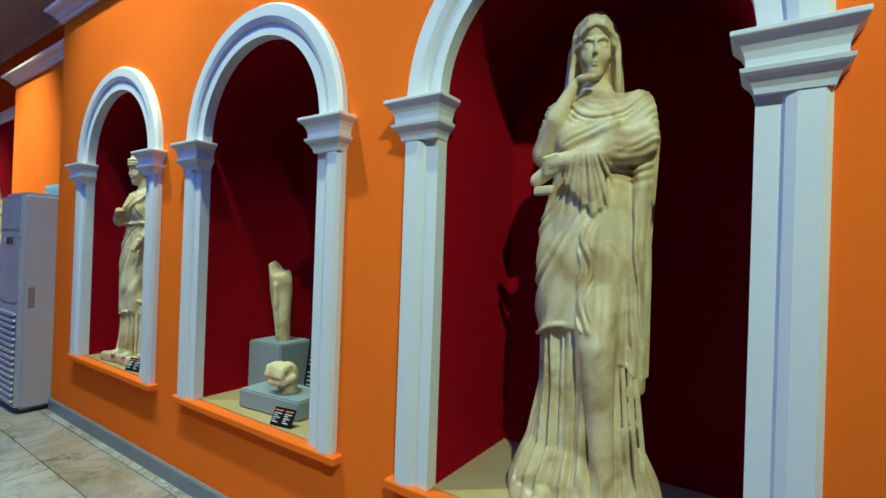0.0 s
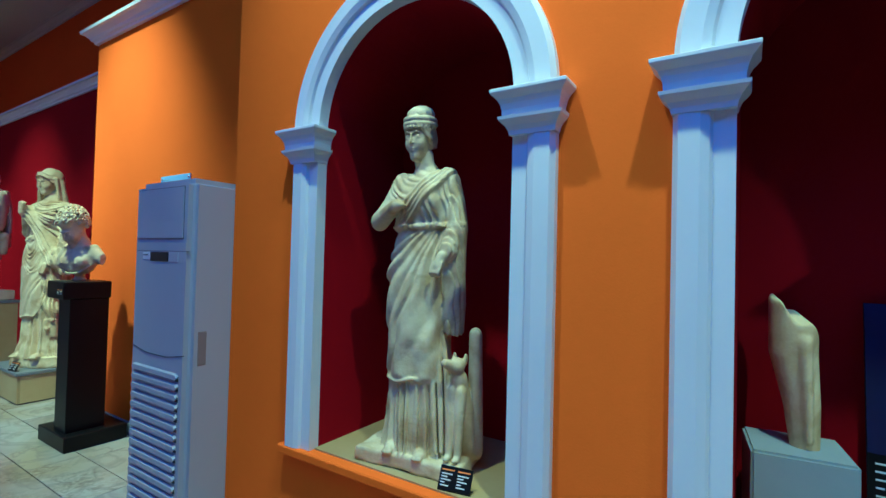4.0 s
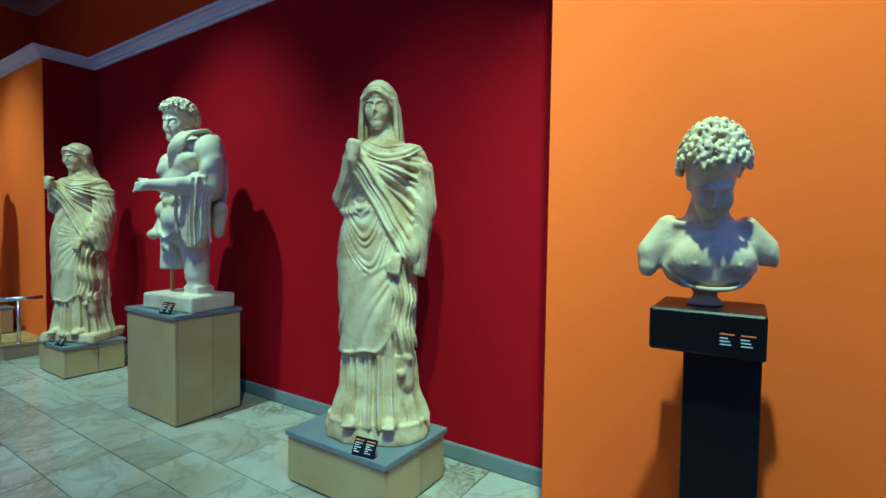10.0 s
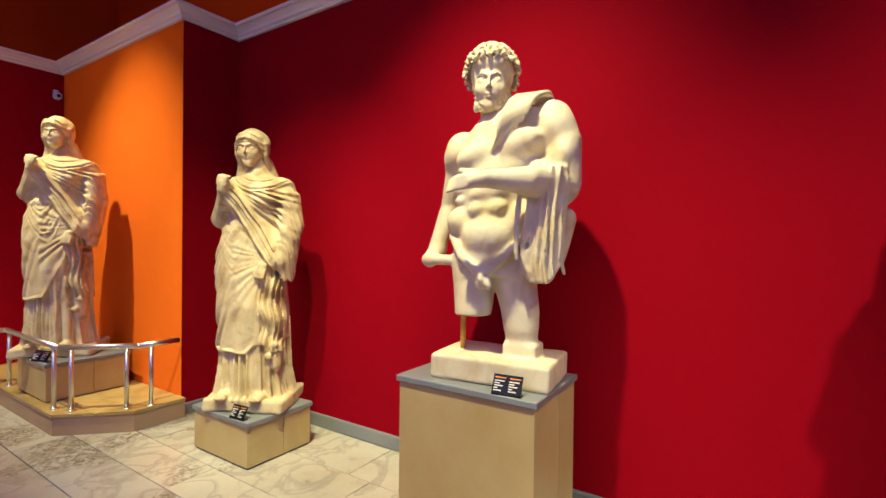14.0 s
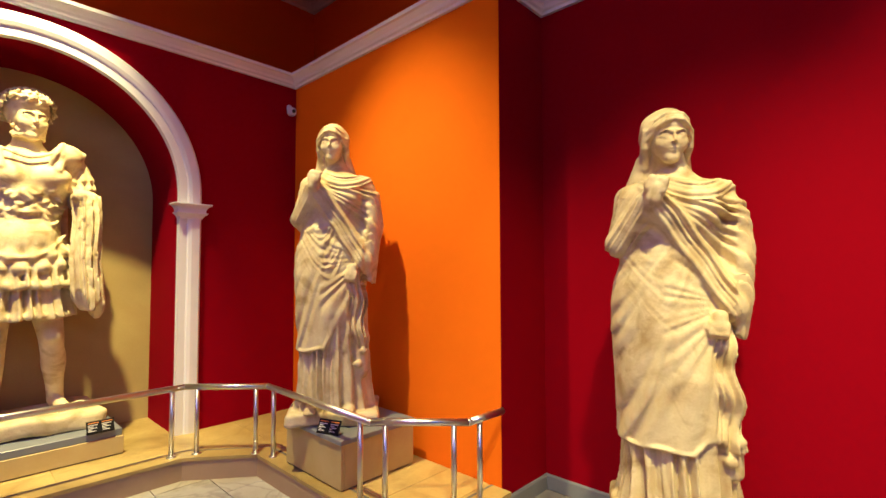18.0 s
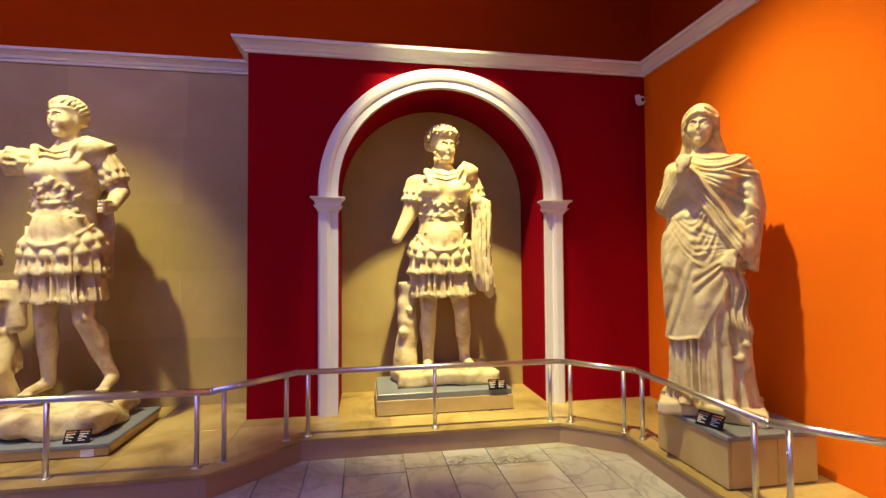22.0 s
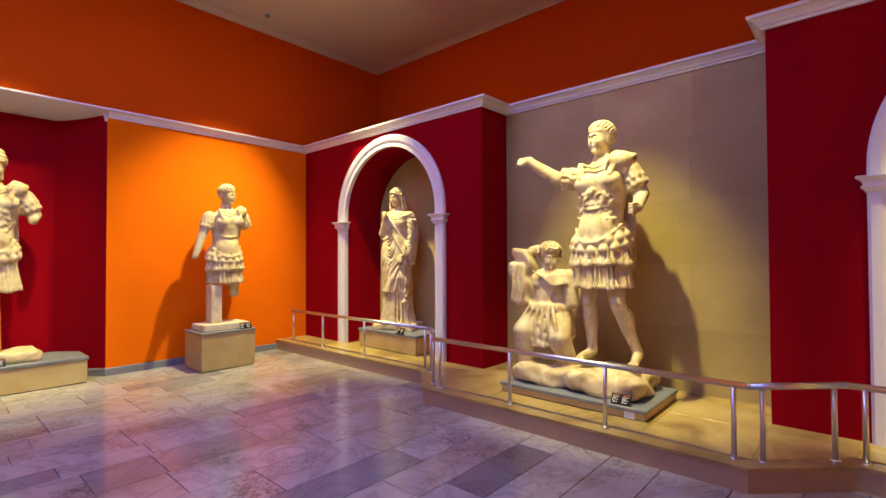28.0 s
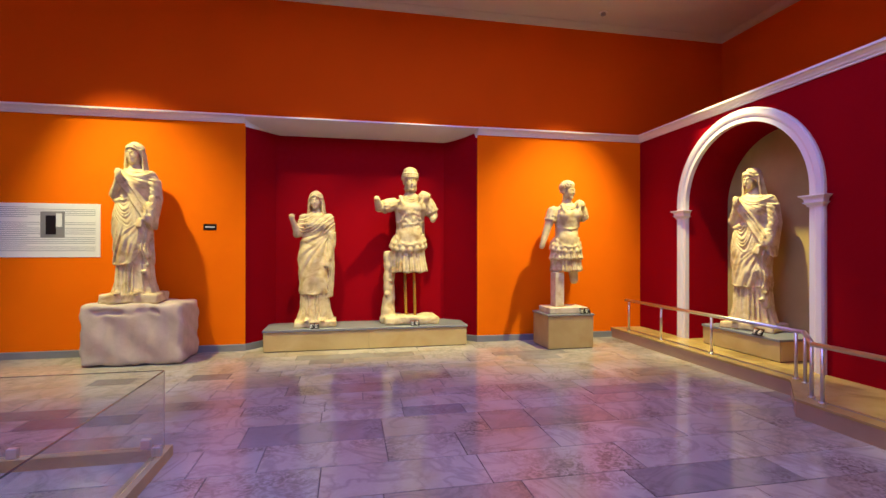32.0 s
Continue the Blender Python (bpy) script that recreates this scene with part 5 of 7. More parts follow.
# north side
carve("draped_woman_statue", [draped("chin", 2, 0.0058, (0.335, 0.26, 0.035), flare=1.32, hem=0.66, round_base=True, deep=1.2), head((0.0, -0.03, 1.738), 14, 5, veil="long", seed=2, size=0.97, fine=0.0036)], pose(-0.52, 1.7, SILL + 0.004, 0, 0, 4), MARBLE, "weathered marble statue of a veiled woman in an arched niche", 0.925, "draped women", 0.87)
lap = draped("priestess", 5, 0.006, (0.36, 0.2, 0.04), flare=0.95, deep=1.3)
# dog seated beside her skirt, looking up
lap.limb([(0.31, 0.02, 0.14), (0.3, -0.05, 0.48)], [0.075, 0.05], 0.02)
lap.ball((0.32, 0.05, 0.16), (0.06, 0.085, 0.085), 0.02)
for i in (0, 1):
    lap.limb([(0.27 + 0.055 * i, -0.08, 0.42), (0.268 + 0.055 * i, -0.115, 0.1)], [0.034, 0.022], 0.012)
    lap.ball((0.266 + 0.056 * i, -0.14, 0.1), (0.02, 0.036, 0.016), 0.006)
    lap.ball((0.262 + 0.075 * i, -0.035, 0.585), (0.012, 0.02, 0.03), 0.006)
lap.ball((0.295, -0.075, 0.55), (0.048, 0.05, 0.046), 0.02)
lap.limb([(0.285, -0.1, 0.55), (0.26, -0.165, 0.575)], [0.032, 0.022], 0.012)
lap.limb([(0.36, 0.06, 0.1), (0.365, 0.05, 0.7)], [0.05, 0.04], 0.02)
carve("draped_woman_statue", [lap, head((-0.03, -0.03, 1.75), -4, 2, diadem=0.025, seed=5, size=1.04, fine=0.0038)], pose(-3.795, 1.635, SILL + 0.004, 0, 0, 6), MARBLE, "marble statue of a robed woman with a dog in a niche", 0.795, "draped women", 0.86)
carve("draped_woman_statue", [draped("palla", 1, 0.006, (0.285, 0.21, 0.05), 0.012, 1.05, round_base=True), head((-0.015, -0.035, 1.732), 4, 4, veil="long", seed=1, size=0.93, fine=0.004)], pose(-8.39, 1.77, 0.29, 0, 0, 26), MARBLE, "marble statue of a veiled woman on a low plinth", 1.022, "draped women")
carve("nude_hero_statue", [nude(), head((-0.04, -0.045, 1.305), 16, 0, "curls", True, seed=7, size=1.03, fine=0.004)], pose(-10.3, 1.75, 0.79, 0, 0, 6), PALE, "pale marble statue of a bearded nude hero on a plinth", 1.065)
carve("draped_woman_statue", [draped("palla", 4, 0.006, (0.24, 0.185, 0.045), hem=0.4, flare=0.93, pouch=0.25, lift=0.05), head((-0.02, -0.035, 1.732), 6, 3, veil="short", seed=4, size=0.93)], pose(-12.18, 1.73, 0.30, 0, 0, 28), MARBLE, "marble statue of a hooded woman on a low plinth", 1.015, "draped women", 1.14)
carve("draped_woman_statue", [draped("palla", 6, 0.0065, (0.26, 0.19, 0.04), hem=0.44, flare=0.93, pouch=0.45, lift=0.4), head((-0.02, -0.035, 1.738), -2, 0, veil="short", seed=6, size=0.92)], pose(-14.24, 1.28, 0.46, 0, 0, 48), MARBLE, "marble statue of a wavy-haired robed woman on a platform plinth", 1.07, "draped women", 1.07)
# west side, turned to face east
carve("cuirassed_man_statue", [soldier([(-0.185, 0, 1.46), (-0.235, -0.01, 1.23), (-0.31, -0.05, 1.06)], [(0.185, 0, 1.46), (0.235, -0.01, 1.27), (0.21, -0.16, 1.3)], drape=(0.255, -0.13, 1.28), stump=-0.25, h=0.007, base=(0.34, 0.2, 0.05), stump_h=0.72, stride=0.01), head((0.0, -0.035, 1.725), 14, -2, "curls", True, seed=11, size=0.98, mass=1.02)], pose(-15.9, -0.2, 0.34, 0, 0, 90), MARBLE, "marble statue of a cuirassed man in the large niche", 1.265, "cuirassed men", 1.07)
carve("cuirassed_man_statue", [soldier([(-0.185, 0, 1.465), (-0.33, -0.09, 1.475), (-0.52, -0.17, 1.63)], [(0.19, 0, 1.46), (0.275, 0.02, 1.28), (0.3, -0.1, 1.19)], h=0.007, seed=4, base=None, stride=0.07, palms=(((-0.55, -0.19, 1.64), (-1, -0.5, -0.25), (0, 0.6, 0.8)), ((0.3, -0.15, 1.17), (-0.3, -1, -0.1), (0, 0, 1)))), head((0.0, -0.03, 1.725), -24, -2, "cap", seed=12, size=0.93)], pose(-15.5, -3.17, 0.38, 0, 0, 90), MARBLE, "marble statue of a cuirassed man stretching out one arm", 1.255, "cuirassed men")
k = Clay((-0.85, -0.45, -0.02), (0.75, 0.45, 0.3), 0.014)
k.slab((0.0, 0.0, 0.09), (0.6, 0.33, 0.085), 0.05, 0.02, warp=0.022)
carve("rough_marble_slab", [k], pose(-15.42, -3.34, 0.25, 0, 0, 90), MARBLE, "rough marble ground slab under two statues", 1.0)["category"] = "stone slab"
k = Clay((-0.5, -0.5, -0.02), (0.45, 0.4, 1.2), 0.0095)
k.limb([(-0.1, -0.02, 0.5), (-0.17, -0.2, 0.34), (-0.17, -0.16, 0.02)], [0.12, 0.1, 0.075], 0.04)
k.limb([(0.1, 0.0, 0.5), (0.17, -0.14, 0.3), (0.2, -0.02, 0.03)], [0.12, 0.1, 0.09], 0.04)
k.column([(0.16, 0, 0, 0.25, 0.22), (0.42, 0, 0, 0.215, 0.195), (0.62, 0, 0, 0.165, 0.14)], 0.02, both(pleats(13, 0.03), swags(0.5, 1, 0.1, 0.015)), lambda x, y, z: 0.2 + 0.3 * (0.2 + y) - z)
for i in range(6):
    a = -0.17 + 0.065 * i
    rope(k, [(a * 0.7, -0.15, 0.6), (a * 1.1, -0.21, 0.42), (a * 1.2 + 0.02, -0.2, 0.2)], 0.02, 0.006)
k.column([(0.55, 0, 0, 0.165, 0.13), (0.7, 0, -0.01, 0.16, 0.125), (0.87, 0.02, 0, 0.185, 0.13), (0.95, 0.02, 0, 0.12, 0.09)], 0.02, pleats(15, 0.01))
for i in range(15):
    a = -1.6 + i * 0.22
    k.ball((0.185 * math.sin(a), -0.155 * math.cos(a), 0.57), (0.03, 0.024, 0.05), 0.006)
for e in (-1, 1):
    k.ball((e * 0.07 + 0.01, -0.105, 0.8), (0.058, 0.04, 0.042), 0.02)
for i in range(5):
    rope(k, [(-0.1 + 0.03 * i, -0.14, 0.93 - 0.015 * i), (0.03 + 0.02 * i, -0.15, 0.88 - 0.02 * i), (0.17 + 0.01 * i, -0.09, 0.9 - 0.02 * i), (0.23, 0.0, 0.84 - 0.02 * i)], 0.016, 0.005)
k.limb([(0.2, 0.0, 0.88), (0.24, -0.01, 0.62)], [0.075, 0.06], 0.02)
k.limb([(-0.19, 0.0, 0.86), (-0.27, -0.06, 0.62)], [0.075, 0.07], 0.02)
k.slab((-0.29, 0.0, 0.8), (0.1, 0.12, 0.21), 0.03, 0.02, warp=0.015)
for i in range(3):
    rope(k, [(-0.22 - 0.05 * i, -0.12, 0.98), (-0.21 - 0.055 * i, -0.13, 0.8), (-0.24 - 0.04 * i, -0.12, 0.62)], 0.022, 0.006)
k.limb([(0.0, -0.02, 0.92), (0.0, -0.03, 1.0)], [0.06, 0.055], 0.02)
k.slab((-0.26, 0.0, 1.02), (0.1, 0.1, 0.13), 0.03, 0.02, warp=0.018)
k.limb([(-0.2, 0.03, 1.14), (0.02, 0.04, 1.17)], [0.05, 0.05], 0.03)
carve("kneeling_captive_statue", [k, head((0.03, -0.04, 1.06), 34, 0, "curls", seed=31, size=0.95, broken=True)], pose(-15.4, -3.68, 0.4, 0, 0, 90), MARBLE, "weathered marble statue of a kneeling captive", 0.98, wide=1.05)
carve("draped_woman_statue", [draped("palla", 8, 0.0085, (0.29, 0.21, 0.04), hem=0.5), head((-0.01, -0.035, 1.732), -8, 4, veil="long", seed=8, size=0.93)], pose(-15.93, -6.45, 0.42, 0, 0, 112), MARBLE, "marble statue of a hooded woman in the large niche", 1.1, "draped women")
# south side, turned to face north
carve("cuirassed_man_statue", [soldier([(-0.21, 0, 1.46), (-0.29, 0.0, 1.22), (-0.36, -0.02, 0.98)], [(0.21, 0, 1.46), (0.25, 0.03, 1.35)], legs="stump", tiers=2, relief=False, seed=5, base=None, h=0.0105), head((0.0, -0.03, 1.735), 30, 0, "cap", seed=13, size=0.97)], pose(-14.07, -7.92, 0.44, 0, 0, AWAY), MARBLE, "pale marble statue of a cuirassed man with missing feet", 1.08, "cuirassed men")
carve("draped_woman_statue", [draped("raised", 9, 0.0105, (0.28, 0.2, 0.045), hem=0.46), head((0.0, -0.035, 1.732), -6, 0, veil="long", seed=9, size=0.93)], pose(-10.36, -8.5, 0.31, 0, 0, AWAY), MARBLE, "marble statue of a veiled woman with one hand raised", 1.06, "draped women")
carve("cuirassed_man_statue", [soldier([(-0.21, 0, 1.46), (-0.38, -0.05, 1.42), (-0.42, -0.15, 1.52)], [(0.21, 0, 1.46), (0.29, 0.0, 1.3), (0.28, -0.06, 1.25)], legs="none", stump=-0.25, tiers=1, relief=True, seed=6, base=(0.33, 0.17, 0.05), h=0.0105, stump_h=0.88), head((0.0, -0.03, 1.725), 4, 0, "cap", True, seed=14, size=1.0, diadem=0.03)], pose(-11.76, -8.5, 0.31, 0, 0, AWAY), MARBLE, "marble statue of a bearded cuirassed man beside a trunk", 1.25, "cuirassed men")
carve("draped_woman_statue", [draped("palla", 10, 0.0085, (0.31, 0.2, 0.055), hem=0.45), head((0.0, -0.035, 1.732), -6, 0, veil="long", seed=10, size=0.93)], pose(-8.15, -8.0, 0.76, 0, 0, AWAY), MARBLE, "yellowish marble statue of a veiled woman on rough stone", 1.09, "draped women")
# bust
g = Clay((-0.38, -0.26, -0.02), (0.38, 0.22, 0.52), 0.006)
g.column([(0.07, 0, -0.02, 0.12, 0.07), (0.1, 0, -0.02, 0.185, 0.1), (0.16, 0, -0.01, 0.225, 0.125), (0.24, 0, 0, 0.215, 0.125), (0.3, 0, 0.01, 0.165, 0.105), (0.35, 0, 0.01, 0.1, 0.085), (0.4, 0, 0.01, 0.075, 0.07)], 0.02)
for e in (-1, 1):
    g.ball((e * 0.095, -0.1, 0.18), (0.09, 0.048, 0.062), 0.025)
    g.ball((e * 0.098, -0.15, 0.165), (0.009, 0.008, 0.008), 0.004)
    g.limb([(e * 0.025, -0.085, 0.3), (e * 0.16, -0.055, 0.318)], [0.011, 0.012], 0.02)
g.limb([(-0.18, 0.01, 0.285), (-0.265, 0.01, 0.2), (-0.275, 0.0, 0.15)], [0.066, 0.06, 0.045], 0.03)
g.limb([(0.18, 0.01, 0.28), (0.27, 0.01, 0.215), (0.32, 0.0, 0.185)], [0.066, 0.058, 0.036], 0.03)
g.slab((0.345, 0.0, 0.2), (0.03, 0.12, 0.1), 0.004, 0.008, cut=True)
g.limb([(0, -0.135, 0.27), (0, -0.13, 0.1)], [0.006, 0.01], 0.02, cut=True)
g.ball((0, 0.15, 0.14), (0.24, 0.12, 0.2), 0.02, cut=True)
# rolled lower edge, then the small turned foot
rope(g, [(-0.21, -0.05, 0.15), (-0.12, -0.105, 0.085), (0, -0.12, 0.07), (0.12, -0.105, 0.085), (0.21, -0.05, 0.15)], 0.01, 0.006)
g.column([(0.0, 0, 0, 0.085, 0.066), (0.018, 0, 0, 0.082, 0.064), (0.026, 0, 0, 0.06, 0.05), (0.045, 0, 0, 0.052, 0.045), (0.055, 0, 0, 0.06, 0.05), (0.09, 0, 0, 0.09, 0.06)], 0.006)
g.limb([(0, 0, 0.3), (-0.01, -0.035, 0.46)], [0.085, 0.07], 0.03)
carve("marble_bust", [g, head((-0.015, -0.08, 0.472), -6, 26, "curls", seed=21, size=1.28, fine=0.0038)], pose(-6.8, 1.45, 1.185, 0, 0, 22), MARBLE, "cream marble bust of a curly-haired youth on a pedestal", 0.795, wide=0.78)
# fragments in the middle niche
g = Clay((-0.12, -0.12, -0.01), (0.12, 0.12, 0.5), 0.006)
g.limb([(0.025, 0.0, 0.0), (0.015, 0.0, 0.14), (-0.005, 0.012, 0.3), (-0.01, 0.0, 0.46)], [0.04, 0.05, 0.066, 0.068], 0.02)
g.limb([(0.015, -0.05, 0.03), (0.005, -0.06, 0.2), (0.0, -0.058, 0.34)], [0.008, 0.014, 0.016], 0.02)
g.put((-0.12, -0.12, 0.2), (0.12, 0.12, 0.5), lambda x, y, z: (0.47 - 0.95 * np.abs(x + 0.06) + 0.3 * y + 0.02 * np.sin(60 * x) - z) * 0.6, 0.004, cut=True)
carve("marble_leg_fragment", [g], pose(-2.47, 1.86, SILL + 0.304, 0, 0, 20), MARBLE, "yellowed marble fragment of a leg on a grey block")
g = Clay((-0.14, -0.12, -0.01), (0.14, 0.12, 0.42), 0.008)
g.limb([(0.02, 0.0, 0.0), (0.02, 0.0, 0.16), (0.0, 0.0, 0.36)], [0.07, 0.085, 0.08], 0.02)
g.limb([(-0.02, 0, 0.34), (-0.11, 0.0, 0.4)], [0.05, 0.03], 0.02)
g.slab((0.05, 0.0, 0.44), (0.14, 0.14, 0.055), 0.005, 0.008, cut=True)
carve("marble_arm_fragment", [g], pose(-1.77, 1.86, SILL + 0.244), MARBLE, "yellowed marble limb fragment on a grey block")
g = Clay((-0.13, -0.12, -0.01), (0.13, 0.12, 0.22), 0.006)
g.ball((0.01, 0.01, 0.1), (0.075, 0.065, 0.085), 0.02)
for i in range(4):
    x = -0.055 + i * 0.036
    g.limb([(x, -0.02, 0.172 - 0.006 * abs(i - 1)), (x, -0.075, 0.165 - 0.006 * abs(i - 1)), (x, -0.088, 0.115), (x, -0.055, 0.095)], [0.02, 0.021, 0.021, 0.018], 0.004)
g.limb([(0.085, -0.02, 0.1), (0.055, -0.075, 0.075), (-0.03, -0.085, 0.075)], [0.026, 0.023, 0.02], 0.008)
g.limb([(0.01, 0.01, 0.06), (0.015, 0.015, 0.0)], [0.062, 0.055], 0.02)
carve("marble_fist_fragment", [g], pose(-2.12, 1.64, SILL + 0.104, 0, 0, 8), MARBLE, "cream marble clenched fist on a low grey block", 0.86)

# ---- plinths ----
RISER = material("pinkish_brown_stone", (0.42, 0.29, 0.18), 0.45, (0.32, 0.21, 0.12), 3, 60, 0.6, 0.08)
ORANGE_INK = material("orange_ink", (0.75, 0.25, 0.03), 0.6, None, 10, 90, 0.2, 0)
WHITE_INK = material("white_ink", (0.75, 0.75, 0.72), 0.6, None, 10, 90, 0.2, 0)
BLUE = material("blue_label", (0.05, 0.12, 0.42), 0.4, None, 10, 90, 0.2, 0)
BRASS = material("yellow_rod_paint", (0.62, 0.36, 0.04), 0.4, None, 10, 90, 0.2, 0.02)


def plinth(m, w, d, z0, z1, label, slab=0.03, seam=True, over=0.012, mat=None):
    """A stone-clad plinth, w wide and d deep, its front along local -y at 0, with a grey top slab."""
    ob = thing("plinth", m, label, "plinth", "statue plinths")
    mat = mat or PLINTH
    part("core", block((-w / 2 + 0.012, 0.012, z0), (w / 2 - 0.012, d - 0.012, z1 - slab)), GROUT, ob)
    foot, g = z0 + 0.012, 0.0015
    n = max(1, round(w / 1.2))
    for i in range(n):
        a, b = -w / 2 + w * i / n, -w / 2 + w * (i + 1) / n
        part("front_panel", block((a + g, 0, foot), (b - g, 0.02, z1 - slab - 0.001), 0.002), mat, ob)
    for s in (-1, 1):
        cuts = (0.02, d * 0.55, d) if seam else (0.02, d)
        x0, x1 = sorted((s * w / 2, s * (w / 2 - 0.02)))
        for a, b in zip(cuts, cuts[1:]):
            part("side_panel", block((x0, a + g, foot), (x1, b - g, z1 - slab - 0.001), 0.002), mat, ob)
    part("top_slab", block((-w / 2 - over, -over, z1 - slab), (w / 2 + over, d + over, z1), 0.004), SLATE, ob, "grey marble top slab")
    return ob


def plaque(m, w=0.13, h=0.085, label="small black label with white and orange lines"):
    """A leaning black label with printed lines too small to read."""
    ob = thing("label_plaque", m, label, "label", "statue labels")
    tilt = pose(0, 0, 0.004, 62)
    part("plate", block((-w / 2, 0, -0.003), (w / 2, h, 0.003), 0.001), BLACK, ob, m=tilt)
    part("foot", block((-w / 2, 0.0, 0.0), (w / 2, 0.035, 0.004)), BLACK, ob)
    bm = bmesh.new()
    for s in (-1, 1):
        block((s * w * 0.25 - w * 0.19, h * 0.8, 0.0032), (s * w * 0.25 + w * 0.19, h * 0.86, 0.004), bm=bm)
    part("heading", bm, ORANGE_INK, ob, m=tilt)
    bm = bmesh.new()
    for s in (-1, 1):
        for i, f in enumerate((0.9, 0.5, 0.8, 0.35, 0.7)):
            x = s * w * 0.25 - w * 0.19
            block((x, h * (0.64 - i * 0.12), 0.0032), (x + w * 0.38 * f, h * (0.69 - i * 0.12), 0.004), bm=bm)
    part("printed_text", bm, WHITE_INK, ob, m=tilt)
    return ob


plinth(pose(-8.46, 1.48, 0), 0.7, 0.52, 0, 0.29, "low beige limestone plinth with grey slab by the maroon wall")
plinth(pose(-10.36, 1.49, 0), 0.7, 0.5, 0, 0.79, "tall beige limestone plinth with grey slab by the maroon wall")
plinth(pose(-12.19, 1.47, 0), 0.6, 0.5, 0, 0.30, "low beige limestone plinth with grey slab by the maroon wall")
plinth(pose(-14.15, 1.05, 0), 0.64, 0.58, 0.155, 0.46, "beige stone plinth with dark slab on the platform")
plinth(pose(-15.47, -0.25, 0, 0, 0, 90), 1.18, 0.66, 0.155, 0.34, "wide low beige plinth with grey slab in the niche", 0.05, False, -0.01)
plinth(pose(-15.0, -3.31, 0, 0, 0, 90), 1.35, 0.8, 0.155, 0.25, "low tray-like stone plinth with grey slab on the platform", 0.03, False)
plinth(pose(-15.6, -6.35, 0, 0, 0, 90), 1.18, 0.62, 0.155, 0.42, "wide beige stone plinth with dark slab in the niche", 0.03, True)
plinth(pose(-13.99, -7.62, 0, 0, 0, 180), 0.7, 0.56, 0, 0.5, "square beige limestone plinth by the orange wall", 0.025, False)
plinth(pose(-11.125, -8.18, 0, 0, 0, 180), 2.9, 0.66, 0, 0.31, "long beige limestone plinth with grey slabs in the recess", 0.035)
for m in (pose(-8.25, 1.475, 0.29, 0, 0, 8), pose(-10.14, 1.485, 0.79, 0, 0, 6), pose(-12.0, 1.465, 0.30, 0, 0, 6), pose(-13.98, 1.05, 0.46, 0, 0, 20), pose(-15.46, 0.2, 0.34, 0, 0, 90), pose(-15.02, -2.84, 0.25, 0, 0, 90), pose(-15.58, -6.05, 0.42, 0, 0, 84), pose(-10.36, -8.2, 0.31, 0, 0, 180), pose(-11.8, -8.2, 0.31, 0, 0, 180), pose(-3.52, 1.475, SILL + 0.004, 0, 0, 10), pose(-1.93, 1.475, SILL + 0.004, 0, 0, 10), pose(-14.22, -7.625, 0.502, 0, 0, 180)):
    plaque(m, 0.16 if m.translation.x < -13 else 0.13)
tagged(part("sticker", block((-15.0, -2.8, 0.165), (-14.996, -2.72, 0.215)), PAPER), "small white sticker on the stone plinth front", "sticker")
tagged(part("support_rod", tube([(-10.49, 1.72, 0.9), (-10.49, 1.72, 1.12)], 0.014), BRASS), "thin yellow metal rod holding up the broken leg", "rod")
for x in (-11.68, -11.82):
    tagged(part("support_rod", tube([(x - 0.02, -8.5, 0.4), (x, -8.5, 1.15)], 0.02), BRASS), "yellow metal rod standing in for a missing leg", "rod")
b = thing("statue_support", pose(-13.99, -7.9, 0.5), "white plaster block and post under the cuirassed statue", "support")
part("block", block((-0.3, -0.19, 0), (0.3, 0.22, 0.09), 0.01), PALE, b)
part("post", block((0.02, -0.08, 0.09), (0.16, 0.1, 0.6), 0.008), PALE, b)
# rough natural block
g = Clay((-0.75, -0.48, -0.02), (0.75, 0.48, 0.86), 0.018)
g.slab((0.03, 0, 0.385), (0.575, 0.34, 0.375), 0.05, 0.02, warp=0.012)
g.slab((-0.05, -0.38, 0.66), (0.4, 0.06, 0.03), 0.02, 0.02, warp=0.015, cut=True)
rock = carve("rough_stone_block", [g], pose(-8.2, -8.03, 0.0, 0, 0, 180), ROUGH, "rough pinkish natural stone block by the orange wall")
rock["category"] = "stone block"

# ---- platform edge and rail ----
tagged(part("platform_riser", sweep(EDGE[::-1], [(0.004, 0.0), (0.012, 0.0), (0.012, 0.135), (0.004, 0.135)]), RISER), kind="structure")
tagged(part("platform_nosing", sweep(EDGE[::-1], [(0.02, 0.136), (0.02, 0.158), (-0.11, 0.158), (-0.11, 0.136)]), PAVING), kind="structure")
tagged(part("platform_groove", sweep(EDGE[::-1], [(-0.112, 0.15), (-0.112, 0.1572), (-0.13, 0.1572), (-0.13, 0.15)]), GROUT), kind="structure")
RAIL = [(-15.18, -8.12), (-15.18, -5.1), (-14.7, -4.6), (-14.7, -1.9), (-15.14, -1.44), (-15.14, 0.63), (-14.72, 1.04), (-13.55, 1.04), (-13.15, 1.41), (-13.14, 1.70)]
rail = thing("handrail", pose(-15, -3, 0.155), "brushed steel handrail on thin posts along the platform edge", "railing")
RZ = 0.63
for a, b in zip(RAIL, RAIL[1:]):
    va, vb = Vector((*a, RZ)), Vector((*b, RZ))
    part("rail", tube([va, vb], 0.021, 14), STEEL, rail, m=pose(15, 3, -0.155))
for a in RAIL[1:-1]:
    bm = bmesh.new()
    bmesh.ops.create_uvsphere(bm, u_segments=14, v_segments=8, radius=0.0215)
    for f in bm.faces:
        f.smooth = True
    part("elbow", bm, STEEL, rail, m=pose(a[0] + 15, a[1] + 3, RZ - 0.155))
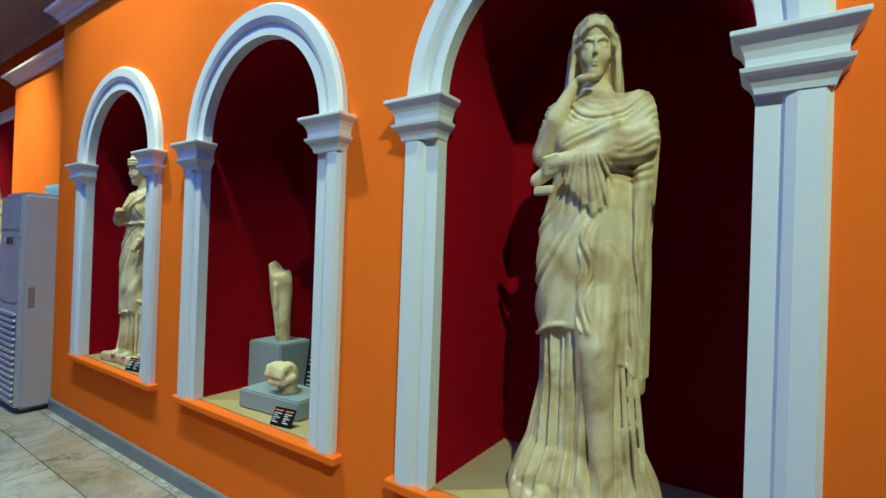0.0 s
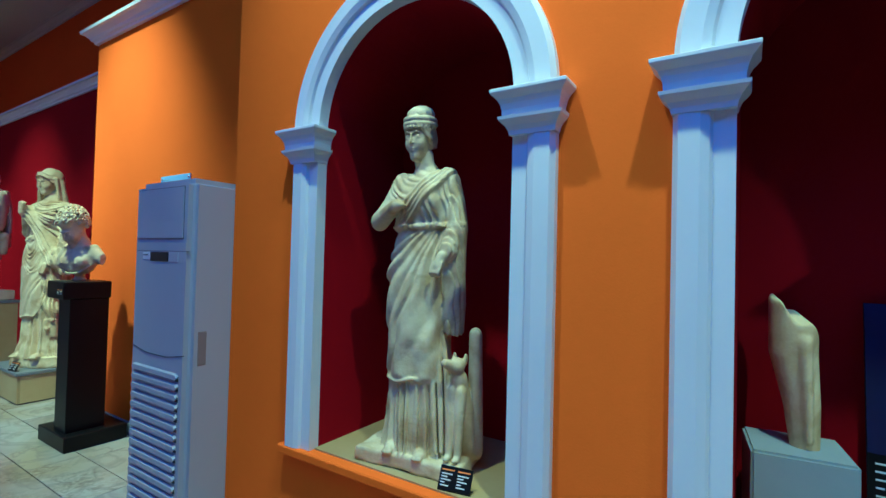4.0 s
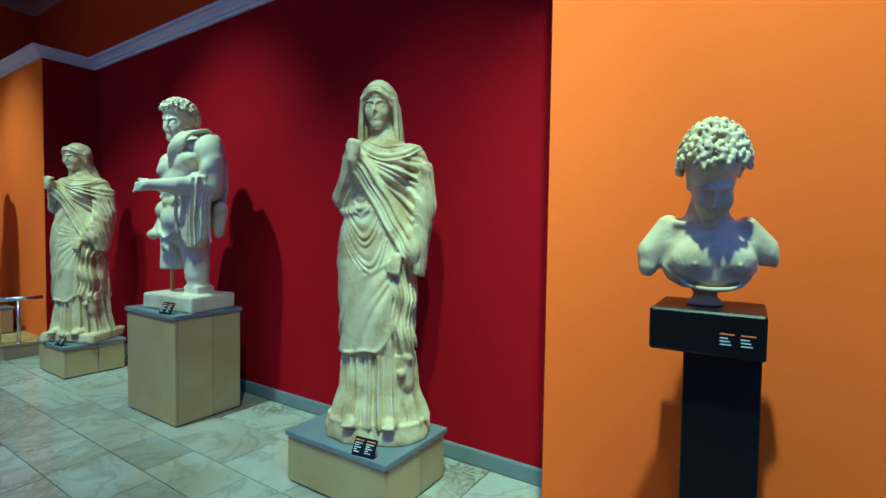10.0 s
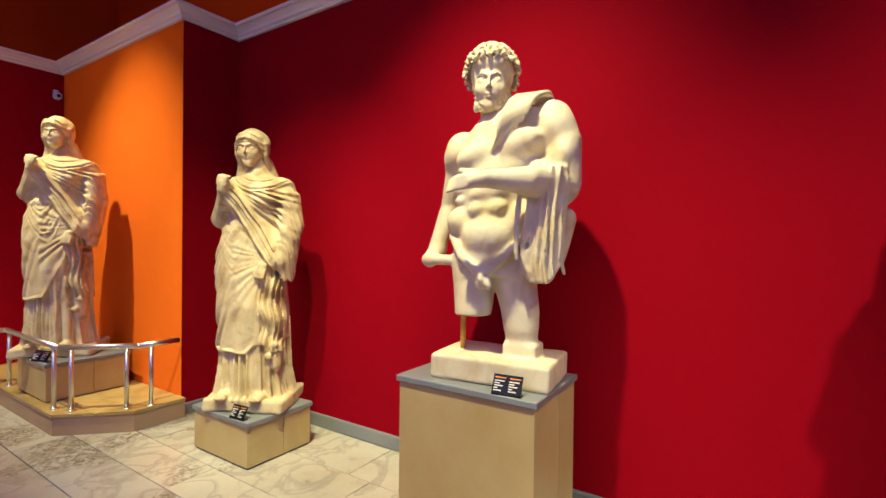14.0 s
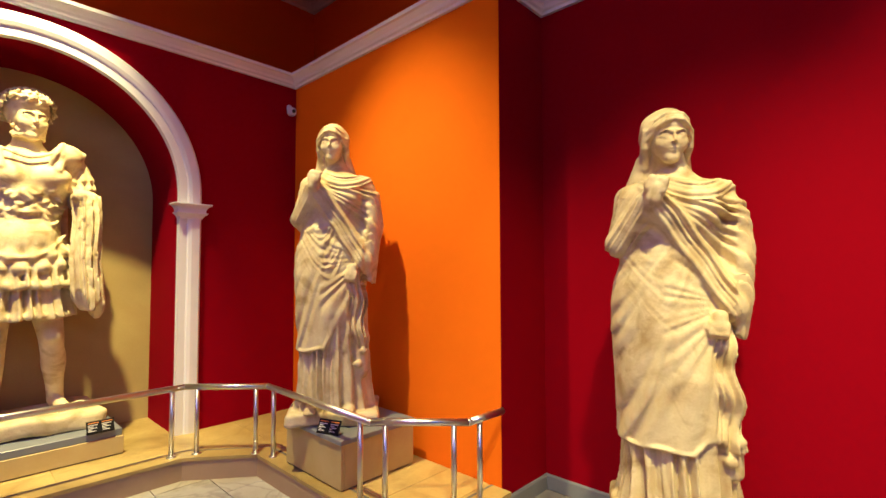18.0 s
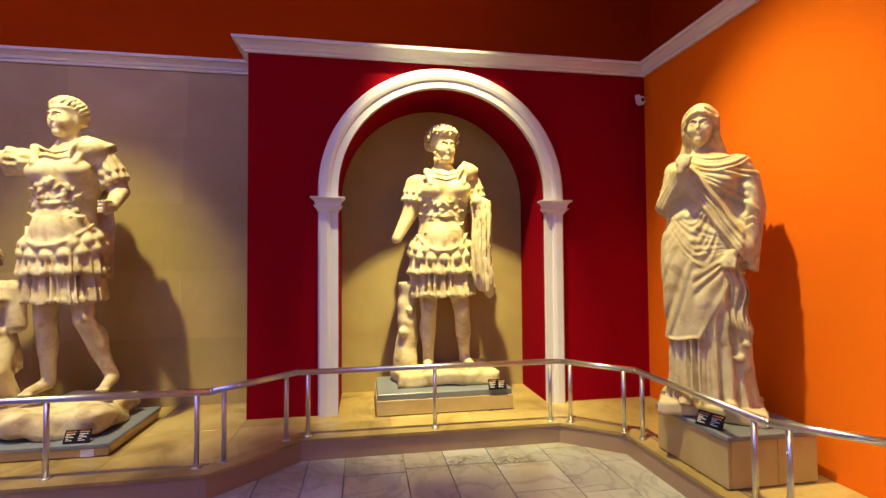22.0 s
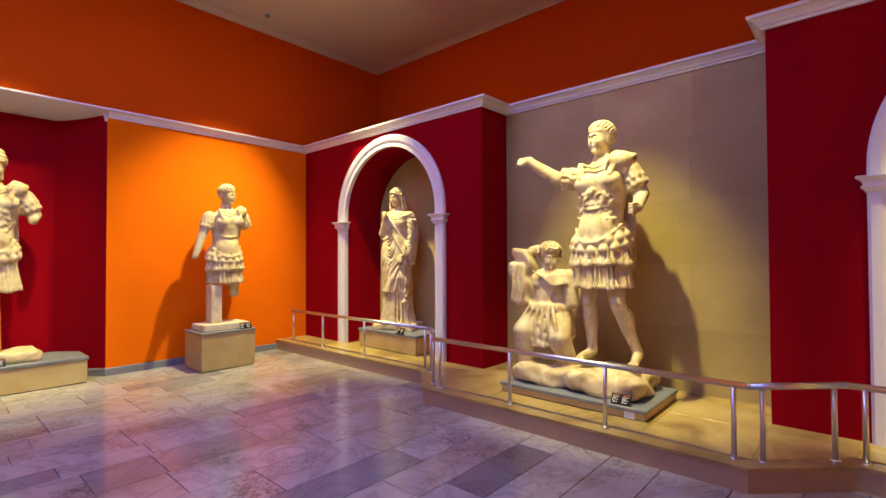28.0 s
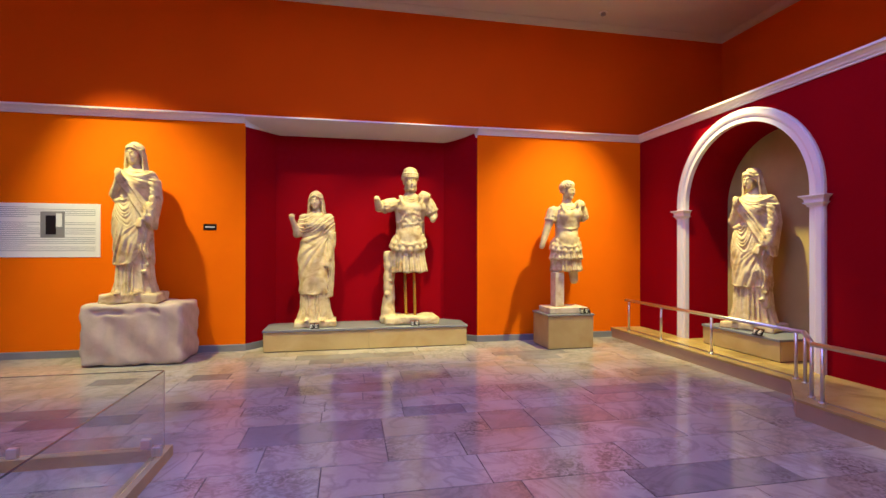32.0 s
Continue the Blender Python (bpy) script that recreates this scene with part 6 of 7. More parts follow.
MIDS = {0: (-7.25, -6.3), 2: (-3.69, -2.83), 4: (-0.4,)}
for i, (a, b) in enumerate(zip(RAIL, RAIL[1:])):
    va, vb = Vector(a), Vector(b)
    d = (vb - va).normalized() * 0.085
    spots = [va + d, vb - d] if i < len(RAIL) - 2 else [va + d]
    spots += [Vector((va.x, y)) for y in MIDS.get(i, ())]
    for p in spots:
        post = part("post", tube([(0, 0, 0.0), (0, 0, RZ - 0.165)], 0.0155, 12), STEEL, rail, m=pose(p.x + 15, p.y + 3, 0.003))
        part("base_ring", lathe([(0.03, 0.0), (0.03, 0.006), (0.018, 0.01)], 14), STEEL, post)

# ---- air conditioner ----
RISER_TAN = material("brown_plastic", (0.3, 0.24, 0.22), 0.5, None, 6, 90, 0.3, 0.02)
ac = thing("air_conditioner", pose(-5.19, 1.222, 0), "tall cream floor-standing air conditioner beside the orange wall", "air conditioner")
part("body", block((-0.285, 0.0, 0.02), (0.285, 0.385, 1.79), 0.034, 5), PLASTIC, ac)
part("back_case", block((-0.262, 0.38, 0.0), (0.262, 0.42, 1.75), 0.01), DARK, ac, "dark rear casing")
part("foot", block((-0.26, 0.02, 0.0), (0.26, 0.28, 0.025)), DARK, ac)
part("outlet_shadow_gap", block((-0.2425, -0.0015, 1.4815), (0.2225, 0.01, 1.7485)), DARK, ac)
part("outlet_flap", block((-0.24, -0.006, 1.484), (0.22, 0.012, 1.746), 0.004, 2), PLASTIC, ac)
for z in (1.58, 1.66):
    part("flap_groove", block((-0.235, -0.0066, z), (0.215, 0.0, z + 0.0015)), PLASTIC, ac)
part("panel_seam", block((-0.262, -0.0006, 1.419), (0.262, 0.01, 1.4208)), DARK, ac)
part("display", block((-0.095, -0.004, 1.365), (0.085, 0.01, 1.415), 0.003), DARK, ac, "black display window")
part("badge", block((-0.175, -0.003, 1.372), (-0.1, 0.01, 1.412), 0.002), WHITE, ac, "pale name badge")
part("badge_line", block((-0.165, -0.0042, 1.395), (-0.115, 0.0, 1.4)), DARK, ac)
part("button_panel", block((0.09, -0.003, 1.365), (0.18, 0.01, 1.412), 0.002), PLASTIC, ac)
part("lower_seam", tube([(-0.262, -0.0002, 0.905), (-0.1, -0.002, 0.88), (0.1, -0.002, 0.88), (0.262, -0.0002, 0.905)], 0.0018, 6), DARK, ac)
part("side_grip", block((0.28, 0.055, 0.85), (0.287, 0.1, 1.02), 0.002), RISER_TAN, ac, "brown recessed side grip")
for i in range(15):
    z = 0.8 - i * 0.05
    slat = bmesh.new()
    pts = [(-0.225, z), (-0.215, z + 0.012), (0.215, z + 0.012), (0.225, z), (0.215, z - 0.012), (-0.215, z - 0.012)]
    lo = [slat.verts.new((x, -0.0015, q)) for x, q in pts]
    hi = [slat.verts.new((x, -0.016, q - 0.006)) for x, q in pts]
    slat.faces.new(lo)
    slat.faces.new(hi[::-1])
    for j in range(6):
        slat.faces.new((lo[j], lo[(j + 1) % 6], hi[(j + 1) % 6], hi[j]))
    bmesh.ops.recalc_face_normals(slat, faces=slat.faces[:])
    part("grille_slat", slat, PLASTIC, ac)
    part("grille_slot", block((-0.222, -0.0012, z - 0.028), (0.222, 0.01, z - 0.014)), DARK, ac)


# ---- notices ----
def notice(name, m, w, h, label, category, lines, left=0.06, screws=True, mat=None):
    """A flat printed board standing off the wall; lines are (heights from the top, width share)."""
    ob = thing(name, m, label, category)
    part("sheet", block((-w / 2, -0.008, 0), (w / 2, 0, h), 0.001), mat or PAPER, ob)
    bm = bmesh.new()
    for z, f, t in lines:
        block((-w / 2 + left * w, -0.0095, h * (1 - z) - t), (-w / 2 + left * w + f * w * (1 - 2 * left), -0.0083, h * (1 - z)), bm=bm)
    part("printed_text", bm, INK, ob)
    if screws:
        for x in (-1, 1):
            for z in (0.02, h - 0.02):
                part("screw", lathe([(0.009, 0), (0.009, 0.004), (0.004, 0.006)], 10), STEEL, ob, m=pose(x * (w / 2 - 0.018), -0.008, z, 90))
    return ob


rows_of_text, z = [(0.05, 0.3, 0.004)], 0.075
r = random.Random(5)
for n in (5, 9, 1, 3, 6, 9):
    for i in range(n):
        rows_of_text.append((z, 0.35 if n == 1 else (r.uniform(0.3, 0.8) if i == n - 1 else 1.0), 0.0032))
        z += 0.0218
    z += 0.016
notice("wall_notice", pose(-6.075, 1.75, 1.385), 0.392, 0.585, "pale blue printed text notice screwed to the orange wall", "notice", [q for q in rows_of_text if q[0] < 0.94], mat=material("pale_blue_sheet", (0.38, 0.58, 0.9), 0.45, (0.34, 0.53, 0.85), 3, 90, 0.3, 0.02))
board = notice("information_board", pose(-6.85, -8.4, 1.33, 0, 0, 180), 1.44, 0.71, "white information board with text and a grey photograph", "notice", [(0.07 + 0.035 * i, 1.0 if i % 5 else 0.4, 0.007) for i in range(24) if i not in (6, 7)], 0.04, False)
part("photograph", block((0.02, -0.011, 0.26), (0.3, -0.009, 0.6)), SLATE, board, "grey photograph")
part("photograph_shape", block((0.08, -0.0125, 0.3), (0.2, -0.0115, 0.55), 0.0), BLACK, board)
part("photograph_light", block((0.2, -0.0125, 0.4), (0.27, -0.0115, 0.58), 0.0), PAPER, board)
lab = thing("wall_label", pose(-8.935, -8.4, 1.705, 0, 0, 180), "small black label on the orange wall", "label")
part("plate", block((-0.085, -0.006, 0), (0.085, 0, 0.085), 0.001), BLACK, lab)
part("printed_text", block((-0.06, -0.007, 0.035), (0.06, -0.0062, 0.05)), WHITE_INK, lab)
sign = thing("extinguisher_sign", pose(-5.815, 1.75, 1.08), "red and cream sign with a fire extinguisher picture", "sign")
part("frame", block((-0.057, -0.004, 0), (0.057, 0, 0.205), 0.001), PAPER, sign)
part("red_field", block((-0.047, -0.0055, 0.01), (0.047, -0.0035, 0.15)), RED, sign)
part("red_heading", block((-0.047, -0.0055, 0.16), (0.047, -0.0035, 0.197)), RED, sign)
part("heading_line", block((-0.025, -0.0066, 0.175), (0.025, -0.0056, 0.185)), PAPER, sign)
pic = block((-0.012, -0.0068, 0.06), (0.018, -0.0056, 0.115))
block((-0.006, -0.0068, 0.028), (0.012, -0.0056, 0.056), bm=pic)
block((-0.03, -0.0068, 0.105), (-0.012, -0.0056, 0.118), bm=pic)
block((-0.03, -0.0068, 0.085), (-0.024, -0.0056, 0.105), bm=pic)
block((-0.02, -0.0068, 0.119), (0.03, -0.0056, 0.125), bm=pic)
part("pictogram", pic, material("pale_green", (0.5, 0.72, 0.6), 0.5), sign)

# ---- fire extinguisher hanging on the wall ----
fx = thing("fire_extinguisher", pose(-5.825, 1.66, 0.43), "red fire extinguisher with black hose hanging on the wall", "fire extinguisher")
part("cylinder", lathe([(0.045, 0.0), (0.07, 0.006), (0.074, 0.02), (0.074, 0.37), (0.07, 0.4), (0.055, 0.425), (0.03, 0.44), (0.022, 0.45)], 28), RED, fx)
part("blue_band", lathe([(0.0744, 0.3), (0.0748, 0.302), (0.0748, 0.34), (0.0744, 0.342)], 28), BLUE, fx, "blue printed band")
txt = bmesh.new()
for i, z in enumerate((0.27, 0.245, 0.228, 0.2, 0.18, 0.165, 0.14, 0.12)):
    for k in range(4):
        a = -2.3 + k * 0.22
        q = [(0.0752 * math.cos(a + da), 0.0752 * math.sin(a + da), z + dz) for da, dz in ((0, 0), (0.19, 0), (0.19, 0.008), (0, 0.008))]
        txt.faces.new([txt.verts.new(p) for p in q])
part("printed_text", txt, WHITE_INK, fx)
part("label_field", lathe([(0.0742, 0.1), (0.0745, 0.102), (0.0745, 0.285), (0.0742, 0.287)], 28), material("red_label", (0.5, 0.08, 0.05), 0.4), fx)
part("valve", lathe([(0.02, 0.445), (0.022, 0.45), (0.022, 0.475), (0.012, 0.48), (0.012, 0.495)], 14), STEEL, fx)
part("gauge", lathe([(0.014, 0), (0.014, 0.01), (0.011, 0.012)], 14), WHITE, fx, m=pose(0, -0.02, 0.465, 90))
part("handle", tube([(-0.03, -0.01, 0.49), (0.03, -0.03, 0.51), (0.1, -0.05, 0.53)], 0.008, 8), RED, fx)
part("lever", tube([(0.0, -0.01, 0.49), (0.05, -0.03, 0.485), (0.115, -0.055, 0.46)], 0.007, 8), RED, fx)
part("hose", tube([(-0.02, -0.01, 0.475), (-0.06, -0.015, 0.485), (-0.1, -0.015, 0.46), (-0.115, -0.012, 0.4), (-0.118, -0.01, 0.2), (-0.112, -0.01, 0.09)], 0.0115, 10), DARK, fx)
part("hose_clip", block((-0.13, -0.025, 0.15), (-0.07, 0.01, 0.165), 0.002), DARK, fx)
part("bracket", block((-0.03, 0.07, 0.3), (0.03, 0.092, 0.4), 0.002), STEEL, fx)

# ---- black pedestal of the bust ----
pd = thing("bust_pedestal", pose(-6.77, 1.45, 0), "slim black lacquered pedestal beside the orange wall", "pedestal")
part("cap", block((-0.165, -0.15, 1.06), (0.13, 0.15, 1.185), 0.006), BLACK, pd)
part("shaft", block((-0.075, -0.105, 0.1), (0.122, 0.14, 1.06), 0.004), BLACK, pd)
part("base", block((-0.26, -0.14, 0.0), (0.21, 0.26, 0.11), 0.006), BLACK, pd)
for x in (0.02, 0.07):
    part("label_text", block((x, -0.1515, 1.125), (x + 0.035, -0.15, 1.129)), ORANGE_INK, pd)
    for i in range(3):
        part("label_text", block((x, -0.1515, 1.114 - 0.009 * i), (x + 0.02 + 0.004 * i, -0.15, 1.117 - 0.009 * i)), WHITE_INK, pd)

# ---- middle niche: grey blocks and picture board ----
GREY_PAINT = material("grey_paint", (0.30, 0.33, 0.36), 0.6, None, 5, 90, 0.3, 0.05)
for x, y, w, d, h, lab in ((-2.47, 1.87, 0.27, 0.25, 0.30, "tall grey painted block in the niche"), (-2.14, 1.66, 0.44, 0.24, 0.10, "low grey painted block in the niche"), (-1.78, 1.87, 0.3, 0.26, 0.24, "grey painted block in the niche")):
    tagged(part("display_block", block((-w / 2, -d / 2, 0), (w / 2, d / 2, h), 0.008, 2), GREY_PAINT, m=pose(x, y, SILL + 0.004, 0, 0, 6)), lab, "block", "niche blocks")
pb = thing("picture_board", pose(-2.1, 1.9, SILL + 0.004, -8), "black board with a photograph of a marble head", "picture board")
part("board", block((-0.185, 0, 0), (0.185, 0.008, 0.77), 0.001), BLACK, pb)
part("blue_ground", block((-0.183, -0.002, 0.3), (0.183, 0.0, 0.768)), material("navy_print", (0.012, 0.014, 0.07), 0.4, (0.006, 0.007, 0.03), 3, 60, 0.8, 0), pb)
hm = material("photo_stone", (0.56, 0.48, 0.47), 0.5, (0.36, 0.29, 0.29), 25, 90, 0.7, 0.0)
def disc(cx, cz, rx, rz, y):
    bm = bmesh.new()
    bm.faces.new([bm.verts.new((cx + rx * math.cos(a), y, cz + rz * math.sin(a))) for a in [2 * math.pi * i / 28 for i in range(28)]])
    return bm
part("photo_face", disc(0.0, 0.555, 0.07, 0.115, -0.0032), hm, pb)
hair = bmesh.new()
r = random.Random(9)
for i in range(150):
    a, d = r.uniform(0, 2 * math.pi), math.sqrt(r.uniform(0, 1))
    x, z = 0.112 * d * math.cos(a), 0.61 + 0.105 * d * math.sin(a)
    if z > 0.615 + 0.25 * abs(x) or abs(x) > 0.078:
        merged(hair, disc(x, z, r.uniform(0.011, 0.018), r.uniform(0.01, 0.016), -0.0036 - 0.00003 * i))
for i in range(90):
    a, d = r.uniform(math.pi, 2 * math.pi), math.sqrt(r.uniform(0, 1))
    x, z = 0.088 * d * math.cos(a), 0.52 + 0.15 * d * math.sin(a)
    if z < 0.47 or abs(x) > 0.06:
        merged(hair, disc(x, z, r.uniform(0.009, 0.014), r.uniform(0.011, 0.018), -0.0083 - 0.00003 * i))
shade = bmesh.new()
for x in (-0.03, 0.03):
    merged(shade, disc(x, 0.578, 0.019, 0.009, -0.0042))
    merged(shade, disc(x * 1.4, 0.52, 0.012, 0.03, -0.0042))
merged(shade, disc(0.0, 0.483, 0.022, 0.006, -0.0042))
merged(shade, disc(0.011, 0.54, 0.005, 0.034, -0.0042))
part("photo_shading", shade, material("photo_shadow", (0.2, 0.15, 0.15), 0.6, None, 40, 90, 0.4, 0), pb)
part("photo_hair", hair, material("photo_hair", (0.36, 0.24, 0.22), 0.6, (0.1, 0.06, 0.05), 70, 120, 1.0, 0), pb)
tl = bmesh.new()
for i in range(10):
    if i == 5:
        continue
    x, end = -0.165, 0.165 * (0.2 if i in (4, 9) else 1.0)
    while x < end - 0.012:
        w = min(r.uniform(0.02, 0.055), end - x)
        block((x, -0.002, 0.268 - i * 0.024), (x + w, -0.0005, 0.2735 - i * 0.024), bm=tl)
        x += w + 0.007
tagged(part("printed_text", tl, WHITE_INK, pb), kind="stuff")

# ---- white security sensor in the corner ----
cm = thing("security_sensor", pose(-15.62, 1.66, 2.97, 0, 0, 90), "small white security sensor on the maroon wall", "sensor")
part("mount", block((-0.02, -0.03, 0.02), (0.02, 0.0, 0.07), 0.004), WHITE, cm)
part("head", block((-0.035, -0.1, -0.04), (0.035, -0.025, 0.035), 0.015, 2), WHITE, cm)
part("eye", lathe([(0.018, 0), (0.018, 0.006), (0.01, 0.01)], 14), DARK, cm, m=pose(0, -0.1, -0.005, 90))

# ---- smoke detector on the ceiling ----
sd = thing("smoke_detector", pose(-14.68, -7.93, CEIL_Z), "small grey smoke detector on the plaster ceiling", "smoke detector")
part("base", lathe([(0.055, -0.012), (0.06, -0.008), (0.06, 0.0)], 20), WHITE, sd)
part("sensor_head", lathe([(0.022, -0.055), (0.036, -0.048), (0.04, -0.03), (0.036, -0.012)], 20), SLATE, sd)

# ---- low glass barrier ----
GLASS = bpy.data.materials.new("clear_glass")
GLASS.use_nodes = True
b = GLASS.node_tree.nodes["Principled BSDF"]
b.inputs["Transmission Weight"].default_value, b.inputs["Roughness"].default_value, b.inputs["IOR"].default_value = 1.0, 0.01, 1.45
b.inputs["Base Color"].default_value = (0.93, 0.97, 0.95, 1)
GEDGE = material("glass_edge", (0.05, 0.09, 0.08), 0.15)
gb = thing("glass_barrier", pose(-9.6, -4.83, 0), "low clear glass barrier on a stone kerb", "barrier")
part("kerb", sweep([(2.4, 0.0), (0.0, 0.0), (0.0, 2.3)], [(-0.04, 0.0), (-0.04, 0.075), (0.04, 0.075), (0.04, 0.0)]), PLINTH, gb)
for lo, hi in (((0.012, -0.005, 0.08), (2.4, 0.005, 0.6)), ((-0.005, 0.012, 0.08), (0.005, 2.3, 0.6))):
    pane = part("pane", block(lo, hi), GLASS, gb)
    pane.visible_shadow = False
    part("pane_edge", block((lo[0], lo[1], 0.6), (hi[0], hi[1], 0.603)), GEDGE, gb)
for x, y in ((0.12, 0.0), (0.9, 0.0), (1.7, 0.0), (0.0, 0.14), (0.0, 1.0), (0.0, 1.8)):
    part("clamp", block((x - 0.03, y - 0.022, 0.075), (x + 0.03, y + 0.022, 0.14), 0.004), STEEL, gb)

# ---- paving slabs of the platform ----
def platform_front(y):
    """Where the paving ends at y, behind the nosing."""
    for (xa, ya), (xb, yb) in zip(EDGE, EDGE[1:]):
        if ya <= y <= yb and yb > ya:
            return xa + (xb - xa) * (y - ya) / (yb - ya) - 0.15
    return -15.24


deck = bpy.data.objects["platform"]
r = random.Random(8)
ys = [-8.39]
for stop in (-5.15, -4.66, -1.9, -1.4, 0.6):
    n = max(1, round((stop - ys[-1]) / 0.62))
    ys += [ys[-1] + (stop - ys[-1]) * (i + 1) / n for i in range(n)]
for a, b in zip(ys, ys[1:]):
    back = -16.12 if -4.67 < (a + b) / 2 < -1.9 else -15.61
    fa, fb = platform_front(a), platform_front(b)
    cut = back + (min(fa, fb) - back) * r.uniform(0.45, 0.62)
    for poly in ([(back, a + 0.002), (cut - 0.002, a + 0.002), (cut - 0.002, b - 0.002), (back, b - 0.002)], [(cut + 0.002, a + 0.002), (fa, a + 0.002), (fb, b - 0.002), (cut + 0.002, b - 0.002)]):
        part("paving_slab", prism(poly, 0.152, 0.1585, 0.001), PAVING, deck)
for a, b in ((-15.6, -15.1), (-15.1, -14.6), (-14.6, -14.05), (-14.05, -13.6), (-13.6, -13.28)):
    part("paving_slab", prism([(a + 0.002, 1.17), (b - 0.002, 1.17), (b - 0.002, 1.735), (a + 0.002, 1.735)], 0.152, 0.1585, 0.001), PAVING, deck)

# ---- cladding slabs on the bay and niche backs ----
def cladding(parent, m, u0, u1, z0, z1, rows, width, top=None):
    """Thin stone slabs with fine joints on a wall, laid in rows."""
    h = (z1 - z0) / rows
    r = random.Random(3)
    for i in range(rows):
        cuts = [u0]
        while cuts[-1] < u1 - width * 0.6:
            cuts.append(min(u1, cuts[-1] + width * r.uniform(0.8, 1.2)))
        cuts[-1] = u1
        for a, b in zip(cuts, cuts[1:]):
            part("stone_slab", block((a + 0.0006, -0.006, z0 + i * h + 0.0006), (b - 0.0006, 0.0, z0 + (i + 1) * h - 0.0006)), CLAD, parent, m=m)


bay = bpy.data.objects["wall_west_bay"]
cladding(bay, pose(-16.13, 0, 0, 0, 0, 90), -4.67, -1.9, 0.155, CORNICE_Z, 5, 1.0)

# ---- marble floor ----
def floor_stone():
    m = material("floor_slab_marble", (0.57, 0.56, 0.52), 0.2, (0.37, 0.355, 0.315), 1.6, 30, 0.6, 0.02, stain=(0.38, 0.32, 0.17), stain_amount=0.65)
    t = m.node_tree
    n, l = t.nodes, t.links
    b = n["Principled BSDF"]
    old = b.inputs["Base Color"].links[0].from_socket
    info = n.new("ShaderNodeObjectInfo")
    geo = n.new("ShaderNodeNewGeometry")
    s = n.new("ShaderNodeMath")
    s.operation = "ADD"
    l.new(info.outputs["Random"], s.inputs[0])
    l.new(geo.outputs["Random Per Island"], s.inputs[1])
    f = n.new("ShaderNodeMath")
    f.operation = "FRACT"
    l.new(s.outputs[0], f.inputs[0])
    ramp = n.new("ShaderNodeValToRGB")
    e = ramp.color_ramp.elements
    e[0].color, e[1].color = (0.46, 0.45, 0.46, 1), (1.0, 0.98, 0.94, 1)
    for at, c in ((0.06, (0.66, 0.66, 0.68)), (0.12, (0.8, 0.72, 0.62)), (0.3, (0.94, 0.9, 0.83)), (0.6, (1.0, 0.96, 0.9)), (0.82, (0.88, 0.87, 0.85))):
        e.new(at).color = (*c, 1)
    l.new(f.outputs[0], ramp.inputs["Fac"])
    k = n.new("ShaderNodeMix")
    k.data_type, k.blend_type = "RGBA", "MULTIPLY"
    k.inputs["Factor"].default_value = 1.0
    l.new(old, k.inputs["A"])
    l.new(ramp.outputs["Color"], k.inputs["B"])
    # dark veins
    v = n.new("ShaderNodeTexNoise")
    v.inputs["Scale"].default_value, v.inputs["Detail"].default_value, v.inputs["Distortion"].default_value = 2.2, 10, 1.6
    off = n.new("ShaderNodeVectorMath")
    off.operation = "ADD"
    l.new(geo.outputs["Position"], off.inputs[0])
    l.new(f.outputs[0], off.inputs[1])
    l.new(off.outputs[0], v.inputs["Vector"])
    a = n.new("ShaderNodeMath")
    a.operation = "SUBTRACT"
    a.inputs[1].default_value = 0.5
    l.new(v.outputs["Fac"], a.inputs[0])
    ab = n.new("ShaderNodeMath")
    ab.operation = "ABSOLUTE"
    l.new(a.outputs[0], ab.inputs[0])
    mr = n.new("ShaderNodeMapRange")
    mr.inputs["From Min"].default_value, mr.inputs["From Max"].default_value, mr.inputs["To Min"].default_value, mr.inputs["To Max"].default_value = 0.0, 0.055, 0.34, 0.0
    l.new(ab.outputs[0], mr.inputs["Value"])
    k2 = n.new("ShaderNodeMix")
    k2.data_type = "RGBA"
    k2.inputs["B"].default_value = (0.16, 0.14, 0.13, 1)
    l.new(mr.outputs["Result"], k2.inputs["Factor"])
    l.new(k.outputs["Result"], k2.inputs["A"])
    # pitted brown patches, each slab with its own
    far_off = n.new("ShaderNodeVectorMath")
    far_off.operation = "MULTIPLY_ADD"
    far_off.inputs[1].default_value = (7.0, 11.0, 5.0)
    l.new(f.outputs[0], far_off.inputs[0])
    l.new(geo.outputs["Position"], far_off.inputs[2])
    patch, pits = n.new("ShaderNodeTexNoise"), n.new("ShaderNodeTexNoise")
    patch.inputs["Scale"].default_value, patch.inputs["Detail"].default_value, patch.inputs["Distortion"].default_value = 1.7, 3, 0.6
    pits.inputs["Scale"].default_value, pits.inputs["Detail"].default_value, pits.inputs["Distortion"].default_value = 15, 7, 2.2
    l.new(far_off.outputs[0], patch.inputs["Vector"])
    l.new(far_off.outputs[0], pits.inputs["Vector"])
    where, what = n.new("ShaderNodeMapRange"), n.new("ShaderNodeMapRange")
    where.inputs["From Min"].default_value, where.inputs["From Max"].default_value = 0.52, 0.68
    what.inputs["From Min"].default_value, what.inputs["From Max"].default_value, what.inputs["To Max"].default_value = 0.4, 0.62, 0.72
    l.new(patch.outputs["Fac"], where.inputs["Value"])
    l.new(pits.outputs["Fac"], what.inputs["Value"])
    dirt = n.new("ShaderNodeMath")
    dirt.operation = "MULTIPLY"
    l.new(where.outputs["Result"], dirt.inputs[0])
    l.new(what.outputs["Result"], dirt.inputs[1])
    k3 = n.new("ShaderNodeMix")
    k3.data_type = "RGBA"
    k3.inputs["B"].default_value = (0.11, 0.08, 0.045, 1)
    l.new(dirt.outputs[0], k3.inputs["Factor"])
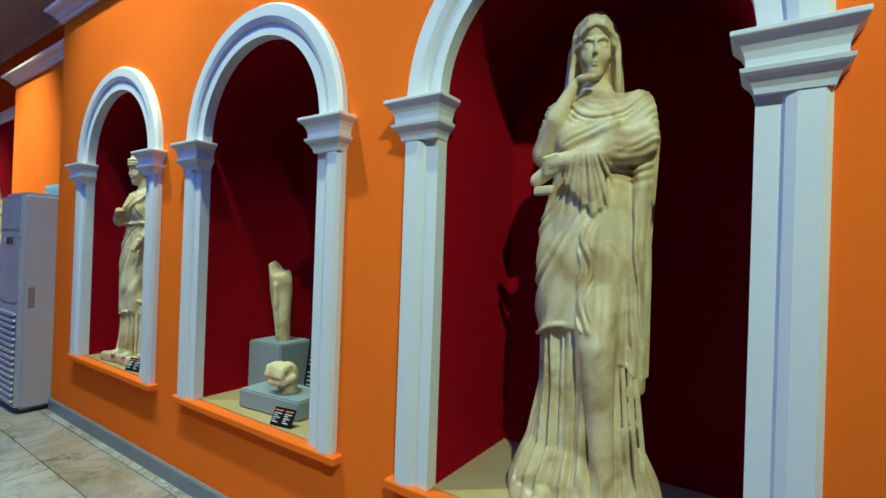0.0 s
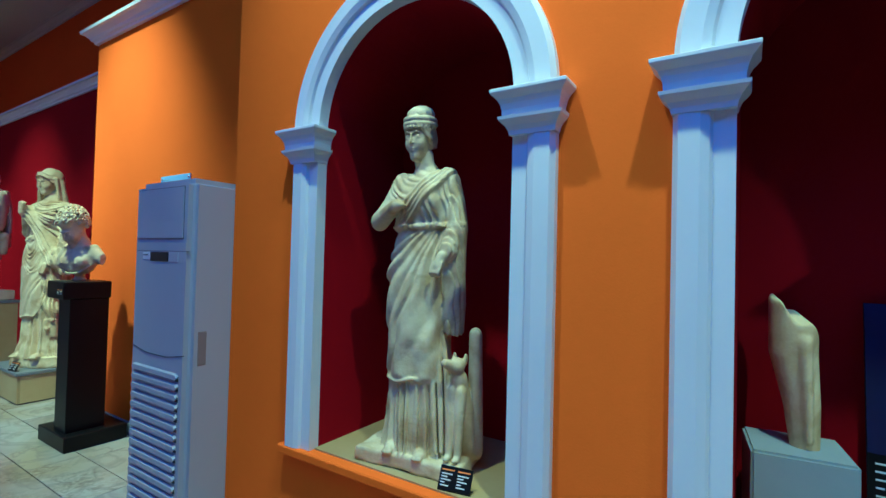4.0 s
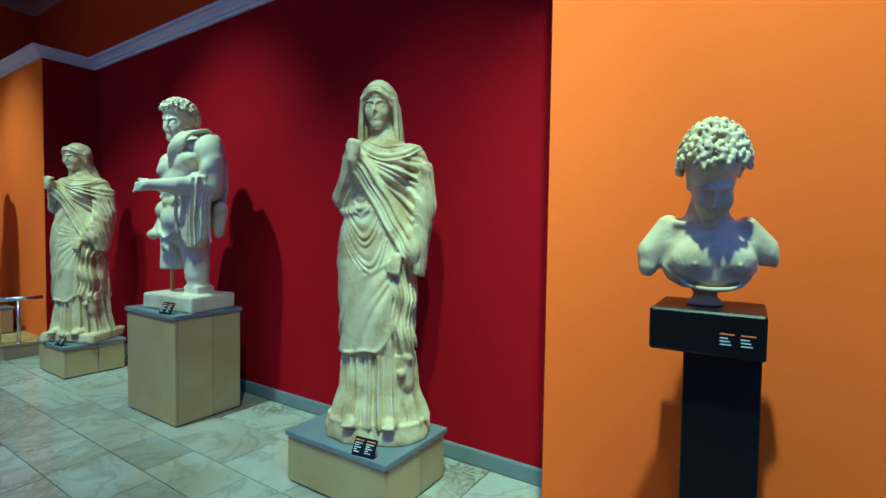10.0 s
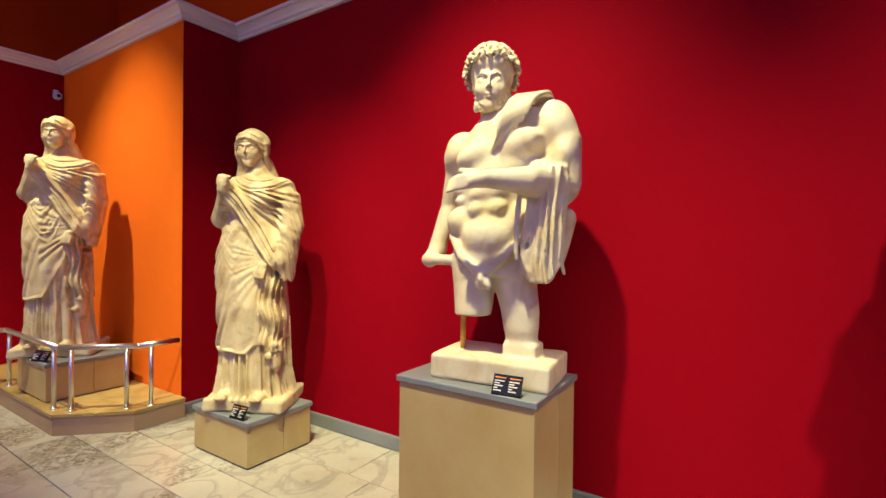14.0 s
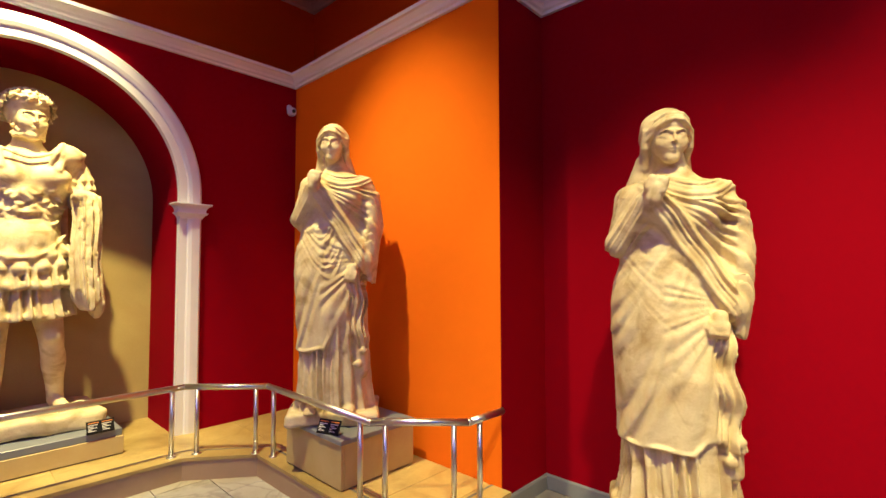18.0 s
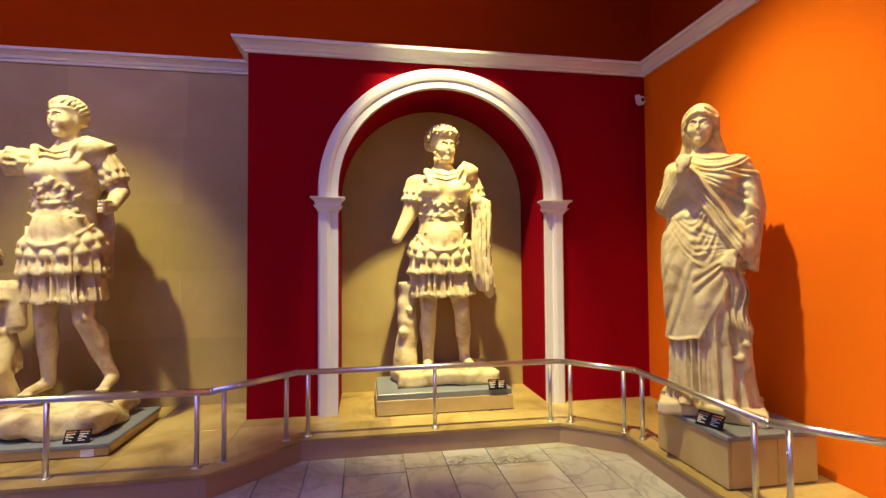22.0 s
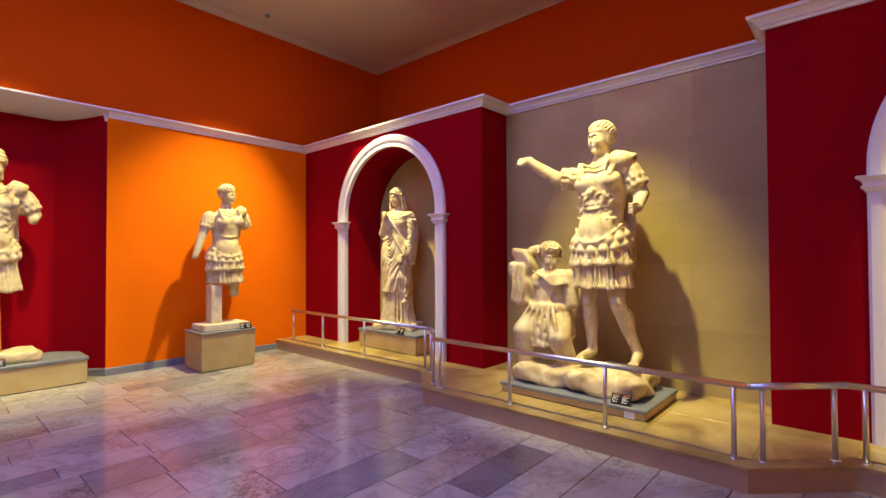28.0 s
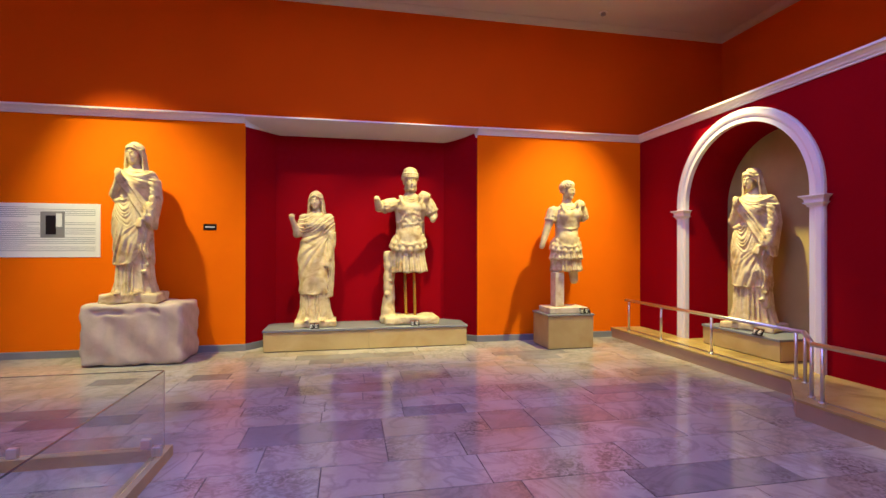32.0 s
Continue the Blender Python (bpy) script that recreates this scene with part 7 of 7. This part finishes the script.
    l.new(k2.outputs["Result"], k3.inputs["A"])
    l.new(k3.outputs["Result"], b.inputs["Base Color"])
    rr = n.new("ShaderNodeMapRange")
    rr.inputs["To Min"].default_value, rr.inputs["To Max"].default_value = 0.07, 0.2
    l.new(v.outputs["Fac"], rr.inputs["Value"])
    l.new(rr.outputs["Result"], b.inputs["Roughness"])
    return m


SLAB = floor_stone()
r = random.Random(12)
near, far = [], []
y = -9.0
while y < 2.2:
    d = r.choice((0.26, 0.3, 0.34, 0.42))
    x = -15.3 - r.uniform(0, 0.8)
    while x < E:
        w = r.choice((0.42, 0.55, 0.7, 0.85, 1.05))
        q = (x, y, min(x + w, E), min(y + d, 2.24))
        close = (-15.3 < x < -4.0 and -7.9 < y < -3.2 and x < -8.3) or (-15.2 < x < -11 and -3.3 < y < 0.9) or (-13.2 < x < -4.5 and 0.7 < y)
        (near if close and len(near) < 300 else far).append(q)
        x += w
    y += d
shapes = {}
for x0, y0, x1, y1 in near:
    key = (round(x1 - x0, 3), round(y1 - y0, 3))
    if key not in shapes:
        bm = block((0.0028, 0.0028, -0.012), (key[0] - 0.0028, key[1] - 0.0028, 0.0))
        bmesh.ops.bevel(bm, geom=[e for e in bm.edges if all(v.co.z > -0.001 for v in e.verts)], offset=0.002, segments=1, affect="EDGES")
        me = bpy.data.meshes.new("slab")
        bm.to_mesh(me)
        bm.free()
        me.materials.append(SLAB)
        shapes[key] = me
    ob = new("slab", shapes[key])
    ob.parent = ground
    ob.location = (x0, y0, 0)
vs, fs = [], []
for x0, y0, x1, y1 in far:
    g, n = 0.0028, len(vs)
    for z in (-0.012, 0.0):
        vs += [(x0 + g, y0 + g, z), (x1 - g, y0 + g, z), (x1 - g, y1 - g, z), (x0 + g, y1 - g, z)]
    fs += [(n + 4, n + 5, n + 6, n + 7)] + [(n + a, n + (a + 1) % 4, n + 4 + (a + 1) % 4, n + 4 + a) for a in range(4)]
me = bpy.data.meshes.new("floor_slabs")
me.from_pydata(vs, [], fs)
me.materials.append(SLAB)
ob = new("floor_slabs", me)
ob.parent = ground
tagged(ob, "worn grey and cream marble floor slabs", kind="stuff")
